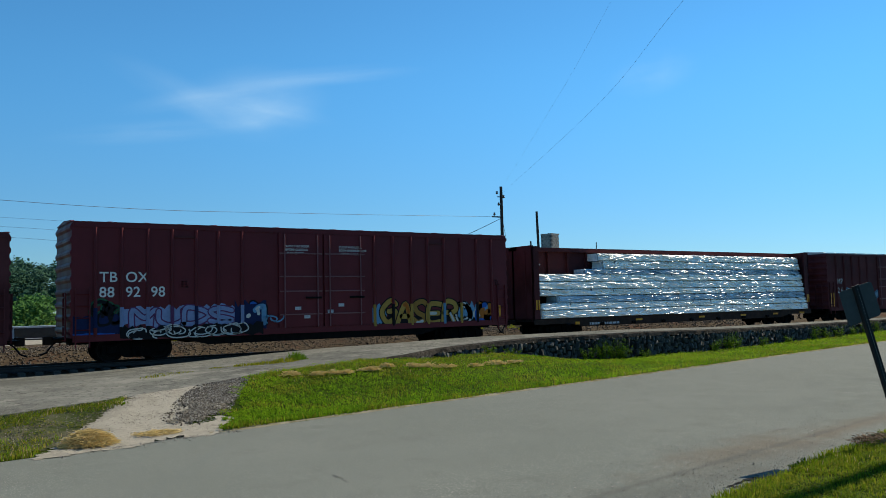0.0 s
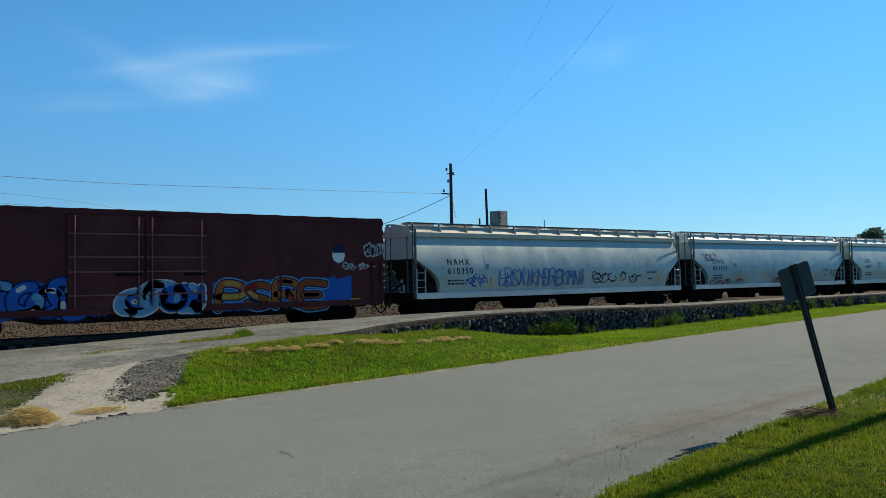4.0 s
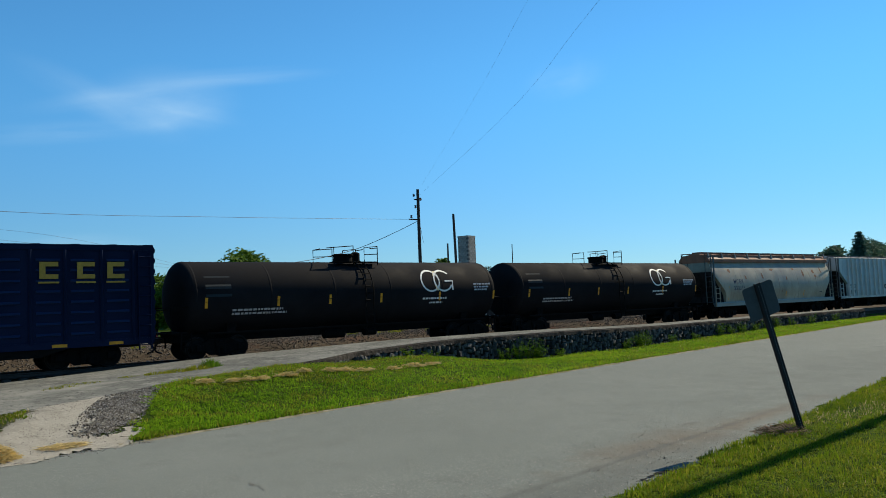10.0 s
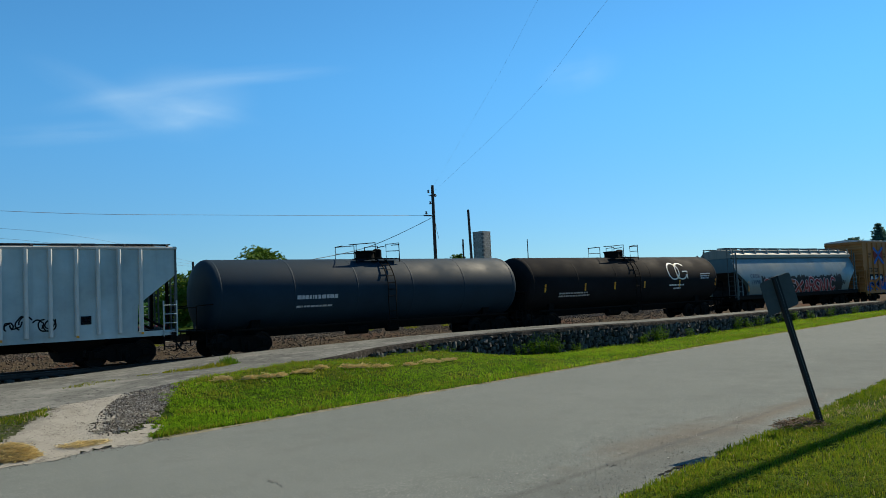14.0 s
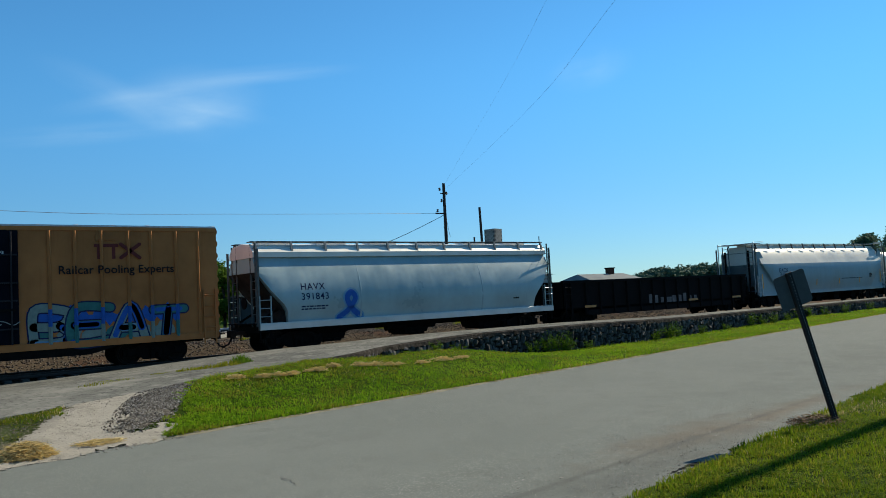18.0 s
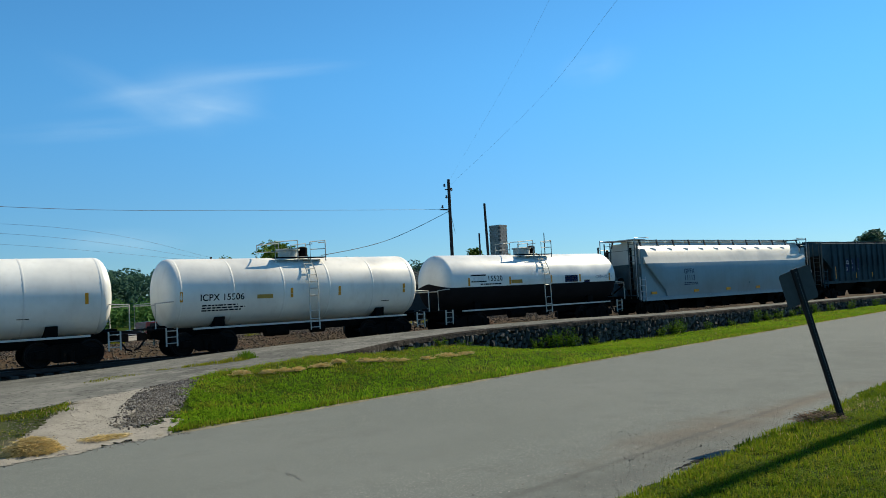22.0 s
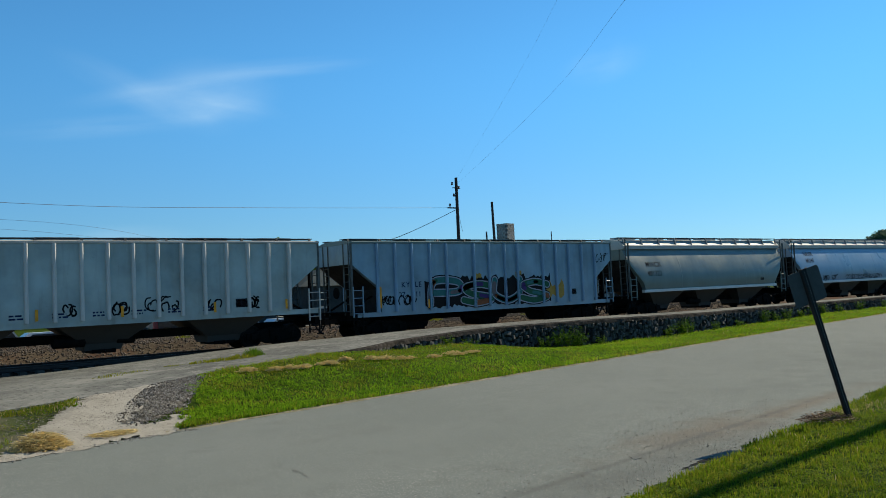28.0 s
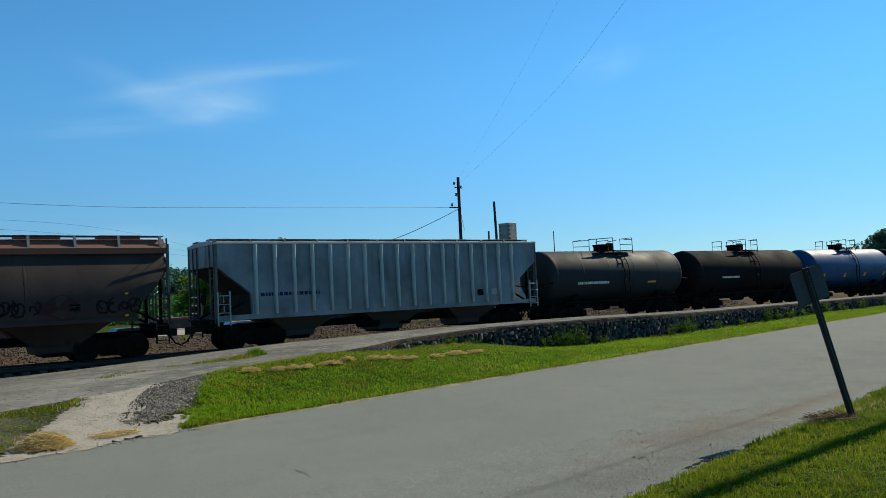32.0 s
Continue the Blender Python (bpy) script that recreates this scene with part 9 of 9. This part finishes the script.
def build_trees():
    # nearer trees behind the shed
    for i, (x, y, H, R) in enumerate(((36.6, 75, 9.0, 3.6), (39.2, 76, 7.6, 2.6), (32.2, 77, 7.3, 3.0), (29.2, 79, 6.4, 2.6), (34.0, 80, 6.8, 2.4), (50.8, 85, 7.7, 2.6), (54.2, 85, 7.3, 2.4), (58.9, 71, 8.0, 1.6), (65.6, 73, 7.4, 1.8), (63.4, 75, 6.6, 1.5))):
        tree("leafy green broad-crowned tree beyond the sheds", x, y, -0.95, H, R, 200 + i, 30 + int(R * 6), 80, 0.17 + 0.02 * R)
    # right-hand group
    for i, (x, y, H, R) in enumerate(((105.0, 49.0, 8.1, 3.1), (109.0, 50.5, 8.0, 3.1), (118.5, 50.0, 9.5, 3.9), (124.5, 52.0, 9.3, 4.1), (129.0, 54.0, 9.0, 3.9), (134.0, 56.0, 9.4, 4.1), (102.0, 52.0, 6.0, 2.3))):
        tree("leafy green tree beyond the end of the dock", x, y, -0.95, H, R, 230 + i, 52, 95, 0.22, LEAF_RIGHT_HAZY)
    conifer(113.4, 49.0, -0.95, 10.2, 2.9, 240)
    # lines of far woods
    woods("sunlit green tree line across the meadow", -30, 130, 142, 156, lambda x: 4.7 + 0.8 * math.sin(x * 0.11) + 0.5 * math.sin(x * 0.31), 190, 1.6, 0.38, LEAF_HAZE, 250)
    woods("hazy dark wooded ridge", -60, 330, 335, 375, lambda x: 19.5 + 2.0 * math.sin(x * 0.021 + 1.0) + 1.2 * math.sin(x * 0.06), 640, 4.0, 0.8, LEAF_FAR, 251)
    woods("hazy wooded hill far down the line", 440, 700, 395, 430, lambda x: 9 + 11.5 * math.exp(-((x - 585) / 75.0) ** 2), 260, 5.0, 1.7, LEAF_FAR, 252)


METAL_ROOF = ground_mat("grey sheet roof", [(0.05, 0.06, 0.055), (0.035, 0.042, 0.04), (0.07, 0.075, 0.07)], [(0.4, 0.4, 0.65), (3.0, 0.5, 0.75)], 0.6, 0.2, 0.02)
METAL_WALL = ground_mat("dark sheet wall", [(0.06, 0.065, 0.065), (0.04, 0.042, 0.042)], [(0.6, 0.4, 0.65)], 0.7, 0.2, 0.02)
PALE_SHEET = ground_mat("pale sheet roof", [(0.22, 0.24, 0.24), (0.17, 0.185, 0.185)], [(0.5, 0.4, 0.65)], 0.6, 0.2, 0.02)
PALE_WALL = ground_mat("pale painted wall", [(0.42, 0.43, 0.42), (0.34, 0.34, 0.33)], [(0.5, 0.4, 0.65)], 0.8, 0.2, 0.02)
BROWN_ROOF_T = ground_mat("brown shingle roof", [(0.10, 0.055, 0.04), (0.06, 0.035, 0.028)], [(3.0, 0.4, 0.65)], 0.9, 0.4, 0.02)
BLOCK = island_mat("weathered concrete block", (0.40, 0.39, 0.35), (0.25, 0.245, 0.22), 0.95, 3.0)
GLASS_DARK = plain("dark window glass", (0.02, 0.025, 0.03), 0.12, 0, 0.2, 2)


def house(name, label, x0, x1, y0, y1, zb, eave, ridge, wall_mat, roof_mat, hip=0.0, along="x", chimney=None, windows=0, category="building"):
    ob = thing(name, label, category, m=pose(0, 0, 0))
    part("wall", Geo().box(x0, x1, y0, y1, zb, eave), wall_mat, ob)
    o = 0.35
    ym, xm = (y0 + y1) / 2, (x0 + x1) / 2
    v = [(x0 - o, y0 - o, eave), (x1 + o, y0 - o, eave), (x1 + o, y1 + o, eave), (x0 - o, y1 + o, eave)]
    v += [(x0 - o + hip, ym, ridge), (x1 + o - hip, ym, ridge)] if along == "x" else [(xm, y0 - o + hip, ridge), (xm, y1 + o - hip, ridge)]
    f = [(0, 3, 2, 1)] + ([(0, 1, 5, 4), (1, 2, 5), (2, 3, 4, 5), (3, 0, 4)] if along == "x" else [(0, 1, 4), (1, 2, 5, 4), (2, 3, 5), (3, 0, 4, 5)])
    part("roof", Geo().add(v, f), roof_mat, ob)
    if chimney:
        cx, cy, ct = chimney
        part("chimney", Geo().box(cx - 0.5, cx + 0.5, cy - 0.4, cy + 0.4, eave, ct), BROWN_ROOF_T, ob)
        part("chimney_cap", Geo().box(cx - 0.6, cx + 0.6, cy - 0.5, cy + 0.5, ct, ct + 0.15), STEEL_DARK, ob)
    for i in range(windows):
        x = x0 + (x1 - x0) * (i + 0.5) / windows
        w = part("window", Geo().box(x - 0.6, x + 0.6, y0 - 0.06, y0 + 0.02, zb + 1.0, min(eave - 0.3, zb + 2.2)), PALE_WALL, ob)
        part("pane", Geo().box(x - 0.5, x + 0.5, y0 - 0.075, y0 - 0.05, zb + 1.1, min(eave - 0.4, zb + 2.1)), GLASS_DARK, w)
    return ob


def build_buildings():
    shed = house("long_shed", "long low shed with a grey sheet-metal roof", 31.6, 52.0, 62.0, 74.0, -1.0, 3.0, 4.75, METAL_WALL, METAL_ROOF, hip=5.5, windows=5)
    for i in range(20):
        x = 37.0 + i * 0.75
        part("roof_rib", Geo().tube([(x, 61.7, 3.05), (x, 68.0, 4.8)], 0.03, 4), METAL_ROOF, shed)
    for x in (42.5, 45.8):
        part("roof_vent", Geo().box(x - 0.1, x + 0.1, 66.9, 67.1, 4.3, 5.2), STEEL_DARK, shed)
    house("pale_shed", "low white-walled shed with a pale roof", 55.6, 66.5, 66.0, 74.0, -1.0, 4.0, 4.6, PALE_WALL, METAL_ROOF, windows=3)
    house("gabled_hut", "small brown-roofed hut beside the shed", 51.3, 54.0, 64.0, 67.5, -1.0, 3.2, 4.45, METAL_WALL, BROWN_ROOF_T, along="y")
    house("far_house", "low house with a pale roof and a brick chimney", 84.0, 95.0, 75.0, 83.0, -1.0, 3.0, 4.3, PALE_WALL, PALE_SHEET, hip=1.0, chimney=(91.5, 79.0, 5.0), windows=4, category="house")
    # old square chimney stack of concrete blocks
    st = thing("chimney_stack", "old square chimney stack of weathered concrete blocks", "chimney", m=pose(52.8, 60.0, -1.0, 0, 0, 12))
    part("core", Geo().box(-0.60, 0.60, -0.60, 0.60, 0, 9.25), plain("sooty mortar", (0.12, 0.11, 0.1), 0.95), st)
    rnd = random.Random(12)
    bw, bh = 0.40, 0.20
    for row in range(22, 47):  # the courses that stand above the roofs
        z = row * bh
        for side in range(4):
            for k in range(3 if row % 2 else 4):
                a = -0.62 + (0.21 if row % 2 else 0.0) + k * 0.415
                b = min(a + bw, 0.62)
                part("block", lambda: Geo().box(0.006, bw - 0.006, -0.03 - 0.60, -0.595, 0.006, bh - 0.006), BLOCK, st, m=Matrix.Rotation(side * math.pi / 2, 4, "Z") @ pose(a, 0, z + rnd.uniform(-0.004, 0.004)), key="block") if b - a > 0.3 else None
    part("cap_ring", Geo().box(-0.625, 0.625, -0.625, 0.625, 9.25, 9.36), BLOCK, st)


def parked_car(label, x, y, z, rz, mat, van=False):
    ob = thing("parked_van" if van else "parked_car", label, "van" if van else "car", "vehicles parked beyond the track", m=pose(x, y, z, 0, 0, rz))
    H = 1.95 if van else 1.45
    L = 2.5 if van else 2.2
    body = [(-L, 0.35), (L, 0.35), (L, 0.75), (L - 0.15, 0.9), (L - 0.9, 0.98), (-L + 0.1, 1.0), (-L, 0.85)]
    cab = [(-L + 0.15, 0.98), (L - 1.0, 0.98), (L - 1.75, H), (-L + (0.2 if van else 0.75), H)]
    part("body", Geo().prism_y(body, -0.88, 0.88), mat, ob)
    part("cabin", Geo().prism_y(cab, -0.78, 0.78), mat, ob)
    win = [(-L + 0.55, 1.03), (L - 1.2, 1.03), (L - 1.78, H - 0.1), (-L + (0.5 if van else 0.95), H - 0.1)]
    for s in (-1, 1):
        part("side_window", Geo().prism_y(win, *sorted((0.78 * s, 0.795 * s))), GLASS_DARK, ob)
    for xx in (-L + 0.75, L - 0.8):
        for s in (-1, 1):
            w = part("wheel", lambda: Geo().turned([(-0.1, 0.2), (-0.1, 0.32), (0.1, 0.32), (0.1, 0.2)], 0, 16, "y"), BLACK_INK, ob, m=pose(xx, 0.82 * s, 0.32), smooth=True, key="carwheel")
            part("rim", lambda: Geo().turned([(-0.105, 0.02), (-0.11, 0.19), (0.11, 0.19), (0.105, 0.02)], 0, 12, "y"), ALU, w, key="carrim")
    for s in (-1, 1):
        part("headlight", Geo().box(L - 0.05, L + 0.012, s * 0.7 - 0.14, s * 0.7 + 0.14, 0.68, 0.82), plain("pale lamp glass", (0.6, 0.6, 0.6), 0.2), ob)
        part("tail_light", Geo().box(-L - 0.012, -L + 0.05, s * 0.7 - 0.12, s * 0.7 + 0.12, 0.72, 0.86), plain("red lamp glass", (0.3, 0.02, 0.02), 0.25), ob)


def build_lot():
    lot = Geo().box(-40, 34, 54.5, 66, -0.99, -0.88)
    thing("parking_lot", "grey gravel parking lot beyond the track", "parking lot", geo=lot, mat=ground_mat("pale lot gravel", [(0.22, 0.21, 0.2), (0.15, 0.145, 0.135)], [(0.5, 0.4, 0.65)], 0.95), kind="structure")
    cols = [((0.5, 0.51, 0.52), "white"), ((0.03, 0.07, 0.2), "blue"), ((0.35, 0.36, 0.37), "silver"), ((0.45, 0.46, 0.46), "white"), ((0.02, 0.02, 0.025), "black"), ((0.2, 0.03, 0.03), "red"), ((0.30, 0.33, 0.36), "grey")]
    for i, x in enumerate((-1.5, 3.5, 8.0, 11.6, 16.5, 20.0, 24.5, 28.5)):
        c, nm = cols[i % len(cols)]
        parked_car(nm + (" van" if i % 3 == 2 else " car") + " parked on the gravel lot", x, 57.0 + (i % 2) * 1.2, -0.88, 4 * (i % 3), plain("glossy %s car paint" % nm, c, 0.25, 0, 0.05), i % 3 == 2)
    fence = thing("wire_fence", "low wire fence along the parking lot", "fence", m=pose(0, 0, 0))
    for i in range(26):
        part("fence_post", lambda: Geo().tube([(0, 0, -1.0), (0, 0, 0.45)], 0.03, 6), ALU, fence, m=pose(-14 + i * 2.2, 53.0, 0), key="fpost")
    for z in (-0.5, -0.05, 0.4):
        part("fence_rail", Geo().tube([(-14, 53.0, z), (41, 53.0, z)], 0.02, 4), ALU, fence)


build_trees()
build_buildings()
build_lot()
build_wall()


def motions():
    beats = [0.0] + [2.0 * i for i in range(1, 16)] + [32.0]
    for car, c in CARS:
        walk(car, [(t, pose(c - gone(t), TRACK_Y, 0)) for t in beats])
    for ob, c, y, z in RIDING:
        walk(ob, [(t, pose(c - gone(t), y, z)) for t in beats])
    centre = {car: c for car, c in CARS}
    for w, car, a, off in WHEELS:
        s = centre[car] + off + a
        # turning is keyed while the wheel is in the part of the track that can be seen
        ts = [k / 30 for k in range(0, 961) if -4.0 < s - gone(k / 30) < 60.0]
        ts = sorted({0.0, 32.0, *ts})
        rows, turn, last = [], 0.0, None
        lo = [t for t in ts if 0.0 < t < 32.0]
        for t in ts:
            near = min(max(t, lo[0]), lo[-1]) if lo else 0.0
            ang = -math.degrees(gone(near) / WHEEL_R) if lo else 0.0
            rows.append((t, pose(a, 0, WHEEL_R) @ Matrix.Rotation(radians(ang % 360), 4, "Y")))
        walk(w, rows)


motions()
